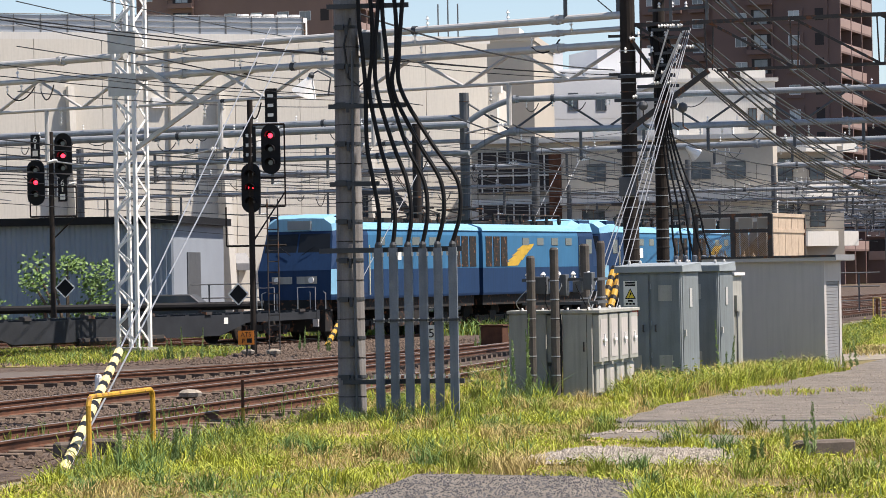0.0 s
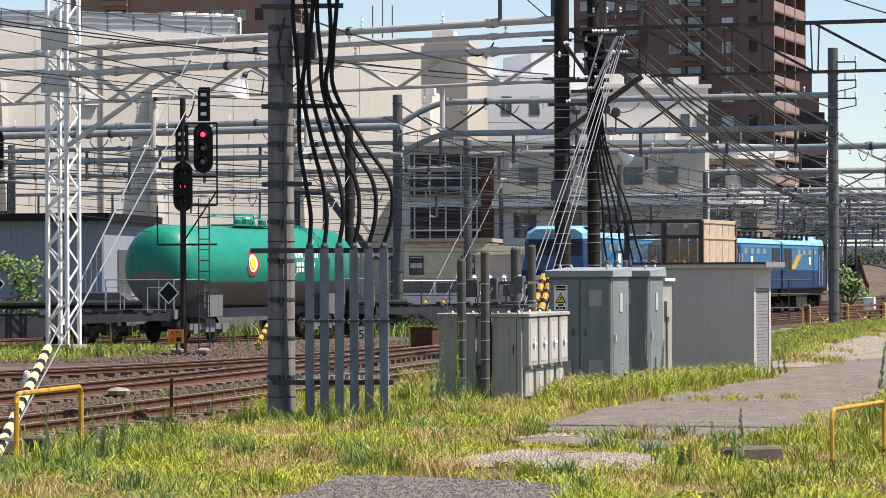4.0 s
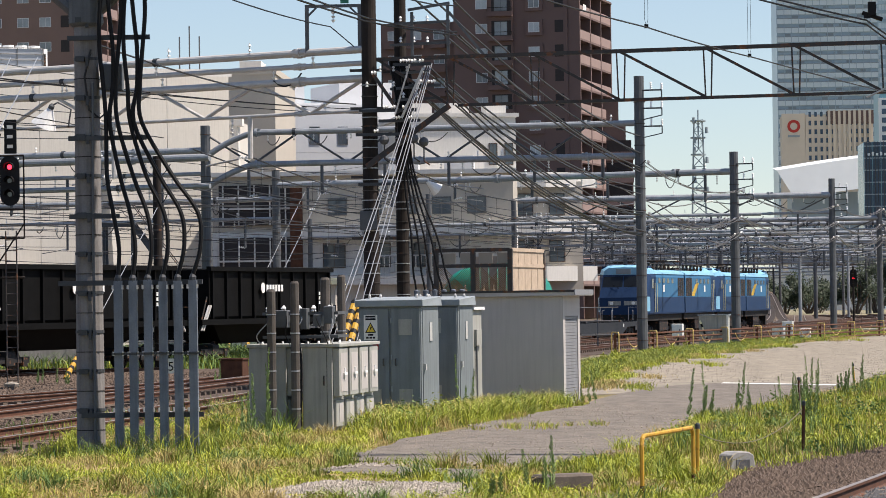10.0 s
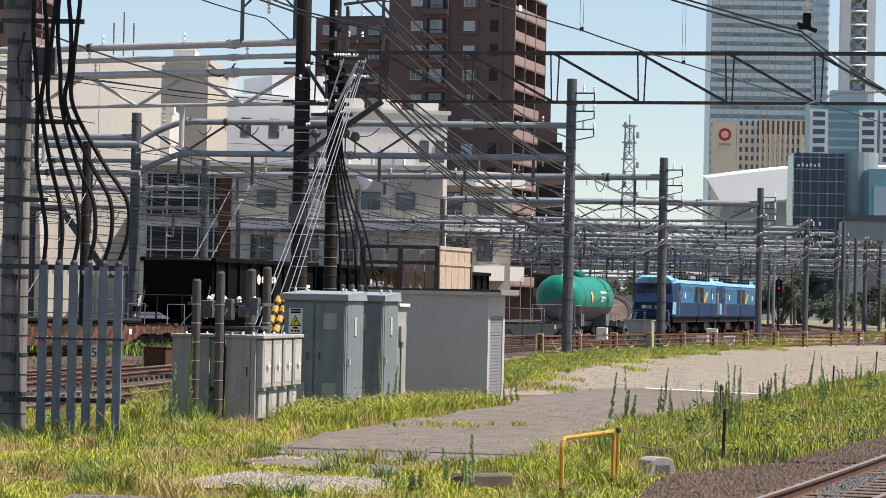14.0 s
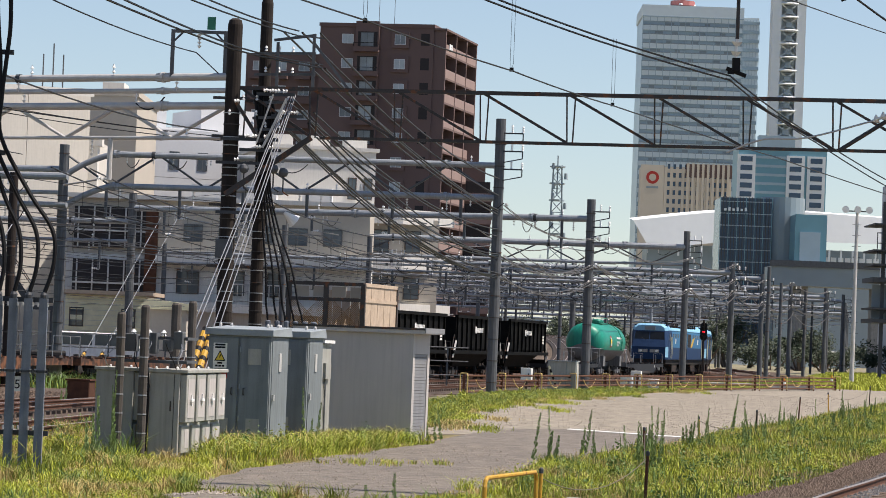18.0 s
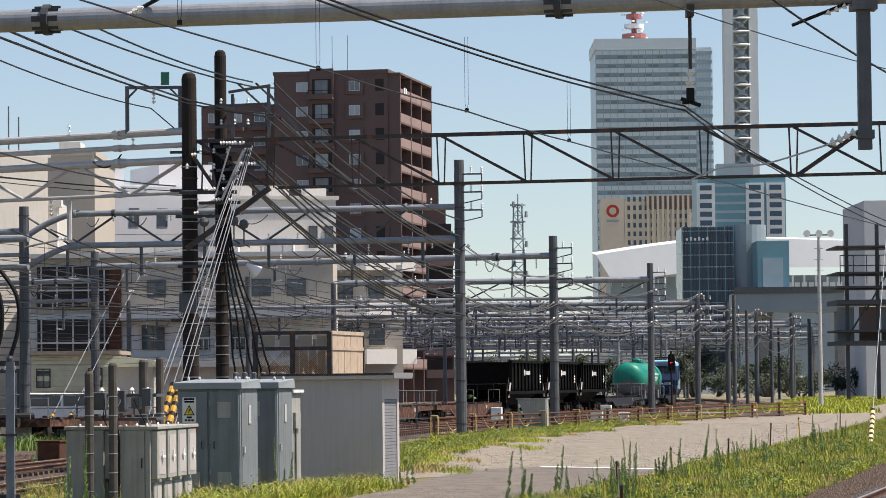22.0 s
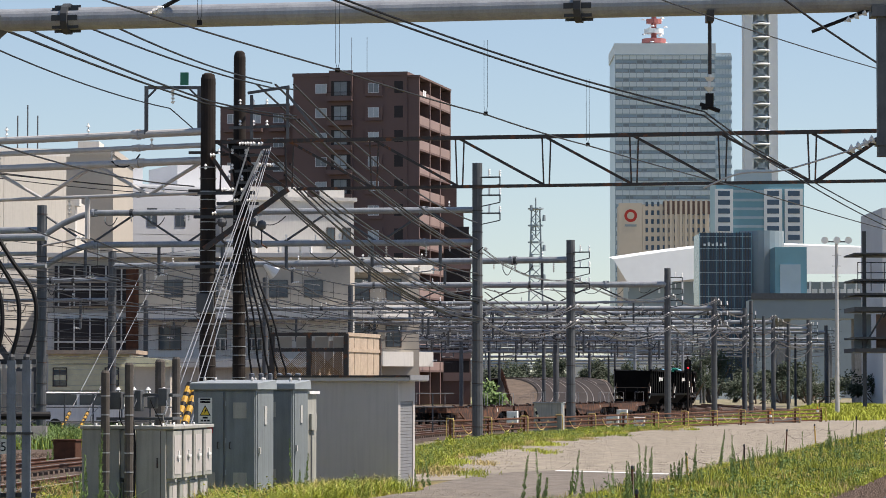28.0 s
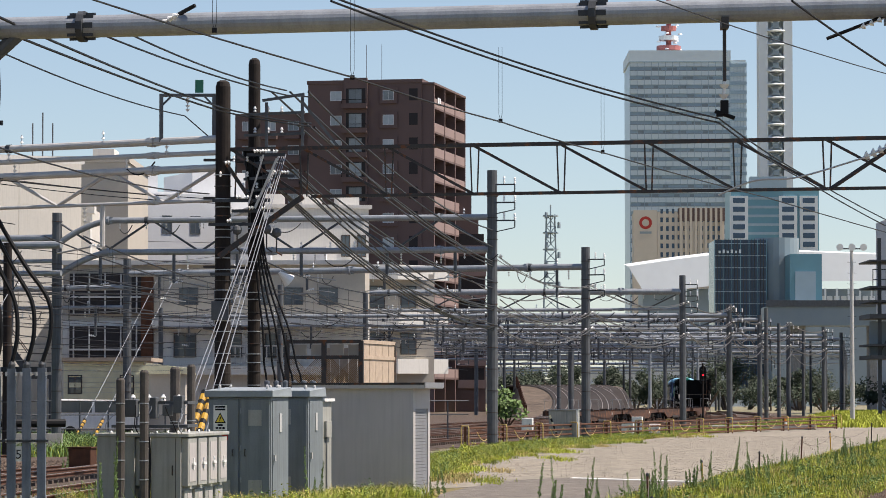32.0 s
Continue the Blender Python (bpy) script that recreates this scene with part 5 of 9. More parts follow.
def signals():
    t = thing("signal_post", "rail signal with two black heads showing red and a ladder", "rail signal", pose(-17.15, 93.0, -0.05))
    part("post", Build().lathe([(0.09, 0), (0.08, 7.2)], 12), "darkpole", t)
    signal_head(t, 0.0, 4.72, 3, 1)
    signal_head(t, 0.58, 5.8, 3, 0)
    for x0, z0, w, h in ((-0.2, 5.45, 0.36, 1.0), (0.44, 6.55, 0.34, 0.95)):
        b = part("number_board", Build().box(x0, -0.06, z0, x0 + w, 0.0, z0 + h), "black", t, "black lettered board")
        for k in range(3):
            part("text_bar", Build().box(x0 + 0.08, -0.066, z0 + 0.16 + k * 0.27, x0 + w - 0.1, -0.06, z0 + 0.25 + k * 0.27), "stickerw", b)
    for z in (3.1, 4.2, 5.0, 6.5):
        part("platform_bar", Build().tube([(-0.75 if z < 3.5 else 0, 0.1, z), (0.95, 0.1, z)], 0.03, 6), "darkpole", t)
    for x in (0.95, -0.75):
        part("platform_upright", Build().tube([(x, 0.1, 3.1 if x < 0 else 4.2), (x, 0.1, 4.2 if x < 0 else 6.5)], 0.025, 6), "darkpole", t)
    part("platform_brace", Build().tube([(0, 0.1, 3.2), (0.95, 0.1, 4.6)], 0.025, 6), "darkpole", t)
    la = Build()
    for x in (0.45, 0.75):
        la.tube([(x, -0.05, 0), (x, -0.05, 4.4)], 0.022, 6)
    for k in range(14):
        la.tube([(0.45, -0.05, 0.25 + k * 0.3), (0.75, -0.05, 0.25 + k * 0.3)], 0.015, 5)
    part("ladder", la, "steel", t)
    b = part("diamond_board", Build().extrude([(-0.68, 1.75), (-0.4, 2.05), (-0.12, 1.75), (-0.4, 1.45)], "y", -0.1, -0.07), "black", t, "black diamond board with a pale edge")
    for q, r in (((-0.68, 1.75), (-0.4, 2.05)), ((-0.4, 2.05), (-0.12, 1.75)), ((-0.12, 1.75), (-0.4, 1.45)), ((-0.4, 1.45), (-0.68, 1.75))):
        part("diamond_edge", Build().bar((q[0], -0.105, q[1]), (r[0], -0.105, r[1]), 0.02, 0.035), "white", b)
    s = thing("trackside_sign", "small orange lettered sign on a pole", "sign", pose(-16.9, 90.6, -0.05))
    part("pole", Build().lathe([(0.03, 0), (0.03, 0.5)], 8), "steel", s)
    pl = part("plate", Build().box(-0.24, -0.03, 0.38, 0.2, 0.0, 0.76), "orange", s, "orange plate")
    for body, z in (("ATS", 0.60), ("P", 0.42)):
        tx = bpy.data.curves.new("sign_text", "FONT")
        tx.body, tx.size, tx.extrude, tx.align_x = body, 0.17, 0.002, "CENTER"
        o = new("text_curve", tx)
        me = bpy.data.meshes.new_from_object(o)
        bpy.data.objects.remove(o)
        me.materials.append(M["black"])
        f = new("sign_lettering", me)
        f.parent, f.matrix_local = pl, pose(-0.02 if body == "ATS" else -0.1, -0.034, z, 90)
    part("text_bar", Build().box(0.0, -0.034, 0.43, 0.14, -0.03, 0.55), "black", pl)
    # the second signal, further left beside the lattice mast
    t = thing("signal_post", "rail signal with two black heads showing red beside the lattice mast", "rail signal", pose(-24.85, 101.0, -0.05))
    part("post", Build().lathe([(0.09, 0), (0.08, 6.8)], 12), "darkpole", t)
    signal_head(t, -0.48, 5.25, 3, 1)
    signal_head(t, 0.39, 6.05, 3, 1)
    for x0, z0 in ((-0.62, 6.0), (0.22, 4.65)):
        b = part("number_board", Build().box(x0, -0.06, z0, x0 + 0.28, 0.0, z0 + 0.72), "black", t, "black lettered board")
        tx = bpy.data.curves.new("board_text", "FONT")
        tx.body, tx.size, tx.extrude, tx.align_x = "6", 0.27, 0.002, "CENTER"
        o = new("board_curve", tx)
        me = bpy.data.meshes.new_from_object(o)
        bpy.data.objects.remove(o)
        me.materials.append(M["stickerw"])
        f = new("board_figure", me)
        f.parent, f.matrix_local = b, pose(x0 + 0.14, -0.064, z0 + 0.48, 90)
        part("text_bar", Build().box(x0 + 0.12, -0.066, z0 + 0.29, x0 + 0.16, -0.06, z0 + 0.43), "stickerw", b)
        part("text_bar", Build().box(x0 + 0.06, -0.066, z0 + 0.06, x0 + 0.22, -0.06, z0 + 0.23), "stickerw", b)
    for z in (4.2, 5.1):
        part("platform_bar", Build().tube([(-0.7, 0.1, z), (0.75, 0.1, z)], 0.03, 6), "darkpole", t)
    for x in (-0.7, 0.75):
        part("platform_upright", Build().tube([(x, 0.1, 4.2), (x, 0.1, 5.1)], 0.025, 6), "darkpole", t)
    part("platform_brace", Build().tube([(0, 0.1, 3.5), (0.75, 0.1, 4.2)], 0.025, 6), "darkpole", t)
    b = part("diamond_board", Build().extrude([(0.1, 2.0), (0.4, 2.3), (0.7, 2.0), (0.4, 1.7)], "y", -0.1, -0.07), "black", t, "black diamond board with a pale edge")
    for q, r in (((0.1, 2.0), (0.4, 2.3)), ((0.4, 2.3), (0.7, 2.0)), ((0.7, 2.0), (0.4, 1.7)), ((0.4, 1.7), (0.1, 2.0))):
        part("diamond_edge", Build().bar((q[0], -0.105, q[1]), (r[0], -0.105, r[1]), 0.02, 0.035), "white", b)


def lattice_mast():
    t = thing("lattice_mast", "white painted steel lattice mast", "mast", heading(-21.45, 97.0, -0.05, 20))
    w, h = 0.33, 11.5
    for sx in (-w, w):
        for sy in (-w, w):
            part("corner_angle", Build().box(sx - 0.05, sy - 0.05, 0, sx + 0.05, sy + 0.05, h), "white", t)
    for k in range(20):
        z = 0.35 + k * 0.55
        s = 1 if k % 2 else -1
        part("lacing_bar", Build().bar((-w * s, -w, z), (w * s, -w, z + 0.55), 0.02, 0.07), "white", t)
        part("lacing_bar", Build().bar((w, -w * s, z), (w, w * s, z + 0.55), 0.02, 0.07), "white", t)
        part("lacing_bar", Build().bar((-w, -w * s, z), (-w, w * s, z + 0.55), 0.02, 0.07), "white", t)
    for z in (7.95, 9.2):
        part("gusset_plate", Build().box(-0.5, -w - 0.07, z - 0.35, 0.45, -w - 0.052, z + 0.3), "galv_bright", t)
    part("footing", Build().box(-0.5, -0.5, -0.05, 0.5, 0.5, 0.22), "concrete", t)


def loudspeaker():
    t = thing("horn_loudspeaker", "white conical floodlight hanging under the beam", "floodlight", pose(-15.1, 90.0, 7.1, 12, 25, 0))
    part("shade", Build().lathe([(0.06, 0.55), (0.1, 0.46), (0.36, 0.0), (0.35, 0.0), (0.09, 0.44)], 18), "white", t, "white conical shade")
    part("cap", Build().lathe([(0.08, 0.45), (0.08, 0.6), (0.03, 0.66)], 12), "galv", t)
    part("bracket", Build().tube([(0, 0, 0.6), (0.12, 0, 0.75), (0.5, 0.1, 0.7), (0.6, 0.2, 0.2)], 0.025, 6), "galv", t)


def mesh_hut():
    """Open timber-and-mesh enclosure standing beyond the shed."""
    t = thing("mesh_enclosure", "brown timber enclosure with mesh windows and pale boards", "enclosure", heading(-2.95, 103.0, 0, ALONG))
    w, d, z0, z1 = 2.35, 4.4, 0.0, 3.8
    for x in (-w, -w * 0.5, 0.0):
        part("frame_post", Build().box(x - 0.07, -0.07, z0, x + 0.07, 0.07, z1), "steel", t)
    part("frame_post", Build().box(-0.07, d - 0.07, z0, 0.07, d + 0.07, z1), "steel", t)
    for z in (2.35, 3.3, 3.78):
        part("frame_rail", Build().box(-w, -0.06, z - 0.05, 0, 0.06, z + 0.06), "steel", t)
        part("frame_rail", Build().box(-0.06, 0, z - 0.05, 0.06, d, z + 0.06), "wood", t)
    for i, x0 in enumerate((-w + 0.07, -w * 0.5 + 0.07)):
        x1 = x0 + w * 0.5 - 0.14
        n = 16
        b = Build()
        for k in range(n):
            u = k / n * (x1 - x0)
            b.bar((x0 + u, 0, 2.4), (min(x1, x0 + u + 0.85), 0, 2.4 + min(0.85, x1 - x0 - u)), 0.008, 0.016)
            b.bar((x1 - u, 0, 2.4), (max(x0, x1 - u - 0.85), 0, 2.4 + min(0.85, x1 - x0 - u)), 0.008, 0.016)
        part("wire_mesh", b, "mesh", t, "brown wire mesh")
    for k in range(5):
        part("side_board", Build().box(-0.02, 0.1 + k * 0.86, 0.3, 0.03, 0.1 + k * 0.86 + 0.82, 3.25), "wood", t, "pale side board")
        part("side_board", Build().box(-0.02, 0.1 + k * 0.86, 3.34, 0.03, 0.1 + k * 0.86 + 0.82, 3.72), "wood", t, "pale side board")
    for k in range(8):
        part("back_board", Build().box(-w + k * w / 8, d - 0.02, 0.2, -w + (k + 1) * w / 8 - 0.03, d + 0.02, 3.65), "wood", t, "pale back board")
    part("low_wall", Build().box(-w, -0.04, 0.0, 0, 0.04, 2.25), "mesh", t)
    for k in range(4):
        part("upper_panel", Build().box(-w + 0.1 + k * w / 4, 0.3, 3.38, -w + (k + 1) * w / 4 - 0.04, 0.33, 3.7), "beige", t, "pale upper panel")
    for k in range(7):
        part("stored_item", Build().lathe([(0.08, 2.3), (0.09, 2.5), (0.03, 2.62), (0.03, 2.72)], 8, (-w + 0.3 + k * 0.3, 1.2, 0)), "wood", t)


def trackside_boxes():
    t = thing("relay_cabinet", "pale grey relay cabinet with a striped guard", "electrical cabinet", heading(5.6, 158.0, 0, 10))
    part("body", Build().box(-1.35, 0, 0, 0, 0.8, 1.42), "meter", t, bevel=0.01)
    part("roof", Build().box(-1.4, -0.05, 1.42, 0.05, 0.85, 1.47), "cablid", t)
    part("door_seam", Build().box(-0.5, -0.012, 0.05, -0.47, 0.0, 1.38), "cab", t)
    part("door_handle", Build().box(-0.36, -0.05, 0.65, -0.26, 0, 0.8), "black", t)
    part("edge_post", Build().box(-0.04, -0.06, 0.0, 0.04, 0.02, 1.44), "white", t)
    for k in range(7):
        part("stripe", Build().bar((-1.3 + 0.06 * k, -0.03, 1.2 - 0.16 * k), (-1.24 + 0.06 * k, -0.03, 1.04 - 0.16 * k), 0.02, 0.09), "black" if k % 2 else "cream", t)
    for x, y, z, w, h in ((9.35, 176, 0.25, 0.55, 0.75), (8.75, 174, 0.1, 0.6, 0.6), (10.25, 176, 0.05, 0.55, 0.55), (3.2, 156, 0.45, 0.5, 0.62)):
        t = thing("trackside_box", "small white-grey box on a stem beside the line", "equipment box", heading(x, y, 0, 10), "small trackside boxes")
        part("case", Build().box(-w / 2, 0, z, w / 2, 0.4, z + h), "white", t, bevel=0.015)
        part("stem", Build().box(-0.06, 0.12, 0, 0.06, 0.26, z), "steel", t)
        part("door_lock", Build().box(w * 0.2, -0.02, z + h * 0.4, w * 0.3, 0, z + h * 0.6), "steel", t)
    t = thing("rust_box", "rust-brown steel point-machine box", "equipment box", heading(-10.9, 97.0, 0, 15))
    part("case", Build().box(-0.35, 0, 0, 0.35, 0.5, 0.62), "rusty", t, bevel=0.02)
    part("lid", Build().box(-0.38, -0.03, 0.62, 0.38, 0.53, 0.66), "rusty", t)
    t = thing("white_cabinet_small", "narrow white box beside the switch cabinets", "electrical cabinet", heading(-2.72, 67.7, 0, 13))
    part("body", Build().box(-0.16, 0, 0, 0, 0.7, 2.02), "meter", t, bevel=0.01)
    part("lid", Build().box(-0.2, -0.05, 2.02, 0.06, 0.75, 2.08), "white", t)
    part("side_box", Build().box(0.0, 0.1, 1.3, 0.06, 0.5, 1.62), "meter", t)
    part("conduit", Build().tube([(0.03, 0.2, 0), (0.03, 0.2, 1.3)], 0.02, 6), "galv", t)
    for x in (20.9, 28.7):
        t = thing("traffic_cone", "orange traffic cone with a white band on the gravel", "traffic cone", pose(x, 215 if x < 25 else 258, -0.01), "traffic cones")
        part("cone", Build().lathe([(0.16, 0.05), (0.03, 0.72)], 14), "orange", t)
        part("white_band", Build().lathe([(0.125, 0.28), (0.09, 0.46)], 14), "white", t)
        part("base", Build().box(-0.2, -0.2, 0, 0.2, 0.2, 0.05), "orange", t)
    t = thing("low_kerb", "dark low concrete kerb across the lot", "kerb", heading(15.5, 208, -0.03, 80))
    part("block", Build().box(-0.25, 0, 0, 0.25, 6.8, 0.3), "concrete", t, bevel=0.03)
    # yellow hoops with chains between the lot and the lines
    pos = [(0.3 + 1.62 * k + (0.03 * k * k), 139.0 + 6.2 * k) for k in range(13)]
    for k, (x, y) in enumerate(pos):
        hoop(x, y, 75, 1.15, 0.92, 0.028, "faded yellow guard hoop beside the line", "paleyellow")
        if k < len(pos) - 1:
            x2, y2 = pos[k + 1]
            b = Build()
            pts = [(x + 0.5 + (x2 - x - 1.0) * u, y + (y2 - y) * u, 0.62 - 1.6 * u * (1 - u)) for u in [j / 8 for j in range(9)]]
            b.tube(pts, 0.02, 5)
            tagged(part("chain", b, "paleyellow"), "pale slack rope between two hoops", "rope", "ropes between the hoops")
    fence = thing("cable_trough_fence", "low rust-brown rail fence beside the line", "fence", pose(0, 0, -0.02))
    for z in (0.12, 0.34, 0.56, 0.78):
        b = Build()
        b.tube([(x, y + 0.8, z) for x, y in pos], 0.045, 5)
        part("fence_rail", b, "rusty", fence)
    for x, y in pos:
        part("fence_post", Build().box(x - 0.05, y + 0.75, 0, x + 0.05, y + 0.85, 0.85), "rusty", fence)


def verge_posts():
    pts = [(3.7, 65.6, 0.62), (5.7, 78.4, 0.62), (8.1, 90.6, 0.62), (11.0, 108.1, 0.8), (13.7, 123.8, 0.8), (18.8, 153.3, 0.85), (2.68, 46.9, 0.72), (1.05, 40.6, 0.66)]
    for k, (x, y, h) in enumerate(pts):
        t = thing("verge_post", "thin rusted marker post in the grass", "post", pose(x, y, -0.05, random.uniform(-3, 3), random.uniform(-3, 3)), "marker posts in the verge")
        part("post", Build().lathe([(0.023, 0), (0.023, h), (0.015, h + 0.03)], 8), ("rusty", "yellow", "darkpole")[k % 3], t)
        part("cap", Build().lathe([(0.03, h), (0.03, h + 0.05), (0.015, h + 0.07)], 8), "darksteel", t)
    for a, b in ((7, 6), (6, 0), (0, 1), (1, 2), (2, 3), (3, 4), (4, 5)):
        (x, y, h), (x2, y2, h2) = pts[a], pts[b]
        q = [(x + (x2 - x) * u, y + (y2 - y) * u, h * 0.85 + (h2 - h) * u - 1.1 * u * (1 - u)) for u in [j / 10 for j in range(11)]]
        tagged(part("rope", Build().tube(q, 0.006, 5), "timber"), "pale slack rope between marker posts", "rope", "ropes in the verge")
    hoop(0.68, 39.15, -75.5, 2.55, 0.68, 0.026, "bent yellow guard hoop with chipped paint")
    hoop(-8.84, 39.2, -85.0, 2.5, 0.86, 0.033, "yellow steel guard hoop beside the rails")
    t = thing("cable_tray_block", "pale precast concrete block with a notched side", "concrete block", heading(1.61, 43.0, -0.02, 60))
    part("block", Build().extrude([(-0.2, 0), (0.2, 0), (0.16, 0.2), (0.08, 0.24), (-0.08, 0.24), (-0.16, 0.2)], "x", -0.16, 0.16), "concrete", t, bevel=0.012)
    part("notch_plate", Build().box(0.16, -0.1, 0.0, 0.17, 0.1, 0.14), "darkstone", t)
    for x, y, dg, l in ((-0.55, 38.9, 60, 0.7), (-9.75, 40.6, 60, 0.5), (-9.5, 41.3, 100, 0.4)):
        t = thing("kerb_stone", "weathered grey-brown kerb stone lying in the grass", "kerb stone", heading(x, y, -0.03, dg), "loose kerb stones")
        part("stone", Build().box(-0.14, -l / 2, 0, 0.14, l / 2, 0.2), "timber", t, bevel=0.03)
    t = thing("white_marker", "small white marker peg beside the rails", "marker", pose(-13.6, 58.5, 0))
    part("peg", Build().lathe([(0.07, 0), (0.07, 0.42), (0.05, 0.48), (0.02, 0.5)], 10), "white", t)
    for x, y in ((-12.2, 59.7), (-16.5, 92.5), (-17.3, 93.0)):
        t = thing("sand_bag", "pale cloth bag lying on the ballast", "bag", pose(x, y, 0.0, 0, 0, random.uniform(0, 180)), "bags on the ballast")
        part("bag", Build().lathe([(0.08, 0.0), (0.2, 0.03), (0.22, 0.1), (0.14, 0.15), (0.03, 0.16)], 7), "palestone", t)
    t = thing("rail_stop", "thin rusty stake between the rails", "stake", pose(-9.39, 49.9, 0))
    part("stake", Build().lathe([(0.025, 0), (0.025, 0.62)], 6), "rusty", t)
    part("foot", Build().lathe([(0.03, 0.0), (0.03, 0.2)], 6), "yellow", t)


def far_signal():
    t = thing("signal_post", "slim rail signal showing red far up the yard", "rail signal", pose(18.7, 257, -0.05))
    part("post", Build().lathe([(0.08, 0), (0.07, 4.6)], 10), "darkpole", t)
    signal_head(t, 0.0, 3.7, 3, 1)
    part("ladder", Build().tube([(0.3, 0, 0), (0.3, 0, 3.4)], 0.02, 5).tube([(0.55, 0, 0), (0.55, 0, 3.4)], 0.02, 5), "steel", t)


def black_pipe():
    """A black cable duct on low stands beside a pale kerb wall, behind the goods line."""
    t = thing("cable_duct", "long black cable duct on low steel stands", "pipe", pose(-26, 121, 0))
    part("duct", Build().tube([(-22, -6.5, 1.12), (0, 0, 1.15), (11.5, 3.4, 1.12)], 0.15, 10), "cable", t)
    for k in range(12):
        x = -20 + k * 2.7
        part("stand", Build().box(x - 0.06, x * 0.295 - 0.1, -0.05, x + 0.06, x * 0.295 + 0.1, 1.02), "steel", t)
    w = thing("kerb_wall", "low pale concrete kerb wall behind the goods line", "wall", pose(-26, 120, -0.05))
    part("wall", Build().extrude([(-22, -6.6), (11.5, 3.3), (11.5, 3.6), (-22, -6.3)], "z", 0, 0.8), "concrete", w)


far_signal()
black_pipe()
guy("stay_wire", (15.0, 114.0, 0), (17.6, 128.0, 8.0), 0.014, 2.3, ("guardcream", "black"), "stay wire with a cream and black guard beside the rope")
catenary_pole()
riser_rack()
riser_cables()
meter_boxes()
meter_posts()
switch_cabinet(-3.520, 63.5, 1.23, 1.2, 2.27, "blue-grey two-door switch cabinet with a warning label", True)
switch_cabinet(-2.940, 66.2, 0.95, 1.1, 2.27, "blue-grey switch cabinet standing behind the first", False)
equipment_shed()
twin_poles()
signals()
lattice_mast()
loudspeaker()
mesh_hut()
trackside_boxes()
verge_posts()
guy("stay_wire", (-9.08, 37.2, 0), (-15.62, 88, 8.8), 0.012, 7.0, ("guardcream", "black"))
guy("stay_wire", (-9.05, 37.3, 0), (-14.9, 88, 8.8), 0.012)
guy("stay_wire", (-16.7, 103.0, 0), (-15.0, 112.0, 5.5), 0.012, 1.5, ("yellow", "black"))
for _x, _g in ((-6.35, 2.3), (-6.15, 2.3), (-6.6, 0), (-6.72, 0), (-6.0, 0)):
    guy("stay_wire", (_x * 1.06 + 0.15, 80.5, 0.6), (-4.6 + 0.25 * (_x + 6.4), 88, 8.45), 0.012, _g or None, ("yellow", "black"), "bright stay wire of the dark poles")
for _x, _y in ((-18.0, 158.0), (-17.2, 158.5)):
    guy("stay_wire", (_x, _y, 0), (_x + 2.6, _y + 14, 8.0), 0.016, 2.0, ("yellow", "black"))
# ---- gantries ----
def flange(parent, p, d, r, material="pipe"):
    d = Vector(d).normalized()
    p = Vector(p)
    part("flange", Build().tube([p - d * 0.05, p + d * 0.05], r * 1.4, 12), material, parent)
    b = Build()
    for k in range(8):
        a = 2 * math.pi * k / 8
        o = d.orthogonal().normalized()
        o = (Matrix.Rotation(a, 3, d) @ o) * r * 1.15
        b.bar(p - d * 0.2 + o * 0.85, p + d * 0.2 + o * 0.85, 0.02, r * 0.5)
    part("flange_rib", b, material, parent)


def wire_pts(a, b, sag, n=9):
    a, b = Vector(a), Vector(b)
    return [a + (b - a) * (k / n) - Vector((0, 0, 4 * sag * (k / n) * (1 - k / n))) for k in range(n + 1)]


def insulator(parent, p, q, r=0.06, n=4):
    """A string of white sheds from p to q."""
    p, q = Vector(p), Vector(q)
    b = parent if isinstance(parent, Build) else Build()
    for k in range(n):
        c = p + (q - p) * ((k + 0.5) / n)
        d = (q - p).normalized()
        b.tube([c - d * 0.025, c, c + d * 0.025], r, 8 if b is not parent else 6, r * 0.5)
    b.tube([p, q], r * 0.3, 6 if b is not parent else 4)
    if b is not parent:
        part("insulator", b, "porcelain", parent)


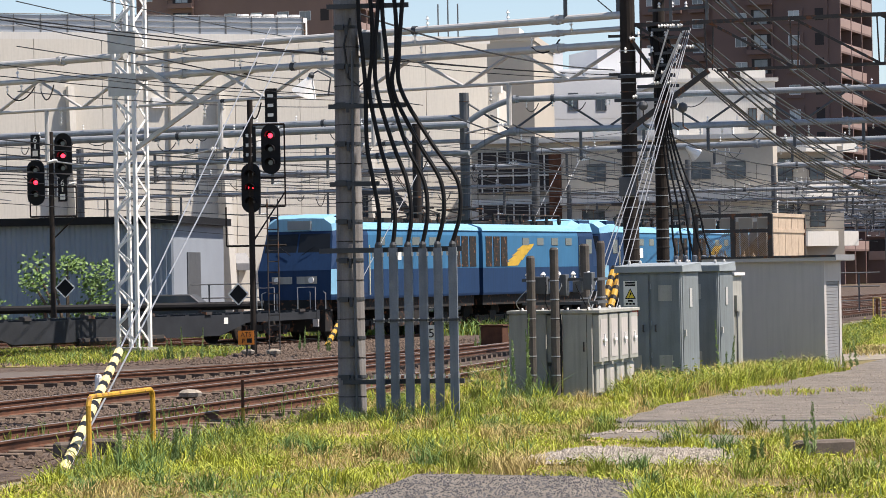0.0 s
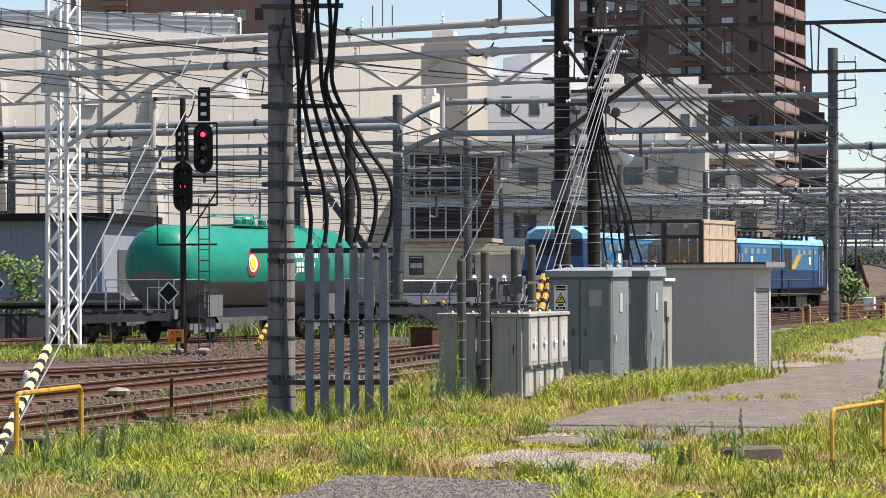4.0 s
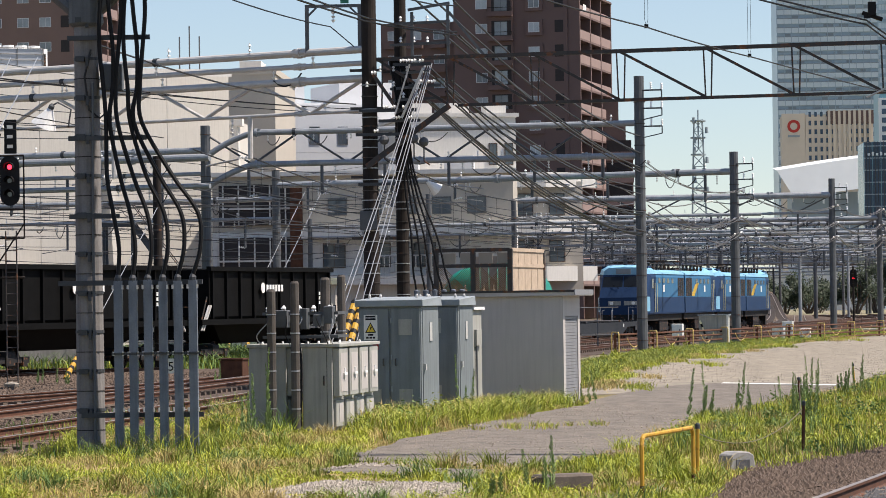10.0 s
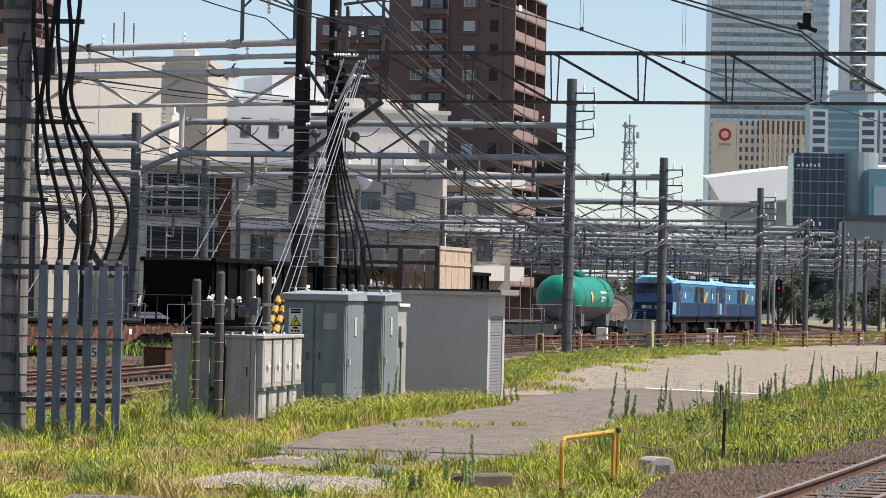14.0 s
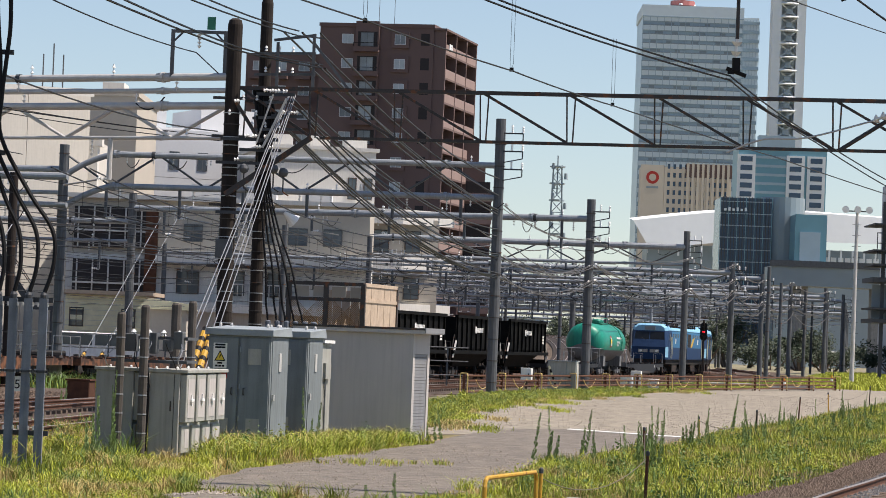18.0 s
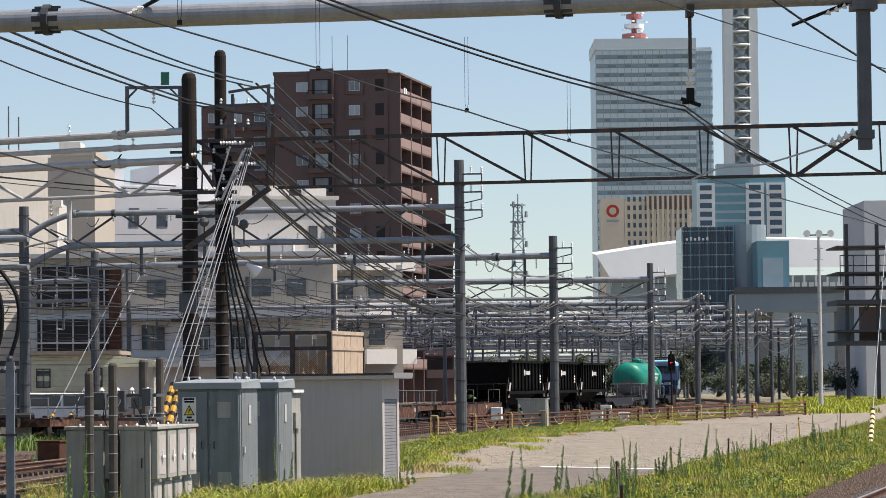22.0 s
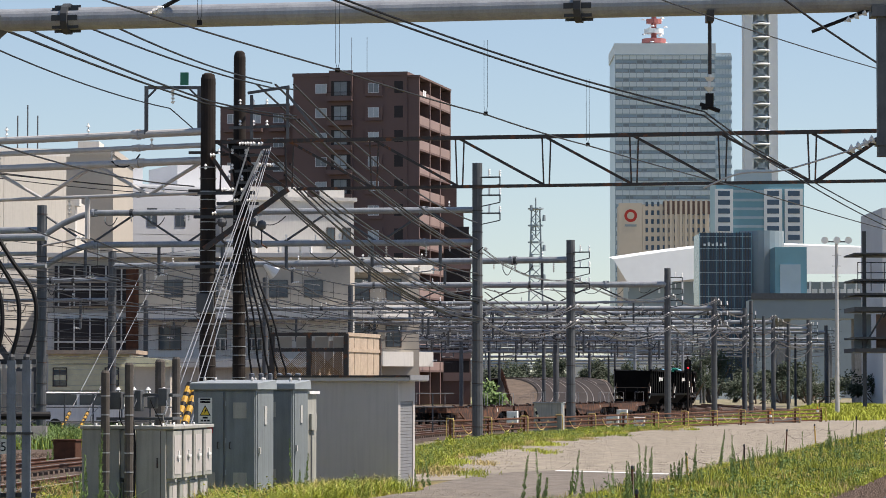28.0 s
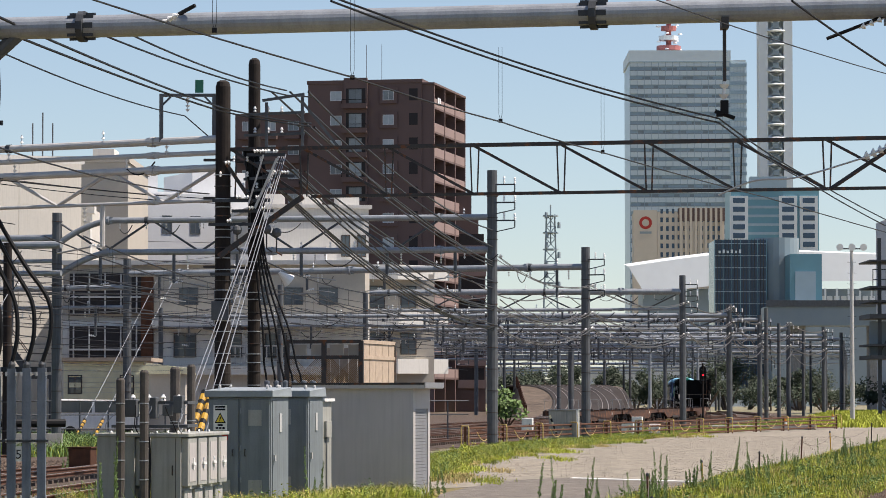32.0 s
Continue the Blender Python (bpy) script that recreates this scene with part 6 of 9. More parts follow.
def gantry(label, L, R, pipes, posts, truss=None, drops=0, material="galv", group="yard gantries", post_r=0.22, arms=True, bend=None):
    """A portal across the lines: posts, one or more pipes, lacing and hanging arms."""
    t = thing("line_gantry", label, "gantry", pose((L[0] + R[0]) / 2, (L[1] + R[1]) / 2, 0), group)
    c = Vector(((L[0] + R[0]) / 2, (L[1] + R[1]) / 2, 0))
    a, b = Vector((*L, 0)) - c, Vector((*R, 0)) - c
    d = (b - a).normalized()
    span = (b - a).length
    for e, h in zip((a, b), posts):
        if h:
            po = part("post", Build().lathe([(post_r, -0.1), (post_r * 0.95, h)], 12, e), material, t)
            if L[1] < 200:
                for k in range(int(h / 0.9)):
                    part("post_band", Build().lathe([(post_r + 0.012, 0.5 + k * 0.9), (post_r + 0.012, 0.54 + k * 0.9)], 12, e), "steel", po)
    for z, r in pipes:
        up = Vector((0, 0, z))
        run = [a + up, b + up]
        if bend:        # the ends sweep down to the posts
            for e, s, k in ((a, 1, 0), (b, -1, 1)):
                if bend[k]:
                    knee = smooth3([e + up - Vector((0, 0, bend[k])), e + up + d * s * 0.9 - Vector((0, 0, bend[k] * 0.45)), e + up + d * s * 2.0 - Vector((0, 0, 0.04)), e + up + d * s * 3.0], 5)
                    run = knee + run[1:] if k == 0 else run[:-1] + knee[::-1]
        part("pipe", Build().tube(run, r, 12), "pipe" if material == "galv" else material, t)
        for u in (0.12, 0.5, 0.88):
            flange(t, a + (b - a) * u + up, d, r, "pipe" if material == "galv" else material)
    if truss:
        z0, z1, n = truss
        for k in range(n):
            u0, u1 = k / n, (k + 1) / n
            s = (z0, z1) if k % 2 else (z1, z0)
            part("lacing", Build().tube([a + (b - a) * u0 + Vector((0, 0, s[0])), a + (b - a) * u1 + Vector((0, 0, s[1]))], 0.05, 6), material, t)
    z, r = pipes[-1]
    rng = random.Random(int(abs(L[1]) * 10))
    far = L[1] >= 180
    white, wires, clamps, bars = Build(), Build(), Build(), Build()
    for k in range(drops):
        u = (k + 0.5 + rng.uniform(-0.15, 0.15)) / drops
        p = a + (b - a) * u
        lo = z - rng.uniform(0.9, 1.6)
        side = d * rng.choice((-1, 1))
        if far:
            bars.tube([p + Vector((0, 0, z)), p + Vector((0, 0, lo))], 0.07, 6)
            bars.tube([p + Vector((0, 0, lo)) + side * 0.4, p + Vector((0, 0, lo - 0.15)) + side * 1.5], 0.025, 4)
            insulator(white, p + Vector((0, 0, lo)), p + Vector((0, 0, lo)) + side * 0.4 + Vector((0, 0, 0.05)))
            insulator(white, p + side * 0.6 + Vector((0, 0, z - r)), p + side * 0.6 + Vector((0, 0, z - r - 0.45)))
            continue
        dp = part("drop_arm", Build().tube([p + Vector((0, 0, z)), p + Vector((0, 0, lo))], 0.07, 8), material, t)
        insulator(dp, p + Vector((0, 0, lo)), p + Vector((0, 0, lo)) + side * 0.4 + Vector((0, 0, 0.05)))
        part("steady_arm", Build().tube([p + Vector((0, 0, lo)) + side * 0.4, p + Vector((0, 0, lo - 0.15)) + side * 1.5], 0.025, 6), "wire_light", dp)
        insulator(dp, p + side * 0.6 + Vector((0, 0, z - r)), p + side * 0.6 + Vector((0, 0, z - r - 0.45)))
    if span > 12 and L[1] < 340:      # pin insulators with jumper loops along the pipes
        for k in range(int(span * (1.7 if far else 0.9))):
            zz, rr = rng.choice(pipes)
            u = rng.uniform(0.05, 0.95)
            p = a + (b - a) * u + Vector((0, -0.1, zz))
            up = rng.choice((-1, -1, 1))
            insulator(white if far else t, p + Vector((0, 0, up * rr)), p + Vector((0, 0, up * (rr + 0.26))), 0.055, 2)
            if up < 0 and k % 2:
                q = p + d * rng.uniform(0.5, 1.5) + Vector((0, rng.uniform(-0.6, 0.6), -rr - 0.1))
                s0 = p + Vector((0, 0, -rr - 0.26))
                loop = wire_pts(s0, q, rng.uniform(0.15, 0.5), 7)
                if far:
                    wires.tube(loop, 0.024, 4, caps=False)
                else:
                    part("jumper_loop", Build().tube(loop, 0.022, 5, caps=False), "wire" if k % 4 == 1 else "feeder", t)
            elif k % 3 == 0:
                ring = [p + Vector((0, 0.1, 0)) - d * 0.07, p + Vector((0, 0.1, 0)) + d * 0.07]
                if far:
                    clamps.tube(ring, rr * 1.25, 8)
                else:
                    part("pipe_clamp", Build().tube(ring, rr * 1.25, 10), "darksteel", t)
    for nm, bb, mm in (("insulator_row", white, "porcelain"), ("loop_wiring", wires, "wire"), ("clamp_row", clamps, "darksteel"), ("drop_gear", bars, material)):
        if bb.v:
            part(nm, bb, mm, t, kind="stuff")
    if arms and posts[1]:
        for k in range(3):      # feeder brackets on the right-hand post
            z = posts[1] - 0.6 - k * 0.75
            p = b + Vector((0, -0.1, z))
            q = p + d * 0.95
            part("feeder_bracket", Build().bar(p, q, 0.06, 0.06).bar(q, q + Vector((0, 0, -0.3)), 0.05, 0.05).bar(p + Vector((0, 0, -0.5)), q + Vector((0, 0, -0.3)), 0.04, 0.04), "darksteel", t)
            insulator(t, p + d * 0.5 + Vector((0, 0, 0.03)), p + d * 0.5 + Vector((0, 0, 0.35)))
            insulator(t, q + Vector((0, 0, 0.03)), q + Vector((0, 0, 0.3)))
    return t


_b = thing("mast_brace", "pale steel brace between the lattice mast and its portal", "brace", pose(-21.3, 96.6, 0))
for _p, _q in (((0.1, 0, 6.0), (2.15, -1.0, 7.2)), ((0.3, -0.1, 8.4), (2.15, -1.0, 7.3)), ((2.15, -1.0, 7.25), (4.0, -1.9, 8.1))):
    part("brace_bar", Build().bar(_p, _q, 0.09, 0.12), "galv_bright", _b)
# the portal from the lattice mast to the dark poles, and its dark truss to the right
gantry("pale steel pipe portal between the lattice mast and the dark poles", (-21.45, 97.0), (-6.25, 88.0), [(8.86, 0.1), (8.5, 0.07), (8.1, 0.1), (7.25, 0.05)], (None, None), (7.25, 8.1, 10), 3, "galv_bright", arms=False)
gantry("pale steel portal on the far side of the lattice mast", (-40, 108.0), (-21.6, 97.1), [(8.75, 0.11), (8.2, 0.08), (7.3, 0.05)], (None, None), (7.3, 8.2, 12), 4, "galv_bright", arms=False)
_t = thing("braced_truss", "dark riveted truss beam above the yard", "truss", pose(-6.0, 88.0, -0.1))
_e = Vector((20.0, -4.3, 0))
for _z, _h in ((8.68, 0.1), (7.42, 0.08)):
    part("chord", Build().bar((0 if _z > 8 else 2.2, 0 if _z > 8 else -0.47, _z), _e + Vector((0, 0, _z + 0.02)), 0.12, _h), "steel", _t)
for _k in range(-1, 9):
    _p, _q = _e * ((2.0 + 2.22 * _k) / 20 if _k >= 0 else 0.005), _e * ((4.17 + 2.22 * _k) / 20)
    for _dx in (-0.07, 0.07):
        part("post_bar", Build().bar(_p + Vector((_dx, 0, 7.42)), _p + Vector((_dx * 1.6, 0, 8.68)), 0.04, 0.05), "steel", _t)
    if _k < 8:
        _r = 1 if _k < 7 else -1
        part("diagonal", Build().bar(_p + Vector((0, 0, 8.66 if _r > 0 else 7.44)), _q + Vector((0, 0, 7.44 if _r > 0 else 8.66)), 0.05, 0.07), "steel", _t)
part("knee_brace", Build().bar((-0.23, -0.3, 5.86), (1.98, -0.6, 7.41), 0.1, 0.14), "steel", _t)
part("knee_brace", Build().bar((-0.09, -0.3, 8.37), (0.65, -0.4, 7.26), 0.07, 0.09), "steel", _t)
for _x, _z in ((1.6, 9.6), (1.6, 9.05), (1.05, 8.3), (0.7, 7.9), (1.3, 7.6)):
    part("side_arm", Build().bar((0.4, 0, _z), (_x + 0.4, -0.2, _z + 0.04), 0.07, 0.07), "galv", _t)
    for _k in range(3):
        insulator(_t, (_x - 0.2 - _k * 0.35, -0.2, _z + 0.05), (_x - 0.2 - _k * 0.35, -0.2, _z + 0.2), 0.045, 2)
part("terminal_frame", Build().bar((1.95, -0.4, 8.7), (1.95, -0.4, 10.1), 0.08, 0.08).bar((1.0, -0.2, 8.7), (1.0, -0.2, 9.9), 0.08, 0.08).bar((0.9, -0.2, 9.95), (2.0, -0.4, 10.1), 0.07, 0.07).bar((1.95, -0.4, 9.9), (2.9, -0.4, 8.7), 0.06, 0.07), "galv", _t)
_s = thing("sign_frame", "grey goalpost frame with a small green sign", "sign frame", pose(-7.85, 88.9, 8.85))
part("upright", Build().box(-0.05, -0.05, 0, 0.05, 0.05, 1.2), "galv", _s)
part("upright", Build().box(1.35, -0.05, 0, 1.45, 0.05, 1.2), "galv", _s)
part("crossbar", Build().box(-0.05, -0.05, 1.2, 1.45, 0.05, 1.28), "galv", _s)
part("corner_brace", Build().bar((0, 0, 0.95), (0.25, 0, 1.2), 0.05, 0.05), "galv", _s)
part("corner_brace", Build().bar((1.4, 0, 0.95), (1.15, 0, 1.2), 0.05, 0.05), "galv", _s)
part("green_plate", Build().box(0.9, -0.07, 1.3, 1.12, -0.05, 1.64), "green_sign", _s, "small green sign plate")
insulator(_s, (0.7, 0, 1.2), (0.7, 0, 0.8), 0.06)

# the thick pipe beam over the near line
_b = thing("cross_pipe_beam", "thick grey steel pipe beam on the concrete pole", "gantry", pose(-7.7, 49.8, 7.57))
_d = Vector((18.0, -3.8, 0.0))
part("pipe", Build().tube([Vector((-3.0, 0.63, 0)), _d], 0.165, 20), "pipe", _b)
for _u in (0.1212, 0.5358):
    flange(_b, _d * _u, _d, 0.165, "darksteel")
_p = _d * 0.77
part("drop_post", Build().extrude([(-0.09, -0.09), (0.09, -0.09), (0.09, 0.09), (-0.09, 0.09)], "z", -2.2, 0.1), "galv", _b).location = _p
_c = part("post_collar", Build().box(-0.18, -0.18, -0.25, 0.18, 0.18, -0.1), "galv", _b)
_c.location = _p
_f = part("post_foot", Build().box(-0.12, -0.12, -2.05, 0.12, 0.12, -1.93), "galv", _b)
_f.location = _p
insulator(_b, _p + Vector((-0.12, 0, -1.95)), _p + Vector((-0.5, 0, -2.12)), 0.075, 4)
part("steady_arm", Build().tube([_p + Vector((-0.09, 0, -1.97)), _p + Vector((-0.97, 0, -2.56))], 0.03, 8), "steel", _b)
part("registration_arm", Build().tube(smooth3([_p + Vector((-2.5, 0.3, -2.62)), _p + Vector((-2.0, 0.25, -2.42)), _p + Vector((-1.4, 0.15, -2.38)), _p + Vector((-0.5, 0, -2.12))], 5), 0.013, 8), "galv_bright", _b)
insulator(_b, _p + Vector((-0.1, 0, -0.12)), _p + Vector((-0.55, 0, -0.3)), 0.05, 4)
part("pull_off_rod", Build().tube([_p + Vector((-0.1, 0, -0.1)), _p + Vector((-1.0, 0, -0.45))], 0.025, 6), "black", _b)
_p = _d * 0.6373
part("hanger_clamp", Build().box(-0.05, -0.17, -0.26, 0.05, 0.17, -0.1), "steel", _b).location = _p
part("hanger_rod", Build().tube([_p + Vector((0, 0, -0.2)), _p + Vector((0, 0, -1.0))], 0.026, 8), "steel", _b)
insulator(_b, _p + Vector((0, 0, -1.0)), _p + Vector((-0.02, 0, -1.28)), 0.075, 2)
part("wire_clamp", Build().box(-0.06, -0.05, -1.46, 0.05, 0.05, -1.27).box(-0.12, -0.03, -1.5, -0.03, 0.03, -1.42).tube([(-0.14, 0, -1.42), (0.14, 0, -1.52)], 0.03, 6), "black", _b).location = _p
_p = _d * 0.185
insulator(_b, _p + Vector((0, -0.1, -0.02)), _p + Vector((0.3, -0.3, 0.12)), 0.05, 4)
part("strut_rod", Build().tube([_p + Vector((0, 0, 0)), _p + Vector((0.55, -0.3, 0.25))], 0.03, 6), "black", _b)

# gear crowded round the heads of the dark poles
_t = thing("pole_head_gear", "tangle of arms, insulators and black cables at the dark poles", "line gear", pose(-6.0, 87.7, 0))
for _z, _x0, _x1 in ((7.22, -0.4, 1.1), (8.42, 0.5, 1.5), (7.86, 0.9, 1.75), (6.95, 0.1, 1.2), (6.6, -0.5, 0.7), (5.3, -0.45, 0.6)):
    part("gear_arm", Build().bar((_x0, 0, _z), (_x1, -0.1, _z), 0.07, 0.08), "darksteel", _t)
for _k in range(9):
    _x = 0.5 + 0.055 * _k
    part("cable_drop", Build().tube(smooth3([(_x - 0.1, 0.3, 8.6), (_x + 0.06 * math.sin(_k * 2.0), 0.25, 8.0), (_x * 0.7 + 0.25, 0.3, 7.2), (_x * 0.4 + 0.4, 0.4, 6.2)], 4), 0.045, 6), "cable", _t)
for _x, _z in ((0.75, 8.5), (0.9, 8.5), (1.05, 8.5), (1.25, 8.5), (1.2, 7.95), (1.4, 7.95), (1.55, 7.95), (0.3, 7.3), (0.5, 7.3), (0.8, 7.3), (0.0, 8.2), (0.62, 7.02), (0.95, 7.02), (0.05, 6.68)):
    insulator(_t, (_x - 0.07, -0.12, _z), (_x + 0.07, -0.12, _z + 0.02), 0.055, 2)
for _x, _z in ((1.02, 6.47), (1.28, 6.38), (0.25, 6.45)):
    part("ball_weight", Build().lathe([(0.02, -0.13), (0.1, -0.09), (0.13, 0.0), (0.1, 0.09), (0.02, 0.13)], 12, (_x, -0.1, _z)), "galv", _t, "round grey ball")
    part("hook_rod", Build().tube([(_x, -0.1, _z - 0.1), (_x, -0.1, _z - 0.5), (_x + 0.15, -0.1, _z - 0.6)], 0.02, 5), "steel", _t)
part("horn", Build().lathe([(0.19, 0.0), (0.12, 0.14), (0.04, 0.36)], 12), "white", _t, "white horn loudspeaker").matrix_local = pose(1.62, -0.1, 5.12, 20, -50, 0)
part("pale_strap", Build().bar((0.72, -0.3, 7.0), (1.3, -0.32, 8.3), 0.05, 0.06), "galv_bright", _t)
part("pale_strap", Build().bar((0.55, -0.3, 7.1), (0.95, -0.32, 8.4), 0.04, 0.05), "galv_bright", _t)

# portals further along the yard
def yard_portal(L, R, pipes, posts, truss, n, bend=None):
    gantry("grey steel portal across the yard lines", L, R, pipes, posts, truss, n, bend=bend)
    if L[1] < 420:
        gantry("grey steel pipe beam towards the hall", (L[0] - 26, L[1] + 9), L, [(pipes[0][0] - 0.7, 0.14), (pipes[0][0] - 1.7, 0.09)], (9.4, None), None, 6, arms=False)


yard_portal((-17.05, 143.0), (1.44, 140.0), [(9.55, 0.13), (8.2, 0.13)], (9.9, 11.5), (8.2, 9.55, 9), 6, (1.0, 0.0))
yard_portal((-16.9, 172.0), (6.2, 163.0), [(8.35, 0.16)], (9.1, 9.3), None, 6)
yard_portal((-18.5, 222.0), (14.6, 218.5), [(8.85, 0.2), (7.7, 0.08)], (9.2, 9.9), (7.7, 8.85, 14), 7)
yard_portal((-10.0, 252.0), (20.0, 248.0), [(8.0, 0.18), (7.2, 0.07)], (8.8, 8.8), (7.2, 8.0, 14), 7)
yard_portal((-6.0, 295.0), (26.0, 290.0), [(8.6, 0.18)], (9.2, 9.0), None, 8)
yard_portal((-3.0, 336.0), (32.5, 331.0), [(8.6, 0.2), (7.6, 0.08)], (9.4, 9.2), (7.6, 8.6, 14), 8)
yard_portal((2.0, 364.0), (39.0, 359.0), [(8.4, 0.2)], (9.2, 9.4), None, 9)
for _k in range(7):      # portals between the near ones
    _y = 268 + 34 * _k
    yard_portal((-9.0 + 1.2 * _k, _y + 3.0), (9.0 + 4.6 * _k, _y), [(8.5 - 0.2 * (_k % 3), 0.17), (7.5, 0.08)], (9.0, 9.0 if _k % 3 == 0 else None), None, 7)
for _k in range(4):      # the rest of the yard, ever further off
    yard_portal((4.0 - 7 * _k, 410.0 + 60 * _k), (46.0 + 7 * _k, 404.0 + 59 * _k), [(8.8, 0.2), (7.6, 0.1)], (9.6, 9.6), (7.6, 8.8, 12), 9)
for _y, _x0, _x1, _z in ((184.0, -16.5, 4.5, 6.5), (196.0, -16.0, 9.0, 7.1), (208.0, -15.0, 11.5, 6.2), (232.0, -13.5, 16.0, 6.9), (240.0, -13.0, 17.5, 6.1), (262.0, -11.0, 21.0, 6.6), (276.0, -9.0, 23.5, 7.2)):
    gantry("low switching beam crowded with insulators and loops", (_x0, _y + 3), (_x1, _y), [(_z, 0.1), (_z - 0.55, 0.06)], (_z + 0.5, None), None, 6, arms=False, post_r=0.14)
for _k in range(12):     # the ever denser beams at the yard's end
    _y = 385.0 + 34 * _k
    gantry("grey steel portal far up the yard", (-8.0 + 0.4 * _k, _y + 4), (26.0 + 3.4 * _k, _y), [(7.6 + 0.35 * (_k % 3), 0.2), (6.3 + 0.3 * (_k % 2), 0.12)], (8.6, None), None, 0, arms=False)
gantry("grey pipe beam in front of the hall", (-46, 152.0), (-16.75, 142.0), [(8.5, 0.16), (7.3, 0.12)], (9.0, None), None, 8, arms=False)
for _x, _y, _h in ((-14.6, 200, 8.4), (-9.6, 182, 8.2), (-5.2, 190, 8.0), (3.0, 262, 8.5), (9.0, 300, 8.5), (-15.8, 118, 7.6), (24.0, 262, 9.0), (28.6, 300, 8.6), (35.4, 345, 9.0), (42.4, 388, 9.6), (13.0, 340, 9.0), (17.0, 390, 9.0), (22.0, 430, 9.5), (30.0, 430, 9.5), (36.0, 470, 9.5), (48.0, 470, 9.6)):
    banded_pole("yard_pole", _x, _y, _h, 0.17, 0.15, "galv" if _y > 180 else "darkpole", "slim steel pole among the yard lines", "slim yard poles", tuple(1 + k for k in range(int(_h) - 1)))


_rng = random.Random(12)
for _k in range(12):     # the thicket of slim posts at the far end of the yard
    _y = 300 + 22 * _k
    _x = _y * _rng.uniform(0.0, 0.118) + _rng.uniform(-1, 1)
    _h = _rng.uniform(6.5, 9.2)
    _t = thing("yard_pole", "slim dark pole far off in the yard", "pole", pose(_x, _y, -0.05), "slim yard poles")
    part("shaft", Build().lathe([(0.16, 0), (0.13, _h)], 8), "darksteel" if _k % 3 else "pipe", _t)
    part("cross_arm", Build().bar((-0.9, 0, _h - 0.6), (0.9, 0, _h - 0.6), 0.1, 0.1), "darksteel", _t)


# ---- overhead lines ----
def strand(a, b, sag, r, material):
    ob = part("overhead_wire", Build().tube(wire_pts(a, b, sag), r, 5, caps=False), material)
    tagged(ob, "dark sagging overhead wire between the gantries", "wire", "overhead wires")


def strands(n, a0, a1, b0, b1, sag, r, material):
    """n wires side by side from the line a0-a1 to the line b0-b1."""
    for k in range(n):
        u = k / (n - 1)
        strand(Vector(a0).lerp(Vector(a1), u), Vector(b0).lerp(Vector(b1), u), sag * (0.8 + 0.4 * ((k * 7) % 5) / 4), r, material)


# twisted feeders to the dark poles
strands(2, (-7.09, 40.0, 7.19), (-6.82, 40.0, 7.29), (-5.7, 80.0, 8.93), (-5.6, 80.0, 8.99), 0.1, 0.022, "cable")
strands(2, (-5.7, 80.0, 8.93), (-5.6, 80.0, 8.99), (-3.84, 88.0, 9.19), (-3.84, 88.0, 9.27), 0.05, 0.022, "cable")
strands(2, (-7.01, 60.0, 8.87), (-6.4, 60.0, 8.87), (-4.38, 86.0, 9.83), (-4.38, 86.0, 9.95), 0.15, 0.02, "cable")
strand((-4.38, 86.0, 9.83), (-3.83, 88.0, 9.96), 0, 0.02, "cable")
strand((-8.23, 60.0, 8.31), (-6.99, 86.0, 9.3), 0.12, 0.016, "cable")
strand((-6.99, 86.0, 9.3), (-6.55, 88.0, 8.94), 0, 0.016, "cable")
# the near contact wire
strand((-4.25, 38.0, 6.67), (-1.36, 44.0, 6.31), 0.02, 0.012, "wire")
strand((-1.36, 44.0, 6.31), (0.66, 50.0, 6.21), 0.02, 0.012, "wire")
strand((0.66, 50.0, 6.21), (2.44, 56.0, 6.18), 0.02, 0.012, "wire")
strand((2.44, 56.0, 6.18), (6.89, 75.0, 6.55), 0.02, 0.012, "wire")
strand((6.89, 75.0, 6.55), (18.48, 120.0, 7.11), 0.05, 0.014, "wire")
# the near messenger pair
strands(2, (-1.36, 36.0, 6.43), (-1.36, 36.0, 6.38), (0.45, 40.0, 6.2), (0.45, 40.0, 6.14), 0.01, 0.013, "cable")
strands(2, (0.45, 40.0, 6.2), (0.45, 40.0, 6.14), (1.86, 43.0, 6.07), (1.86, 43.0, 6.01), 0.01, 0.013, "cable")
strands(2, (1.86, 43.0, 6.07), (1.86, 43.0, 6.01), (3.68, 47.3, 6.04), (3.68, 47.3, 5.98), 0.01, 0.013, "cable")
strands(2, (3.68, 47.3, 6.04), (3.68, 47.3, 5.98), (6.43, 62.0, 6.18), (6.43, 62.0, 6.09), 0.05, 0.013, "cable")
strands(2, (6.43, 62.0, 6.18), (6.43, 62.0, 6.09), (16.17, 105.0, 6.49), (16.17, 105.0, 6.35), 0.2, 0.013, "cable")
strand((2.45, 42.0, 7.11), (8.45, 60.0, 7.67), 0.05, 0.009, "wire")
strand((4.19, 42.0, 7.08), (7.32, 52.0, 6.84), 0.05, 0.016, "cable")
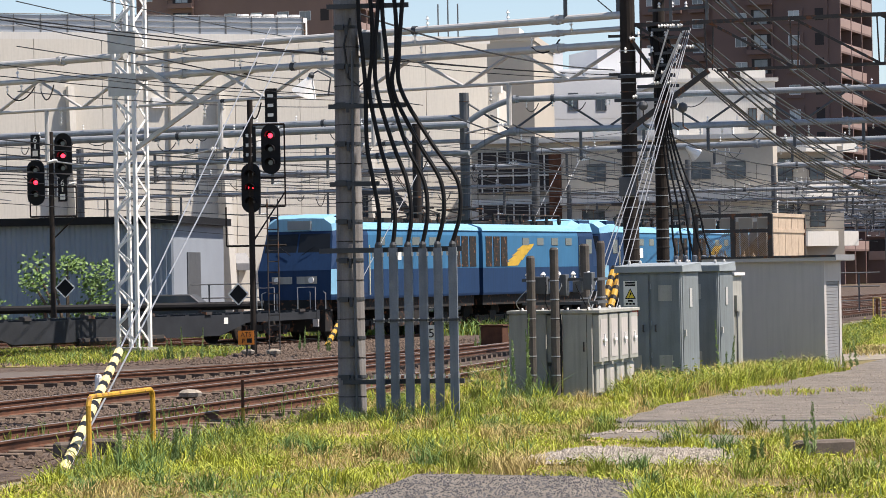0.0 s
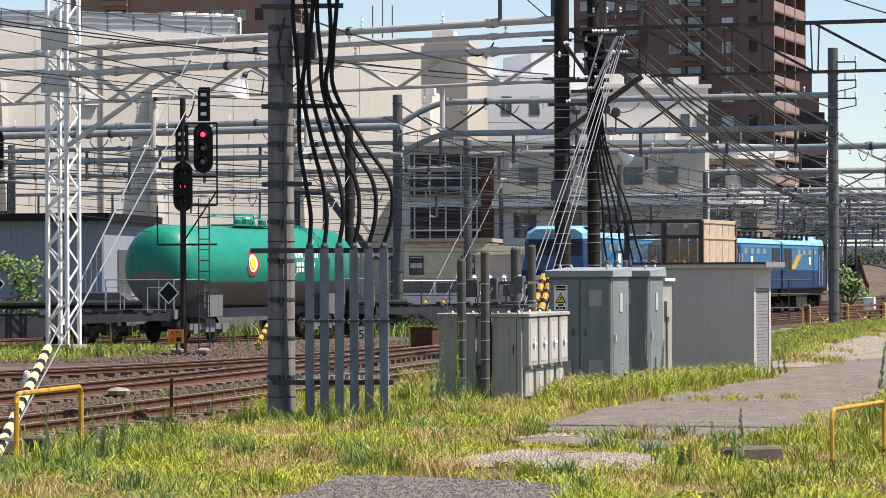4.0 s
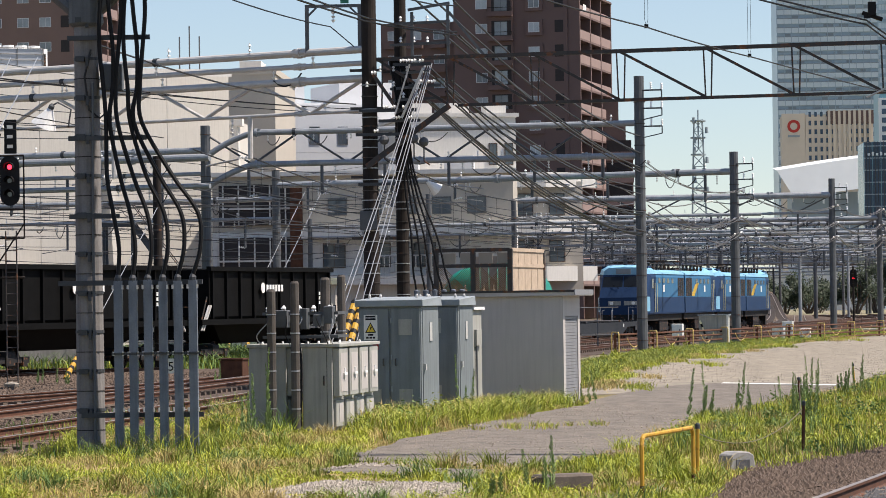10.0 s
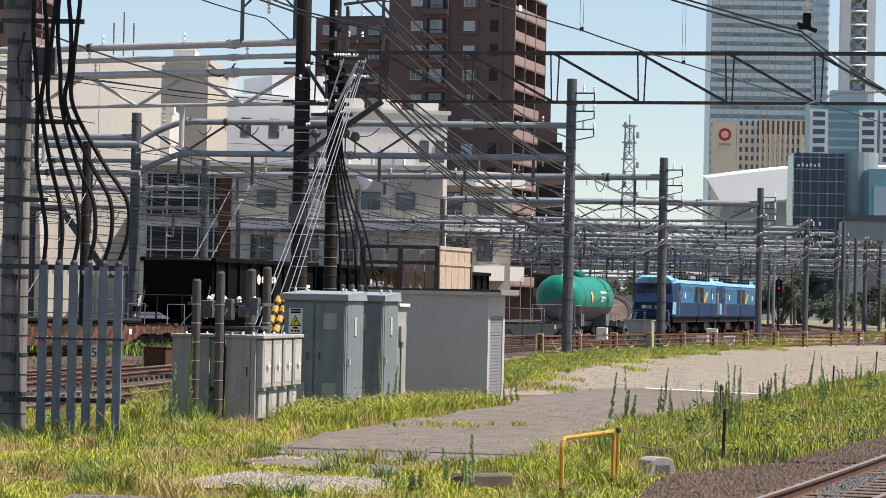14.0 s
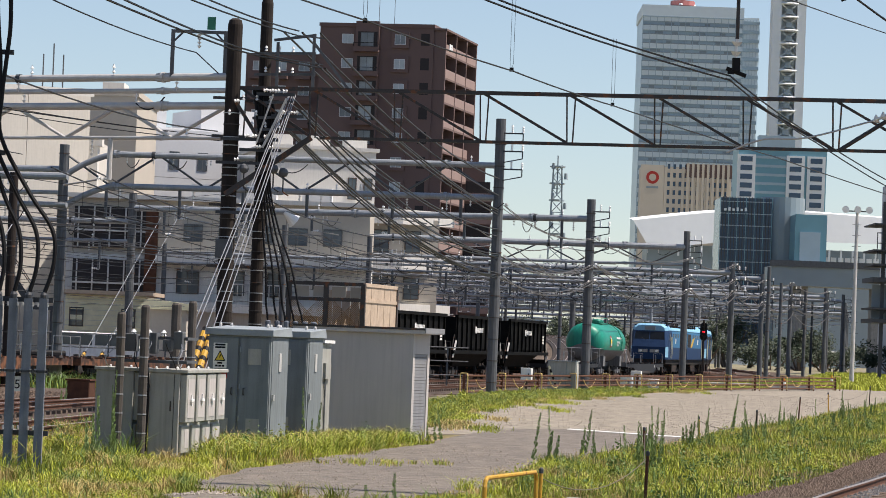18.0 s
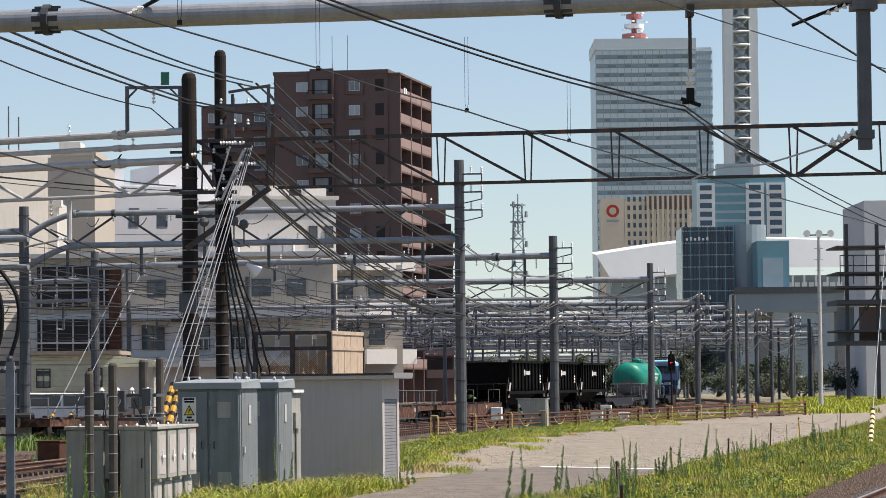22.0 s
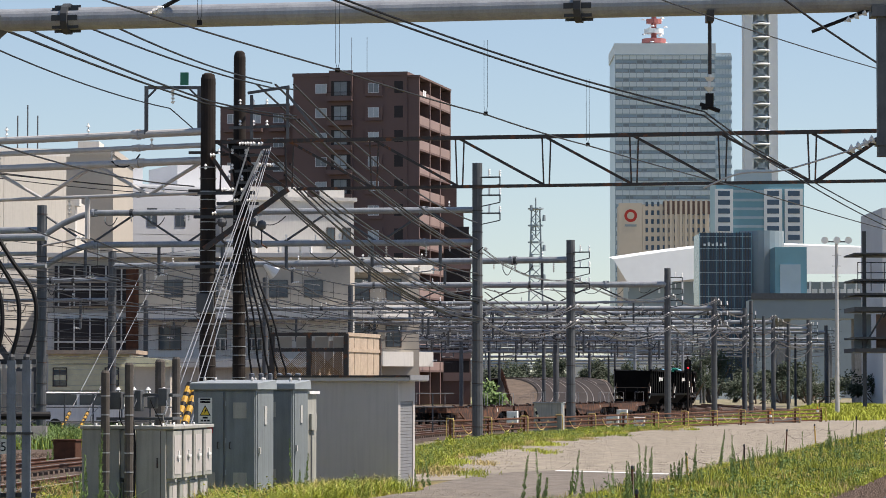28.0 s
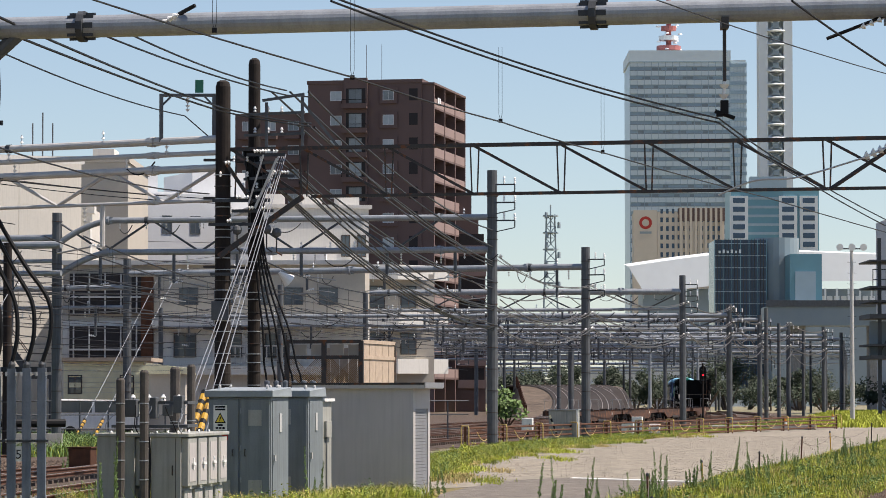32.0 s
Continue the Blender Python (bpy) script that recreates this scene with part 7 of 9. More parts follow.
# the fan of feeders from the dark poles to the next portals
strands(3, (-4.87, 88.0, 10.09), (-3.91, 88.0, 10.09), (1.47, 140.0, 7.6), (1.47, 140.0, 9.0), 0.45, 0.03, "wire")
strands(2, (-4.2, 88.0, 9.23), (-3.76, 88.0, 9.17), (1.47, 140.0, 7.5), (1.47, 140.0, 7.7), 0.45, 0.03, "wire")
strands(4, (-4.64, 88.0, 8.43), (-3.9, 88.0, 7.35), (1.47, 139.8, 5.65), (1.6, 139.8, 5.85), 0.75, 0.026, "wire")
strands(4, (-4.49, 88.0, 7.42), (-5.09, 88.0, 7.86), (1.47, 139.8, 4.85), (1.6, 139.8, 5.05), 0.75, 0.026, "wire")
strands(2, (-4.6, 88.0, 8.2), (-4.0, 88.0, 8.0), (1.47, 140.0, 6.6), (1.47, 140.0, 6.9), 0.6, 0.026, "wire")


def bundle(a, b, sag, r, n=3):
    """Feeder cables slung side by side from one cluster of white insulators to the next."""
    t = thing("feeder_bundle", "slung bundle of pale grey feeder cables with white insulators", "cable bundle", Matrix.Translation(a), "feeder bundles")
    v = Vector(b) - Vector(a)
    for k in range(n):
        o = Vector((0.13 * (k - (n - 1) / 2), 0, 0.07 * (k % 2)))
        part("cable", Build().tube(wire_pts(o, v + o, sag * (0.85 + 0.14 * ((k * 2) % 3)), 12), r, 5, caps=False), "feeder", t)
    for e, s in ((Vector(), 1), (v, -1)):
        d = v.normalized() * s
        insulator(t, e + d * 0.1 + Vector((-0.15, 0, 0)), e + d * 0.5 + Vector((-0.15, 0, -0.05)), 0.05, 3)
        insulator(t, e + d * 0.1 + Vector((0.15, 0, 0.07)), e + d * 0.5 + Vector((0.15, 0, 0.02)), 0.05, 3)


_feet = [((1.6, 140.0), (7.9, 5.75, 4.95)), ((6.4, 163.0), (7.4, 6.1, 5.35)), ((14.8, 218.0), (8.1, 7.0, 6.1)), ((20.2, 248.0), (8.6, 7.5, 6.7)), ((26.2, 290.0), (8.4, 7.4, 6.6)), ((32.6, 331.0), (9.2, 8.0, 7.0)), ((39.2, 359.0), (9.0, 8.0, 7.0))]
for (_p, _za), (_q, _zb) in zip(_feet, _feet[1:]):
    for _k in range(3):
        bundle((*_p, _za[_k]), (*_q, _zb[_k]), (0.45, 0.55, 0.65)[_k] + 0.004 * (_q[1] - _p[1]), 0.012 + _p[1] * 3e-5)
# wires in front of the hall and between the left-hand poles
strands(9, (-21.12, 97.0, 5.95), (-21.11, 97.0, 3.7), (-17.85, 149.0, 7.95), (-17.85, 149.0, 3.72), 0.25, 0.011, "wire")
strands(6, (-20.49, 80.0, 9.55), (-20.48, 80.0, 6.8), (-18.69, 120.0, 10.51), (-17.66, 120.0, 8.26), 0.2, 0.014, "wire")
strands(7, (-18.68, 120.0, 7.86), (-18.68, 120.0, 4.19), (-7.45, 108.0, 6.34), (-7.45, 108.0, 3.94), 0.2, 0.011, "wire")
strands(9, (-18.43, 140.0, 6.06), (-18.41, 140.0, 3.24), (-8.18, 200.0, 7.06), (-8.18, 200.0, 4.11), 0.3, 0.012, "wire")
strands(8, (-7.65, 150.0, 6.84), (-7.65, 150.0, 4.37), (5.08, 260.0, 8.53), (5.08, 260.0, 5.78), 0.5, 0.014, "wire")
strands(2, (-18.29, 70.0, 7.76), (-18.29, 70.0, 7.82), (-12.01, 80.0, 7.43), (-8.89, 100.0, 8.08), 0.12, 0.016, "cable")
strands(2, (-19.62, 75.0, 7.13), (-19.62, 75.0, 6.87), (-13.84, 90.0, 7.03), (-13.84, 90.0, 6.9), 0.1, 0.012, "cable")
strand((-15.49, 70.0, 6.99), (-12.52, 95.0, 6.98), 0.1, 0.014, "cable")
strands(2, (-13.4, 90.0, 8.11), (-13.25, 90.0, 7.95), (-7.07, 100.0, 7.97), (-7.07, 100.0, 7.85), 0.1, 0.013, "cable")
strand((-9.45, 60.0, 7.04), (-6.44, 87.0, 7.36), 0.25, 0.018, "wire")
strands(5, (-17.12, 130.0, 6.87), (-17.11, 130.0, 6.22), (-11.39, 160.0, 8.77), (-11.39, 160.0, 6.88), 0.15, 0.012, "wire")
strands(6, (-24.89, 95.0, 6.08), (-24.92, 95.0, 4.45), (-20.48, 130.0, 6.77), (-20.52, 130.0, 4.56), 0.15, 0.011, "wire")


# heavy feeder loops between the drop arms of the yard portals
for _k, (_a, _c, _n, _sag) in enumerate((((-2.0, 144.0), (3.0, 170.0), 2, 1.1), ((1.4, 143.0), (6.0, 166.0), 2, 1.4), ((3.4, 168.0), (9.0, 219.0), 2, 1.6), ((6.2, 165.0), (14.0, 219.0), 2, 1.9),
        ((9.5, 219.0), (15.5, 249.0), 2, 1.5), ((14.6, 219.0), (20.0, 249.0), 2, 1.8), ((20.0, 249.0), (26.0, 290.0), 2, 2.0), ((26.0, 291.0), (32.5, 331.0), 2, 2.2), ((32.5, 332.0), (39.0, 360.0), 2, 2.0))):
    strands(_n, (_a[0] - 0.8, _a[1], 7.0), (_a[0] + 0.4, _a[1], 6.2), (_c[0] - 0.8, _c[1], 7.3), (_c[0] + 0.4, _c[1], 6.4), _sag * 0.6, 0.017 + _a[1] * 5e-5, "feeder")


def along(pts, y):
    for a, b in zip(pts, pts[1:]):
        if a.y <= y <= b.y:
            return a + (b - a) * ((y - a.y) / (b.y - a.y))
    return None


SPANS = [52, 92, 144, 168, 219, 250, 292, 333, 361, 406, 455]
FAR_LINES = [[course(s) + Vector((o, 0.25 * o, 0)) for s in range(-60, 400, 3)] for o in (0, -4.2, -8.4, -12.6)]
for _ln in [LINE_A, LINE_B, LINE_C] + FAR_LINES:
    for _y0, _y1 in zip(SPANS, SPANS[1:]):
        _a, _c = along(_ln, _y0), along(_ln, _y1)
        if _a is None or _c is None or _y0 < 80:
            continue
        _t = thing("catenary_span", "span of contact wire hung from its messenger wire", "overhead line", Matrix.Translation(_a), "catenary spans")
        _v = _c - _a
        _m = wire_pts((0, 0, 6.5), _v + Vector((0, 0, 6.5)), 0.55, 12)
        part("messenger_wire", Build().tube(_m, 0.018 + _y0 * 3e-5, 5, caps=False), "wire", _t)
        part("contact_wire", Build().tube([(0, 0, 5.4), _v + Vector((0, 0, 5.4))], 0.015 + _y0 * 3e-5, 5, caps=False), "wire", _t)
        if _y0 < 260:
            for _q in _m[1:-1:2]:
                part("dropper", Build().tube([_q, (_q.x, _q.y, 5.4)], 0.008, 4, caps=False), "wire", _t)
# hangers of the near contact wire
for _x, _y, _z in ((-1.38, 44.0, 6.31), (0.64, 50.0, 6.23), (2.42, 56.0, 6.20), (-2.9, 40.0, 6.5)):
    _t = thing("dropper_pair", "thin double dropper holding the contact wire", "dropper", pose(_x, _y, _z), "droppers of the near line")
    for _o in (-0.025, 0.025):
        part("strand", Build().tube([(0, 0, 0), (_o, 0, 0.1), (_o, 0, 1.1)], 0.004, 4), "wire", _t)
    part("clip", Build().box(-0.03, -0.02, -0.03, 0.03, 0.02, 0.03), "black", _t)
# ---- buildings ----
def window(parent, m, x, z, w, h, frame="white", glass="glass", depth=0.12, name="window"):
    """A framed, recessed window on the facade plane given by the pose m (x along, y inwards)."""
    f = Build()
    for a in (x - w / 2, x + w / 2 - 0.06):
        f.box(a, -0.04, z, a + 0.06, depth, z + h)
    for c in (z, z + h - 0.06):
        f.box(x - w / 2 + 0.06, -0.04, c, x + w / 2 - 0.06, depth, c + 0.06)
    f.box(x - 0.025, -0.02, z + 0.06, x + 0.025, depth, z + h - 0.06)
    fr = part(name, f, frame, parent)
    fr.matrix_local = m
    part("pane", Build().box(x - w / 2 + 0.06, -0.012, z + 0.06, x + w / 2 - 0.06, 0.0, z + h - 0.06), glass, fr)
    return fr


def block(parent, name, x0, y0, x1, y1, z0, z1, material, label="", bevel=0.0):
    return part(name, Build().box(x0, y0, z0, x1, y1, z1), material, parent, label, bevel)


def hall():
    t = thing("factory_hall", "large windowless cream factory hall with slanted buttresses", "factory building", heading(-22.4, 200, 0, -30))
    w = 52.0
    n = 13
    for k in range(n):
        block(t, "wall_panel", -w + k * w / n + 0.015, 0.0, -w + (k + 1) * w / n - 0.015, 0.5, 0, 15.9, "hall")
    block(t, "end_wall", -0.5, 0.5, -0.02, 34, 0, 15.9, "hall")
    block(t, "roof_slab", -w - 0.3, 0.0, 0.2, 34, 15.9, 16.3, "whiteblock", "pale roof edge")
    for k in range(5):
        x = -44.0 + k * 9.0
        b = Build().extrude([(-0.05, 0), (-2.4, 0), (-0.5, 13.2), (-0.05, 13.2)], "x", x - 0.18, x + 0.18)
        part("buttress", b, "hall", t, "slanted buttress fin")
    for k in range(26):
        part("railing_post", Build().box(-w + 1 + k * 1.6, 2.0, 16.3, -w + 1.05 + k * 1.6, 2.05, 17.5), "galv", t)
    for z in (16.8, 17.15, 17.5):
        part("railing_bar", Build().tube([(-w + 1, 2.02, z), (-w + 41, 2.02, z)], 0.03, 5), "galv", t)
    part("railing_mesh", Build().box(-w + 1, 2.06, 16.35, -w + 41, 2.08, 17.45), "sidegrey", t)
    for k in range(3):
        x = -47 + k * 13.5
        part("downpipe", Build().tube([(x, -0.1, 0), (x, -0.1, 15.6)], 0.09, 8), "beige", t)
    for x, wd in ((-19.0, 1.5), (-9.2, 1.6), (-13.8, 1.2)):
        d = block(t, "door", x, -0.06, x + wd, 0.0, 2.2, 4.1, "cab", "grey steel door")
        block(t, "door_canopy", x - 0.25, -0.8, x + wd + 0.25, 0.0, 4.15, 4.35, "wood", "rusty door canopy")
    for x in (-28.0, -16.4, -24.0):
        v = Build().extrude([(0, 2.6), (-0.9, 2.6), (-0.9, 3.0), (0, 3.6)], "x", x, x + 0.9)
        part("vent_hood", v, "shutter", t, "grey vent hood")
    for k in range(6):
        part("wall_stub", Build().box(-40 + k * 6.3, -0.25, 12.0 - (k % 3) * 2.5, -39.2 + k * 6.3, 0.0, 12.6 - (k % 3) * 2.5), "white", t)
    u = thing("chiller_unit", "white rooftop chiller bank with dark fans", "rooftop unit", heading(-37.4, 198.5, 15.5, -30))
    block(u, "case", 0, 0, 4.6, 2, 0.3, 2.3, "white")
    for k in range(5):
        block(u, "fan_grille", 0.5 + k * 0.82, -0.04, 1.2 + k * 0.82, 0, 0.5, 2.0, "under", "dark fan grille")
        part("fan_cowl", Build().lathe([(0.35, 2.3), (0.35, 2.55)], 14, (0.85 + k * 0.82, 1.0, 0)), "white", u)
    # the hall's cream end bay with a brown recess
    e = thing("hall_annex", "cream stair bay with tall brown recesses and white columns", "building", pose(-22.0, 200.6, 0))
    block(e, "core", -4.2, 1.2, -0.1, 8, 0, 13.4, "hall")
    for x in (-4.4, -0.5):
        block(e, "column", x, 0.2, x + 0.55, 1.2, 0, 13.0, "whiteblock", "white column")
    for z in (4.6, 8.6):
        block(e, "recess_panel", -3.5, 1.1, -1.2, 1.2, z, z + 3.0, "brownlight", "brown recessed panel")
        block(e, "ledge", -4.4, 0.3, 0.1, 1.2, z - 0.9, z - 0.5, "whiteblock")
    block(e, "cornice", -4.6, 0.1, 0.3, 1.2, 13.0, 13.5, "whiteblock")


def grey_warehouse():
    t = thing("grey_warehouse", "low grey corrugated warehouse with a dark roof edge", "warehouse", pose(-31.3, 150, 0))
    b = Build()
    n = 44
    for k in range(n):
        x = -11.0 + k * 0.25
        b.add([(x, 0, 0), (x + 0.16, -0.05, 0), (x + 0.16, -0.05, 4.7), (x, 0, 4.7)], [(0, 1, 2, 3)])
        b.add([(x + 0.16, -0.05, 0), (x + 0.25, 0, 0), (x + 0.25, 0, 4.7), (x + 0.16, -0.05, 4.7)], [(0, 1, 2, 3)])
    part("siding", b, "sidegrey", t, "corrugated grey-blue siding")
    block(t, "core", -11.0, 0.02, 0, 12, 0, 4.7, "sidegrey")
    block(t, "roof_edge", -11.3, -0.5, 0.35, 12.3, 4.7, 5.05, "black", "dark roof edge")
    block(t, "side_door", -0.02, 3, 0.05, 6, 0, 3.4, "galv")
    c = thing("parked_car", "dark parked car behind the line", "car", pose(-30.9, 150, -0.05))
    part("body", Build().extrude([(-2.1, 0.35), (2.1, 0.35), (2.15, 0.85), (1.1, 1.0), (0.5, 1.5), (-1.2, 1.52), (-1.8, 1.0), (-2.15, 0.9)], "y", -0.8, 0.8), "darksteel", c, "dark grey car body", 0.04)
    part("side_glass", Build().extrude([(0.95, 1.02), (0.4, 1.42), (-1.1, 1.44), (-1.6, 1.02)], "y", -0.82, -0.8), "glass", c)
    for x in (-1.3, 1.3):
        part("wheel", Build().lathe([(0.2, -0.86), (0.32, -0.84), (0.32, -0.66), (0.2, -0.64)], 14, (x, 0, 0.32), "y"), "black", c)
    a = thing("tank_box", "pale beige equipment box beside the warehouse", "equipment box", pose(-34.6, 130, 0))
    block(a, "case", -2.2, 0, 0, 1.5, 0.2, 1.7, "beige")
    part("top_pipe", Build().tube([(-1.2, 0.7, 1.7), (-1.2, 0.7, 2.4), (-0.7, 0.7, 2.4)], 0.1, 8), "galv", a)


def mid_buildings():
    t = thing("beige_block", "plain beige windowless block above the hall", "building", pose(-21.2, 216, 0))
    block(t, "wall", -6.8, 0, 0, 14, 0, 17.1, "beige")
    block(t, "parapet", -6.9, -0.1, 0.1, 14.1, 17.1, 17.5, "beige")
    block(t, "roof_tank", -2.6, 3, -1.2, 6, 17.5, 18.2, "whiteblock")
    for k in range(3):
        part("aerial", Build().tube([(-6.4 + k * 0.65, 2, 17.4), (-6.4 + k * 0.65, 2, 19.8 + 0.7 * (k % 2))], 0.05, 5), "galv", t)
    t = thing("grey_office", "pale grey panelled office with small dark windows and a rail balcony", "office building", heading(-17.4, 240, 0, -22))
    for k in range(9):
        block(t, "wall_panel", -7.0, 0, 3.2, 0.3, 1.0 + k * 1.72, 2.69 + k * 1.72, "paleblock")
    block(t, "core", -6.9, 0.3, 3.1, 14, 0, 16.6, "paleblock")
    block(t, "roof_house", -7.0, 2, -3.6, 9, 16.6, 17.9, "paleblock")
    block(t, "roof_house", -1.0, 2, 3.0, 9, 16.6, 18.2, "paleblock")
    for r in range(4):
        for k in range(4):
            window(t, Matrix.Identity(4), -5.6 + k * 2.1, 3.4 + r * 3.4, 0.75, 1.3, "galv")
    for k in range(28):
        part("balcony_bar", Build().box(-5.6 + k * 0.22, -1.2, 8.6, -5.56 + k * 0.22, -1.16, 9.9), "steel", t)
    for z in (8.6, 9.9):
        part("balcony_rail", Build().box(-5.7, -1.22, z - 0.04, 0.5, -1.14, z + 0.04), "steel", t)
    block(t, "balcony_slab", -5.7, -1.25, 0.5, 0, 8.4, 8.55, "paleblock")
    t = thing("white_apartments", "white stepped apartment block with ribbon balconies", "apartment building", heading(-0.9, 230, 0, -12))
    block(t, "upper_storey", -12.6, 1.5, -5.0, 14, 10.4, 14.9, "whiteblock")
    block(t, "roof_edge", -12.8, 1.3, -4.8, 14.2, 14.9, 15.15, "whiteblock")
    block(t, "middle_storey", -12.9, 0.6, -0.6, 14, 3.0, 10.4, "beige")
    for z in (11.0, 7.8, 4.6):
        b = Build().extrude([(-13.2, -0.9), (-3.4, -0.9), (0.6, 1.6), (0.6, 2.0), (-13.2, 2.0)], "z", z - 1.0, z)
        part("balcony_band", b, "whiteblock", t, "white balcony band")
    for r, z in enumerate((8.1, 4.9, 11.6)):
        for k in range(5 if r < 2 else 2):
            window(t, Matrix.Translation((0, 0.55 if r < 2 else 1.45, 0)), -11.2 + k * 2.2 if r < 2 else -6.6 + k * 1.1, z, 1.1 if r < 2 else 0.6, 1.5, "steel")
    for k in range(3):
        block(t, "roof_box", -11.8 + k * 2.6, 4, -10.4 + k * 2.6, 6, 15.15, 16.0, "whiteblock")
    t = thing("brick_fronted_building", "pale low building with dark loading bays and a red brick pier", "building", pose(-16.2, 192, 0))
    block(t, "wall", -6.4, 0.5, 10.9, 10, 0, 6.4, "whiteblock")
    for z in (3.8, 6.8):
        # the bay's shaded inside is only a near-black sheet before the wall
        block(t, "dark_bay", -6.0, 0.3, -1.9, 0.5, z, z + 2.3, "painted_shade", "flat dark sheet painted as the shade inside an open bay")
        for k in range(5):
            part("bay_bar", Build().box(-5.8 + k * 0.9, 0.22, z, -5.72 + k * 0.9, 0.3, z + 2.3), "galv_bright", t)
        part("bay_rail", Build().box(-6.0, 0.15, z + 0.9, -1.9, 0.22, z + 1.0), "galv_bright", t)
    block(t, "upper_wall", -6.4, 0.6, 10.9, 10, 6.4, 9.6, "beige")
    for k in range(5):
        window(t, Matrix.Translation((0, 0.55, 0)), 0.8 + k * 2.0, 7.3, 1.1, 1.0, "galv")
    block(t, "eaves", -6.6, 0.1, 11.1, 0.6, 9.6, 9.85, "whiteblock")
    for k in range(3):
        block(t, "roof_unit", 0.5 + k * 3.2, 2.0, 2.2 + k * 3.2, 4.0, 9.6, 10.7, "paleblock")
    block(t, "brick_pier", -1.9, 0.2, -1.2, 0.6, 3.6, 9.0, "rusty", "red-brown brick pier")
    block(t, "slab", -1.2, -0.6, 11.1, 0.5, 3.3, 3.8, "whiteblock")
    block(t, "slab", -1.2, -0.6, 11.1, 0.5, 6.0, 6.5, "whiteblock")
    for k in range(14):
        part("balcony_bar", Build().box(3.2 + k * 0.3, -0.5, 3.8, 3.26 + k * 0.3, -0.45, 4.9), "galv_bright", t)
    block(t, "balcony_rail", 3.0, -0.52, 7.6, -0.44, 4.9, 4.98, "galv_bright")
    for k in range(3):
        window(t, Matrix.Translation((0, 0.45, 0)), 0.6 + k * 2.6, 4.3, 1.3, 1.4, "steel")
    t = thing("clapboard_house", "low cream clapboard house with small dark windows", "house", pose(-16.3, 175, 0))
    for k in range(10):
        block(t, "board", -4.2, -0.02 * (k % 2), 0.0, 0.1, 1.2 + k * 0.27, 1.45 + k * 0.27, "cream")
    block(t, "core", -4.1, 0.1, -0.05, 6, 0, 3.9, "whiteblock")
    block(t, "roof", -4.5, -0.4, 0.4, 6.3, 3.9, 4.1, "wood", "brown flat roof")
    for x in (-3.6, -0.9):
        window(t, Matrix.Identity(4), x, 2.2, 0.75, 1.0, "steel")
    t = thing("tin_shed", "small pale tin-roofed shed", "shed", pose(-13.6, 168, 0))
    block(t, "wall", -2.2, 0, 0, 3, 0, 3.2, "beige")
    part("roof", Build().extrude([(-2.5, 3.2), (0.3, 3.2), (0.1, 3.5), (-1.9, 3.75)], "y", -0.3, 3.3), "cream", t)
    t = thing("parked_van", "silver van parked behind the fence", "van", pose(-17.6, 166, 0))
    part("body", Build().extrude([(-2.2, 0.4), (2.2, 0.4), (2.25, 1.1), (1.8, 1.35), (1.2, 1.9), (-2.1, 1.95), (-2.25, 1.2)], "y", -0.85, 0.85), "white", t, "silver van body", 0.05)
    part("side_glass", Build().extrude([(1.5, 1.3), (1.05, 1.8), (-0.2, 1.82), (-0.2, 1.3)], "y", -0.87, -0.85).extrude([(-0.35, 1.3), (-0.35, 1.82), (-1.9, 1.85), (-2.0, 1.3)], "y", -0.87, -0.85), "glass", t)
    for x in (-1.4, 1.4):
        part("wheel", Build().lathe([(0.2, -0.9), (0.32, -0.88), (0.32, -0.68), (0.2, -0.66)], 14, (x, 0, 0.32), "y"), "black", t)
    f = thing("yard_fence", "thin grey mesh fence at the yard's edge", "fence", pose(0, 0, 0))
    for k in range(36):
        part("fence_post", Build().box(-46 + k * 1.3, 152 + k * 0.12, 0, -45.93 + k * 1.3, 152.07 + k * 0.12, 1.9), "galv", f)
    for z in (0.6, 1.25, 1.88):
        part("fence_rail", Build().tube([(-46, 152, z), (0.5, 156.3, z)], 0.03, 5), "galv", f)


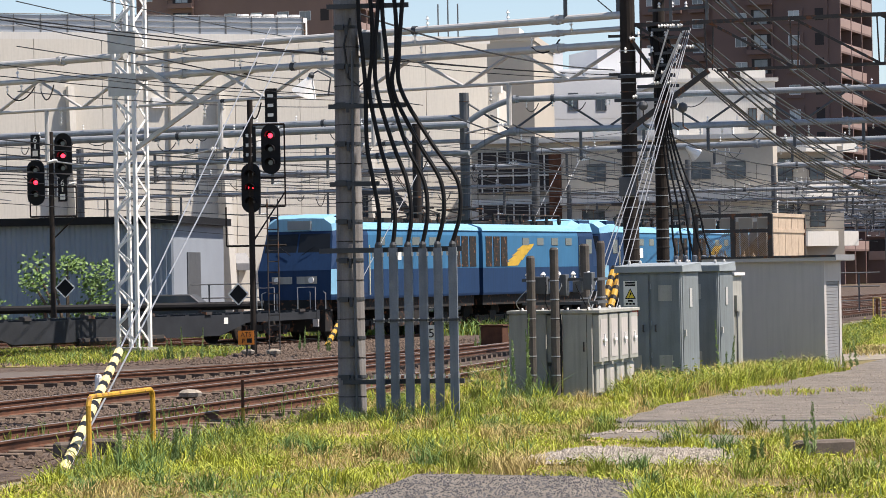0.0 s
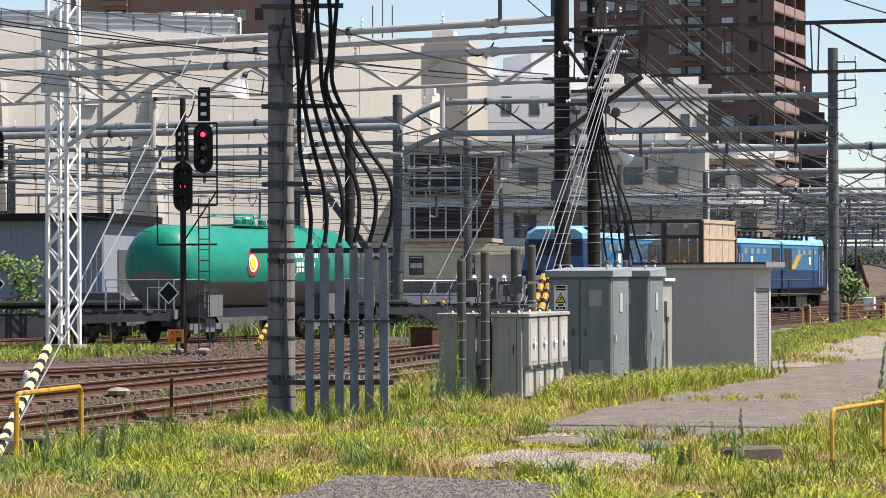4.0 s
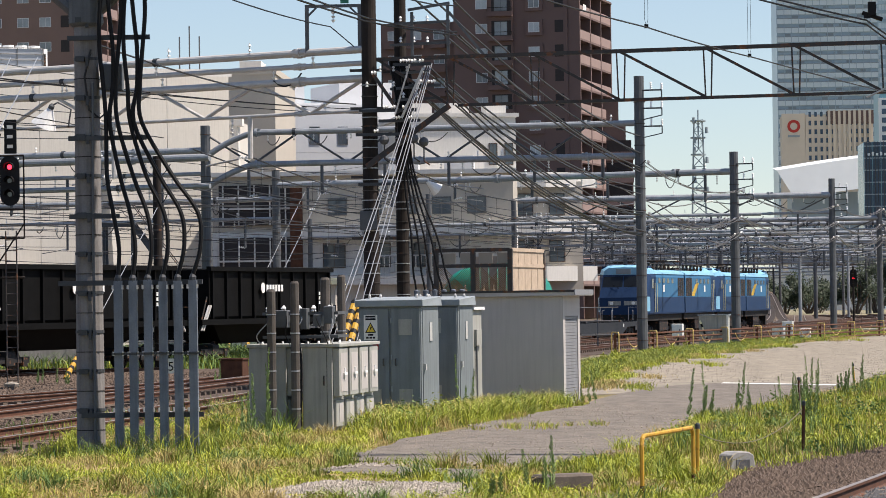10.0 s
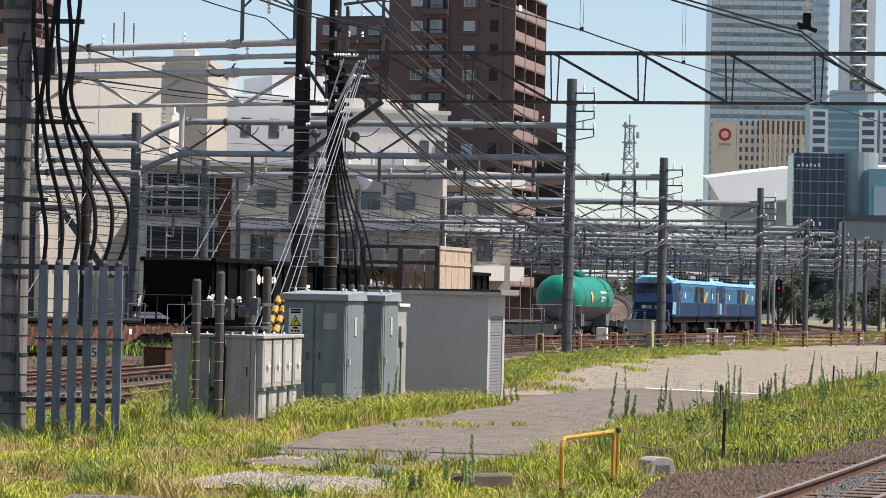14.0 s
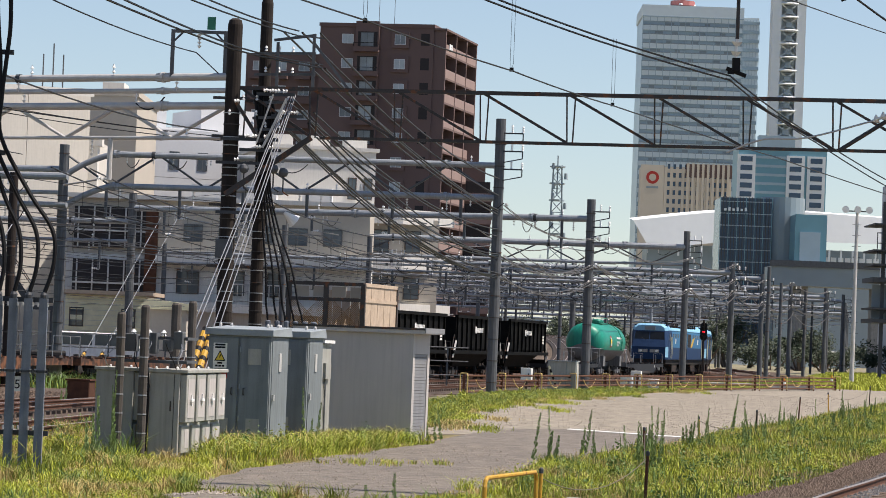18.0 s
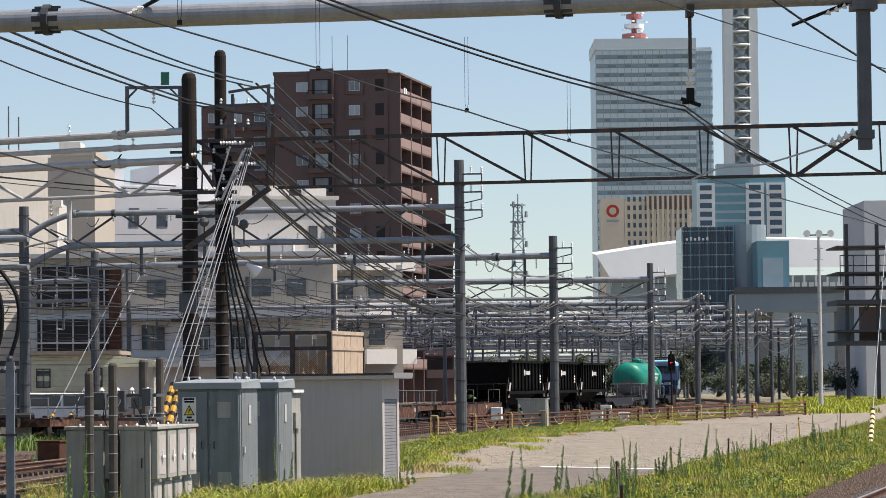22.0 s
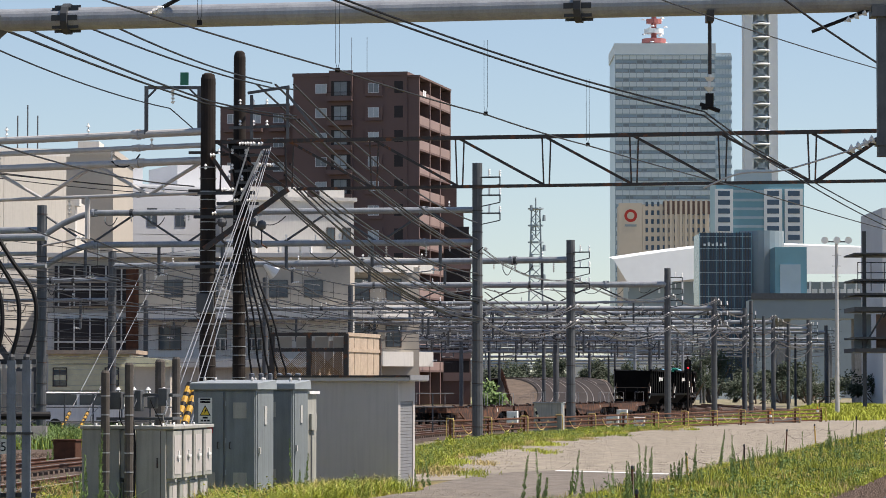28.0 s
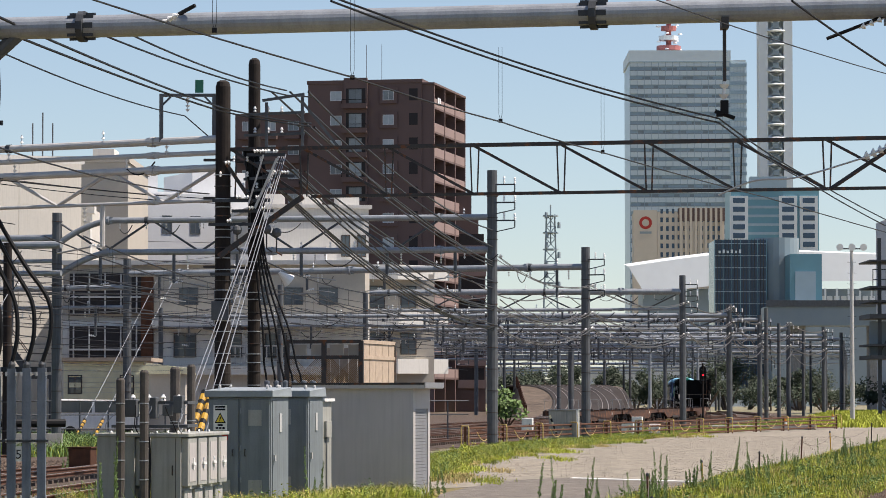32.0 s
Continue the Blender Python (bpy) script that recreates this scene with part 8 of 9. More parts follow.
def apartment_tower(x, y, deg, storeys, w, d, z_extra, label, left_wing, cols, wall="brown"):
    """A slab of flats: bays on the long face, open balconies in three rows on the end face."""
    t = thing("apartment_tower", label, "apartment building", heading(x, y, 0, deg), "brown apartment towers")
    H = storeys * 3.08 + z_extra
    bays = [d * 0.02 + k * d * 0.325 for k in range(4)]
    block(t, "core", -w, 0.0, 0.0, bays[2] - 0.2, 0, H, wall)
    block(t, "back_core", -w, bays[2] - 0.2, -3.2, d, 0, H, wall)
    block(t, "parapet", -w - 0.12, -0.12, 0.12, d + 0.12, H + 0.002, H + 0.45, wall)
    block(t, "projecting_bay", -w + 4.7, -0.45, -w + 7.7, 0, 0, H + 0.7, wall, "projecting bay")
    for r in range(storeys):
        z = r * 3.08 + z_extra
        if z < 4:
            continue
        for xx in cols:
            window(t, Matrix.Identity(4), xx, z + 0.95, 1.5, 1.2, "paleblock", "pane")
        # flat near-black sheet paints the shade of a recess that isn't built
        block(t, "balcony_recess", -w + 5.0, -0.47, -w + 7.5, -0.45, z + 0.15, z + 2.45, "painted_shade")
        window(t, Matrix.Translation((0, -0.48, 0)), -w + 6.2, z + 0.6, 1.7, 1.75, "galv", "pane")
        block(t, "balcony_slab", -w + 4.6, -1.3, -w + 7.8, -0.45, z - 0.1, z + 0.08, wall)
        block(t, "balcony_front", -w + 4.6, -1.3, -w + 7.8, -1.22, z + 0.08, z + 0.5, wall)
        part("balcony_rail", Build().box(-w + 4.6, -1.28, z + 0.95, -w + 7.8, -1.22, z + 1.02).box(-w + 4.6, -1.27, z + 0.5, -w + 4.66, -1.23, z + 0.95).box(-w + 7.74, -1.27, z + 0.5, -w + 7.8, -1.23, z + 0.95), "under", t, "dark balcony rail")
        if left_wing:
            block(t, "window_surround", -w + 9.3, -0.3, -w + 11.5, 0.0, z + 0.5, z + 2.5, wall)
            window(t, Matrix.Translation((0, -0.31, 0)), -w + 10.4, z + 0.9, 1.4, 1.25, "paleblock", "pane")
        # dark sheet on the solid wall stands in for a shaded opening
        block(t, "corner_opening", -1.6, -0.02, -0.5, 0.0, z + 0.85, z + 2.35, "painted_shade")
        block(t, "end_slab", 0.0, bays[0], 1.5, d, z - 0.16, z + 0.08, wall)
        if r < storeys - 0:
            block(t, "back_slab", -3.2, bays[2] - 0.2, 0.0, d, z - 0.16, z + 0.08, wall)
        for k in range(3):
            block(t, "balcony_front", 1.38, bays[k] + 0.12, 1.5, bays[k + 1] - 0.12, z + 0.08, z + 1.15, "brownlight", "pale brown balcony front")
        # shade at the back of the end balconies, painted as dark sheets
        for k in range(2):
            block(t, "end_recess", 0.0, bays[k] + 0.4, 0.02, bays[k + 1] - 0.4, z + 0.1, z + 2.7, "painted_shade")
        block(t, "balcony_front", -3.2, d - 0.12, 1.38, d, z + 0.08, z + 1.15, "brownlight")
    for k, yy in enumerate(bays):
        block(t, "balcony_fin", 0.002, yy - 0.2, 1.55, yy + 0.2, 0, H - 0.25, wall)
    block(t, "end_roof", 0.0, 0.0, 1.65, d, H - 0.25, H, wall)
    if left_wing:
        block(t, "back_roof", -3.2, bays[2] - 0.2, 0.0, d, H - 0.25, H, wall)
        block(t, "low_wing", -w - 10.0, 2.0, -w, d - 4, 0, H - 3.4, wall)
        for r in range(4):
            for k in range(3):
                window(t, Matrix.Translation((0, 2.0, 0)), -w - 8.4 + k * 3.0, H - 5.6 - 3.08 * r, 1.4, 1.2, "paleblock", "pane")
                block(t, "wing_balcony", -w - 9.4 + k * 3.0, 1.1, -w - 7.4 + k * 3.0, 2.0, H - 6.7 - 3.08 * r, H - 5.9 - 3.08 * r, wall)
        part("laundry", Build().box(1.52, 2.6, H - 2.6, 1.56, 3.5, H - 1.7).box(1.52, 3.7, H - 2.4, 1.56, 4.5, H - 1.7), "white", t, "white washing on a balcony")
    for k in range(2):
        part("aerial", Build().tube([(-8.4 + 2.0 * k, 6, H), (-8.4 + 2.0 * k, 6, H + 5.5)], 0.035, 5), "galv", t)
    return t


def right_wing():
    t = thing("stepped_brown_block", "lower stepped brown block with dark stair landings", "apartment building", pose(3.6, 436, 0))
    for k in range(3):
        block(t, "step", -6.0 - k, 0.2 * k, 0.0 - 0.9 * k, 10, 0, 22.0 + 3.0 * k, "brown")
    for r in range(7):
        block(t, "landing", -3.6, -0.3, 0.1, 0.0, 3.0 + r * 2.9, 4.1 + r * 2.9, "brownlight", "pale landing front")
        # dark sheet on the wall paints the shade between two landings
        block(t, "landing_recess", -3.4, -0.1, -0.2, 0.0, 4.1 + r * 2.9, 5.6 + r * 2.9, "painted_shade")


def skyline():
    t = thing("office_tower", "pale glass office tower with ribbon floors and a red-white mast", "skyscraper", pose(76.7, 1500, 0))
    block(t, "core", 0.5, 0.5, 45, 52, 0, 154, "skyglass")
    block(t, "side_core", 45, 3, 52.4, 50, 0, 152, "skyband")
    for k in range(37):
        z = 3 + k * 4.05
        block(t, "floor_band", 0.2, 0.0, 45.2, 0.6, z, z + 2.1, "skyband", "pale floor band")
        block(t, "side_band", 45.2, 2.6, 52.8, 3.0, z, z + 1.6, "skyglass")
        block(t, "shade_line", 0.2, -0.12, 45.2, 0.3, z + 2.1, z + 2.45, "greymetal", "dark shadow joint under the floor")
        for j in range(4):
            xx = 2 + ((j * 11 + k * 5 + (k * k) % 7) % 40)
            block(t, "dark_pane", xx, 0.3, xx + 2.4 + (k + j) % 3, 0.45, z + 2.5, z + 3.6, "greymetal")
    block(t, "crown", 0, -0.2, 45.4, 52, 151, 156, "skyband")
    for k in range(15):
        block(t, "mullion", 0.3 + 3.18 * k, -0.15, 0.55 + 3.18 * k, 0.35, 0, 155.6, "skyglass")
    block(t, "crown_joint", 0.1, -0.3, 45.3, 0.0, 150.6, 151.1, "skyglass")
    for k in range(6):
        block(t, "side_mullion", 45.6 + 1.4 * k, 2.45, 45.75 + 1.4 * k, 2.7, 0, 151, "skyglass")
    for k in range(4):
        part("mast_ring", Build().lathe([(5.5 - k, 158 + k * 4.5), (5.5 - k, 160 + k * 4.5)], 12, (19, 20, 0)), "mastred" if k % 2 == 0 else "skywhite", t)
    part("mast", Build().lathe([(1.3, 154), (1.0, 185)], 10, (19, 20, 0)), "mastred", t)
    for k in range(14):
        a = k * 0.9
        part("mast_dish", Build().lathe([(1.0, 0), (0.8, 0.6), (0.1, 0.7)], 8, (19 + 5.2 * math.cos(a), 20 + 5.2 * math.sin(a), 158 + (k % 5) * 3.6)), "skywhite", t)
    t = thing("slender_tower", "slender grey-white tower with stacked open platforms", "skyscraper", pose(125.9, 1400, 0))
    for x in (0.0, 10.2):
        block(t, "side_wall", x, 0, x + 3.7, 12, 0, 215, "skywhite")
    block(t, "back_wall", 3.7, 6, 10.2, 8, 0, 215, "skyband")
    for k in range(22):
        z = 92 + k * 5.6
        part("platform", Build().lathe([(4.4, z), (4.7, z + 0.3), (4.4, z + 0.7)], 16, (6.95, 2.5, 0)), "skywhite", t)
        b = Build().bar((3.8, 1, z + 0.7), (10.1, 1, z + 5.6), 0.5, 0.5).bar((10.1, 1.6, z + 0.7), (3.8, 1.6, z + 5.6), 0.5, 0.5)
        part("cross_brace", b, "skywhite", t)
        block(t, "inner_box", 5.6, 0.2, 8.3, 1.0, z + 1.6, z + 3.8, "greymetal")
    t = thing("blue_office", "blue glass office block with white vertical bays", "office building", pose(105.3, 1300, 0))
    block(t, "core", 0.5, 0.6, 34.5, 30, 0, 82, "teal")
    for x in (0.0, 19.0, 27.0):
        block(t, "white_bay", x, 0, x + 7.0, 0.8, 0, 79, "skywhite", "white bay")
        for k in range(14):
            block(t, "bay_window", x + 1.2, -0.1, x + 5.8, 0.0, 32 + k * 3.4, 34.0 + k * 3.4, "darkglass")
    for k in range(16):
        block(t, "floor_line", 7.0, 0.4, 19.0, 0.6, 30 + k * 3.4, 31.0 + k * 3.4, "skyglass")
    block(t, "curved_top", 8, 0, 22, 8, 82, 86.5, "skyglass")
    t = thing("hotel_building", "sandstone hotel slab with a grid of dark windows", "hotel", pose(62.8, 1200, 0))
    block(t, "core", 0.4, 0.4, 32.4, 18, 0, 67.5, "hotel")
    for k in range(12):
        block(t, "pier", 8.5 + k * 2.05, 0.0, 9.5 + k * 2.05, 0.5, 0, 67.5, "hotel")
    for r in range(9):
        block(t, "spandrel", 8.5, 0.1, 25.5, 0.5, 40.6 + r * 3.1, 42.0 + r * 3.1, "hotel")
        for k in range(11):
            block(t, "window", 9.6 + k * 2.05, 0.2, 10.5 + k * 2.05, 0.38, 42.0 + r * 3.1, 43.7 + r * 3.1, "darkglass")
    block(t, "blank_wall", 0, 0, 8.4, 0.5, 0, 68, "hotel")
    b = Build()
    for k in range(20):
        a, c = 2 * math.pi * k / 20, 2 * math.pi * (k + 1) / 20
        b.add([(4.3 + r * math.cos(q), -0.05, 63.5 + r * math.sin(q)) for q, r in ((a, 1.3), (c, 1.3), (c, 2.3), (a, 2.3))], [(0, 1, 2, 3)])
    part("wall_ring", b, "red", t, "red ring emblem")
    block(t, "emblem_bar", 2.2, -0.06, 6.4, -0.02, 59.6, 60.4, "greymetal")
    block(t, "stripe_top", 16, -0.1, 32.6, 0.3, 64, 68.8, "brown")
    for k in range(9):
        block(t, "top_fin", 16.4 + k * 1.8, -0.3, 17.3 + k * 1.8, 0.0, 48, 69, "hotel")
    t = thing("arena_dome", "low white arena with a sweeping curved roof", "arena", pose(45.6, 900, 0))
    n = 24
    b = Build()
    for k in range(n + 1):
        u = k / n
        x = u * 70
        top = 36.5 + 4.2 * math.sin(min(1, u * 1.6) * math.pi / 2) - 2.6 * max(0, u - 0.55)
        low = 29.0 + 3.5 * math.sin(min(1, u * 1.6) * math.pi / 2)
        dx = 4.5 * (1 - u)
        b.v += [(x, 0, top), (x + dx, -1.5, low), (x, 24, top + 1.5)]
    for k in range(n):
        b.f += [(3 * k, 3 * k + 3, 3 * k + 4, 3 * k + 1), (3 * k, 3 * k + 2, 3 * k + 5, 3 * k + 3)]
    part("roof_shell", b, "skywhite", t, "white curved roof")
    for k in range(18):
        block(t, "rim_post", 12 + k * 3.1, -1.6, 12.5 + k * 3.1, -1.2, 27.4, 30.5, "skywhite")
    block(t, "drum", 4, 2, 68, 24, 0, 30.5, "greymetal")
    for k in range(14):
        block(t, "light_bay", 42 + k * 1.9, 1.7, 43.4 + k * 1.9, 2.0, 26.0, 28.6, "skywhite")
    block(t, "lower_band", 40, 1.2, 70, 2, 14, 22, "greymetal")
    t = thing("dark_glass_office", "dark glass office with a grey curved annex", "office building", pose(53.4, 700, 0))
    block(t, "core", 0.2, 0.3, 10.8, 18, 0, 34.4, "darkglass")
    for k in range(13):
        block(t, "floor_line", 0.0, 0.15, 11.0, 0.3, 3.5 + k * 2.5, 3.68 + k * 2.5, "skyglass")
    for k in range(19):
        block(t, "mullion", k * 0.6, 0.0, k * 0.6 + 0.1, 0.3, 0, 34.6, "teal" if k % 3 == 0 else "darksteel")
    for k in range(6):
        block(t, "sign_bar", 0.9 + k * 0.85, -0.1, 1.35 + k * 0.85, 0.0, 31.6, 32.1 + 0.25 * (k % 2), "skyband")
    part("curved_annex", Build().lathe([(4.6, 0), (4.6, 34.9)], 24, (13.6, 5.5, 0)), "greymetal", t, "grey curved annex")
    t = thing("teal_glass_block", "teal glass block with a pale framed front", "office building", pose(68.2, 690, 0))
    block(t, "core", 0, 0, 6.5, 12, 0, 31, "teal")
    block(t, "pale_front", 1.0, -0.3, 5.2, 0, 18, 27.4, "skyglass")
    block(t, "podium", -4, -3, 40, 10, 0, 19.6, "greymetal", "grey podium")
    t = thing("viaduct", "grey elevated viaduct behind the yard", "viaduct", pose(48, 480, 0))
    block(t, "deck", -4, 0, 70, 8, 12.0, 14.7, "greymetal")
    block(t, "parapet", -4, -0.3, 70, 0, 14.7, 15.6, "galv")
    for k in range(7):
        block(t, "pier", k * 11, 2, k * 11 + 1.8, 6, 0, 12, "concrete")
    t = thing("steel_station_frame", "dark steel station structure with stacked platforms", "station building", pose(41.2, 330, 0))
    for x in (0, 3, 6.5, 10):
        block(t, "column", x, 0, x + 0.35, 0.35, 0, 17.5, "darksteel")
    for z, h in ((5.6, 0.4), (6.9, 0.2), (9.6, 0.45), (11.2, 0.2), (12.6, 0.18), (15.2, 0.15)):
        block(t, "deck", -0.9, -0.8, 14, 8, z, z + h, "darksteel")
    for k in range(9):
        part("rail_post", Build().box(-0.6 + k * 1.3, -0.7, 11.6, -0.52 + k * 1.3, -0.62, 14.4), "darksteel", t)
    for z in (12.4, 13.4, 14.4):
        part("rail_bar", Build().tube([(-0.6, -0.66, z), (11, -0.66, z)], 0.05, 5), "darksteel", t)
    block(t, "tower_wall", 9.8, 60, 26, 80, 0, 23, "paleblock")
    for k in range(6):
        block(t, "wall_panel", -0.5 + k * 2.2, 3.0, 1.2 + k * 2.2, 3.2, 6.0, 9.4, "brownlight" if k % 2 else "greymetal")
        part("diagonal_brace", Build().bar((k * 2.0, 0.1, 6.0 + (k % 2) * 3), (k * 2.0 + 2.0, 0.1, 9.4 + (k % 2) * 3), 0.16, 0.16), "darksteel", t)
    for dx, y, h, w, nm in ((24.9, 900, 53, 2.6, "radio_tower"), (128, 2600, 60, 4, "radio_tower")):
        t = thing(nm, "thin steel lattice radio tower", "radio tower", pose(dx, y, 0), "radio towers")
        for sx in (-1, 1):
            for sy in (-1, 1):
                part("leg", Build().tube([(sx * w, sy * w, 0), (sx * w * 0.42, sy * w * 0.42, h * 0.95)], 0.2, 5), "greymetal", t)
        for k in range(16):
            z = h * 0.95 * k / 16
            ww = w * (1 - 0.58 * k / 16)
            part("brace", Build().tube([(-ww, -ww, z), (ww, -ww, z + h * 0.059)], 0.14, 4).tube([(ww, -ww, z), (-ww, -ww, z + h * 0.059)], 0.14, 4).tube([(-ww, -ww, z), (ww, -ww, z)], 0.14, 4), "greymetal", t)
        for k in range(5):
            part("platform", Build().lathe([(w * 0.8, h * (0.6 + 0.085 * k)), (w * 0.8, h * (0.6 + 0.085 * k) + 0.4)], 10), "greymetal", t)
        part("spire", Build().tube([(0, 0, h * 0.8), (0, 0, h)], 0.2, 5), "greymetal", t)
        for k in range(8):
            part("dish", Build().lathe([(0.5, 0), (0.4, 1.6), (0.1, 1.7)], 8, (2.2 * math.cos(k * 2.1), -1.4, h * (0.58 + 0.05 * k))), "greymetal", t)
    t = thing("flood_lamp_mast", "tall grey mast with floodlights on a cross arm", "lamp mast", pose(30.8, 263, -0.05))
    part("mast", Build().lathe([(0.19, 0), (0.12, 14.0)], 12), "galv_bright", t)
    part("cross_arm", Build().bar((-0.9, 0, 13.6), (0.9, 0, 13.6), 0.1, 0.1), "galv", t)
    for x in (-0.95, 0.0, 0.9):
        part("floodlight", Build().lathe([(0.28, 0.0), (0.2, 0.3), (0.08, 0.4)], 12, (x, -0.3, 13.7), "y"), "porcelain", t, "round floodlight")
    for k in range(14):
        part("step_iron", Build().bar((-0.35, 0, 1.5 + k * 0.85), (0.35, 0, 1.5 + k * 0.85), 0.03, 0.03), "galv", t)
    part("handrail", Build().bar((-1.4, 0, 1.5), (0.6, 0, 1.5), 0.06, 0.06).bar((-1.4, 0, 0), (-1.4, 0, 1.5), 0.06, 0.06), "steel", t)


def far_band():
    """Low town at the end of the yard: roofs and boxes of many sizes."""
    rng = random.Random(5)
    for k in range(30):
        x = -40 + k * 7.0 + rng.uniform(-2, 2)
        y = 640 + rng.uniform(-40, 260)
        w, h = rng.uniform(7, 16), rng.uniform(4, 8.5)
        t = thing("distant_building", "small distant building beyond the yard", "building", pose(x * 1.1, y, 0), "distant town buildings")
        block(t, "wall", -w / 2, 0, w / 2, 9, 0, h, rng.choice(("paleblock", "sidegrey", "beige", "greymetal", "brownlight", "greymetal")))
        block(t, "roof", -w / 2 - 0.3, -0.3, w / 2 + 0.3, 9.3, h, h + 0.5, rng.choice(("greymetal", "paleblock", "steel")))
        for r in range(int(h / 3)):
            for j in range(int(w / 4)):
                block(t, "window", -w / 2 + 1 + j * 4, -0.05, -w / 2 + 2.6 + j * 4, 0.0, 1 + r * 3, 2.4 + r * 3, "glass")


def steel_stair():
    t = thing("steel_stair", "dark steel outside stair with a landing against the hall", "staircase", pose(-21.6, 166, 0))
    for y in (0.0, 0.9):
        part("stringer", Build().bar((-1.9, y, 6.3), (0.4, y, 3.2), 0.06, 0.25), "darksteel", t)
        part("handrail", Build().tube([(-1.9, y, 7.3), (0.4, y, 4.2), (1.4, y, 4.2)], 0.03, 6), "steel", t)
    for k in range(11):
        part("tread", Build().box(-1.8 + k * 0.21, 0.03, 6.1 - k * 0.283, -1.52 + k * 0.21, 0.87, 6.15 - k * 0.283), "darksteel", t)
    part("landing", Build().box(0.3, -0.1, 2.95, 1.6, 1.0, 3.15), "darksteel", t)
    part("landing", Build().box(-3.4, -0.1, 6.2, -1.8, 1.0, 6.4), "darksteel", t)
    for x, z in ((0.35, 2.95), (1.5, 2.95), (-3.3, 6.2), (-1.9, 6.2)):
        for y in (0.0, 0.9):
            part("leg", Build().box(x - 0.06, y - 0.06, -0.05, x + 0.06, y + 0.06, z), "darksteel", t)


steel_stair()
def yard_end():
    w = thing("boundary_wall", "long pale concrete boundary wall at the yard's end", "wall", pose(46, 630, 0))
    for k in range(11):
        block(w, "wall_panel", k * 2.6, 0, k * 2.6 + 2.55, 0.25, -0.05, 2.5, "skyband")
        block(w, "wall_post", k * 2.6 - 0.1, -0.08, k * 2.6 + 0.05, 0.3, -0.05, 2.65, "paleblock")
    for x, y, c in ((58.0, 612, "white"), (63.5, 616, "red"), (69.0, 620, "white")):
        t = thing("parked_lorry", "small box lorry parked at the yard's end", "lorry", pose(x, y, -0.05), "lorries at the yard's end")
        block(t, "box_body", -2.2, 0, 1.2, 2.1, 0.9, 3.1, "white", "white box body", 0.05)
        block(t, "cab", 1.3, 0.1, 2.7, 2.0, 0.6, 2.4, c, "", 0.08)
        block(t, "windscreen", 1.5, 0.06, 2.5, 0.1, 1.5, 2.2, "glass")
        for wx in (-1.4, 1.9):
            part("wheel", Build().lathe([(0.2, -0.05), (0.4, -0.03), (0.4, 0.2), (0.2, 0.22)], 12, (wx, 0, 0.4), "y"), "black", t)


yard_end()
hall()
grey_warehouse()
mid_buildings()
apartment_tower(-4.5, 420, 11, 13, 14.6, 21, 1.2, "dark brown tiled apartment tower with open end balconies", True, (-11.0,))
apartment_tower(-66.6, 420, 6, 14, 26.0, 17, -0.2, "brown tiled apartment tower behind the hall", False, (-24.6, -17.0, -13.5, -10, -6.5, -3.6), "brownmid")
right_wing()
skyline()
far_band()
# ---- plants and loose stones ----
ROAD = [(-3.7, 46.5), (-3.3, 54), (-2.4, 60), (-0.5, 71), (0.9, 84), (3.0, 88), (5.9, 83.5), (4.0, 75), (1.6, 61), (0.3, 49.6), (-0.9, 44.5)]
STRIP = [(-3.9, 44.0), (-3.4, 45.7), (-1.5, 43.6), (-1.7, 41.4)]
APRON = [(-5.4, 26.0), (-4.9, 36.2), (-3.2, 35.4), (-2.3, 34.0), (-2.2, 26.0)]
GRAVEL = [(-4.2, 38.1), (-3.5, 41.2), (-1.7, 40.2), (-1.7, 37.2)]
LOT = [(-0.9, 78), (0.3, 104), (3.9, 135), (10.5, 178), (21, 214), (52, 420), (58, 420), (30, 215), (12.6, 118), (6.2, 84)]


def inside(x, y, poly):
    """Which of the points x, y lie in the outline."""
    hit = np.zeros(len(x), bool)
    for (x0, y0), (x1, y1) in zip(poly, poly[1:] + poly[:1]):
        if y0 != y1:
            hit ^= ((y0 > y) != (y1 > y)) & (x < (x1 - x0) * (y - y0) / (y1 - y0) + x0)
    return hit


def scatter(poly, per, rng, bare=(), keep=1.0, thin=0.0, shift=0.0):
    p = np.array(poly)
    lo, hi = p.min(0), p.max(0)
    n = int((hi - lo).prod() * per)
    x, y = rng.uniform(lo[0], hi[0], n), rng.uniform(lo[1], hi[1], n)
    ok = inside(x, y, poly)
    for q in bare:
        ok &= ~inside(x, y, q) | (rng.random(n) < thin)
    patchy = np.sin(x * 2.1 + shift + 1.7 * np.sin(y * 0.6)) + np.sin(y * 0.9 + x * 0.7 + 2 * shift) + 0.8 * np.sin(x * 5.3 - shift) * np.sin(y * 2.2 + shift) + rng.normal(0, 0.5, n)
    ok &= patchy > -1.6 + (1 - keep) * 2
    return x[ok], y[ok], patchy[ok]


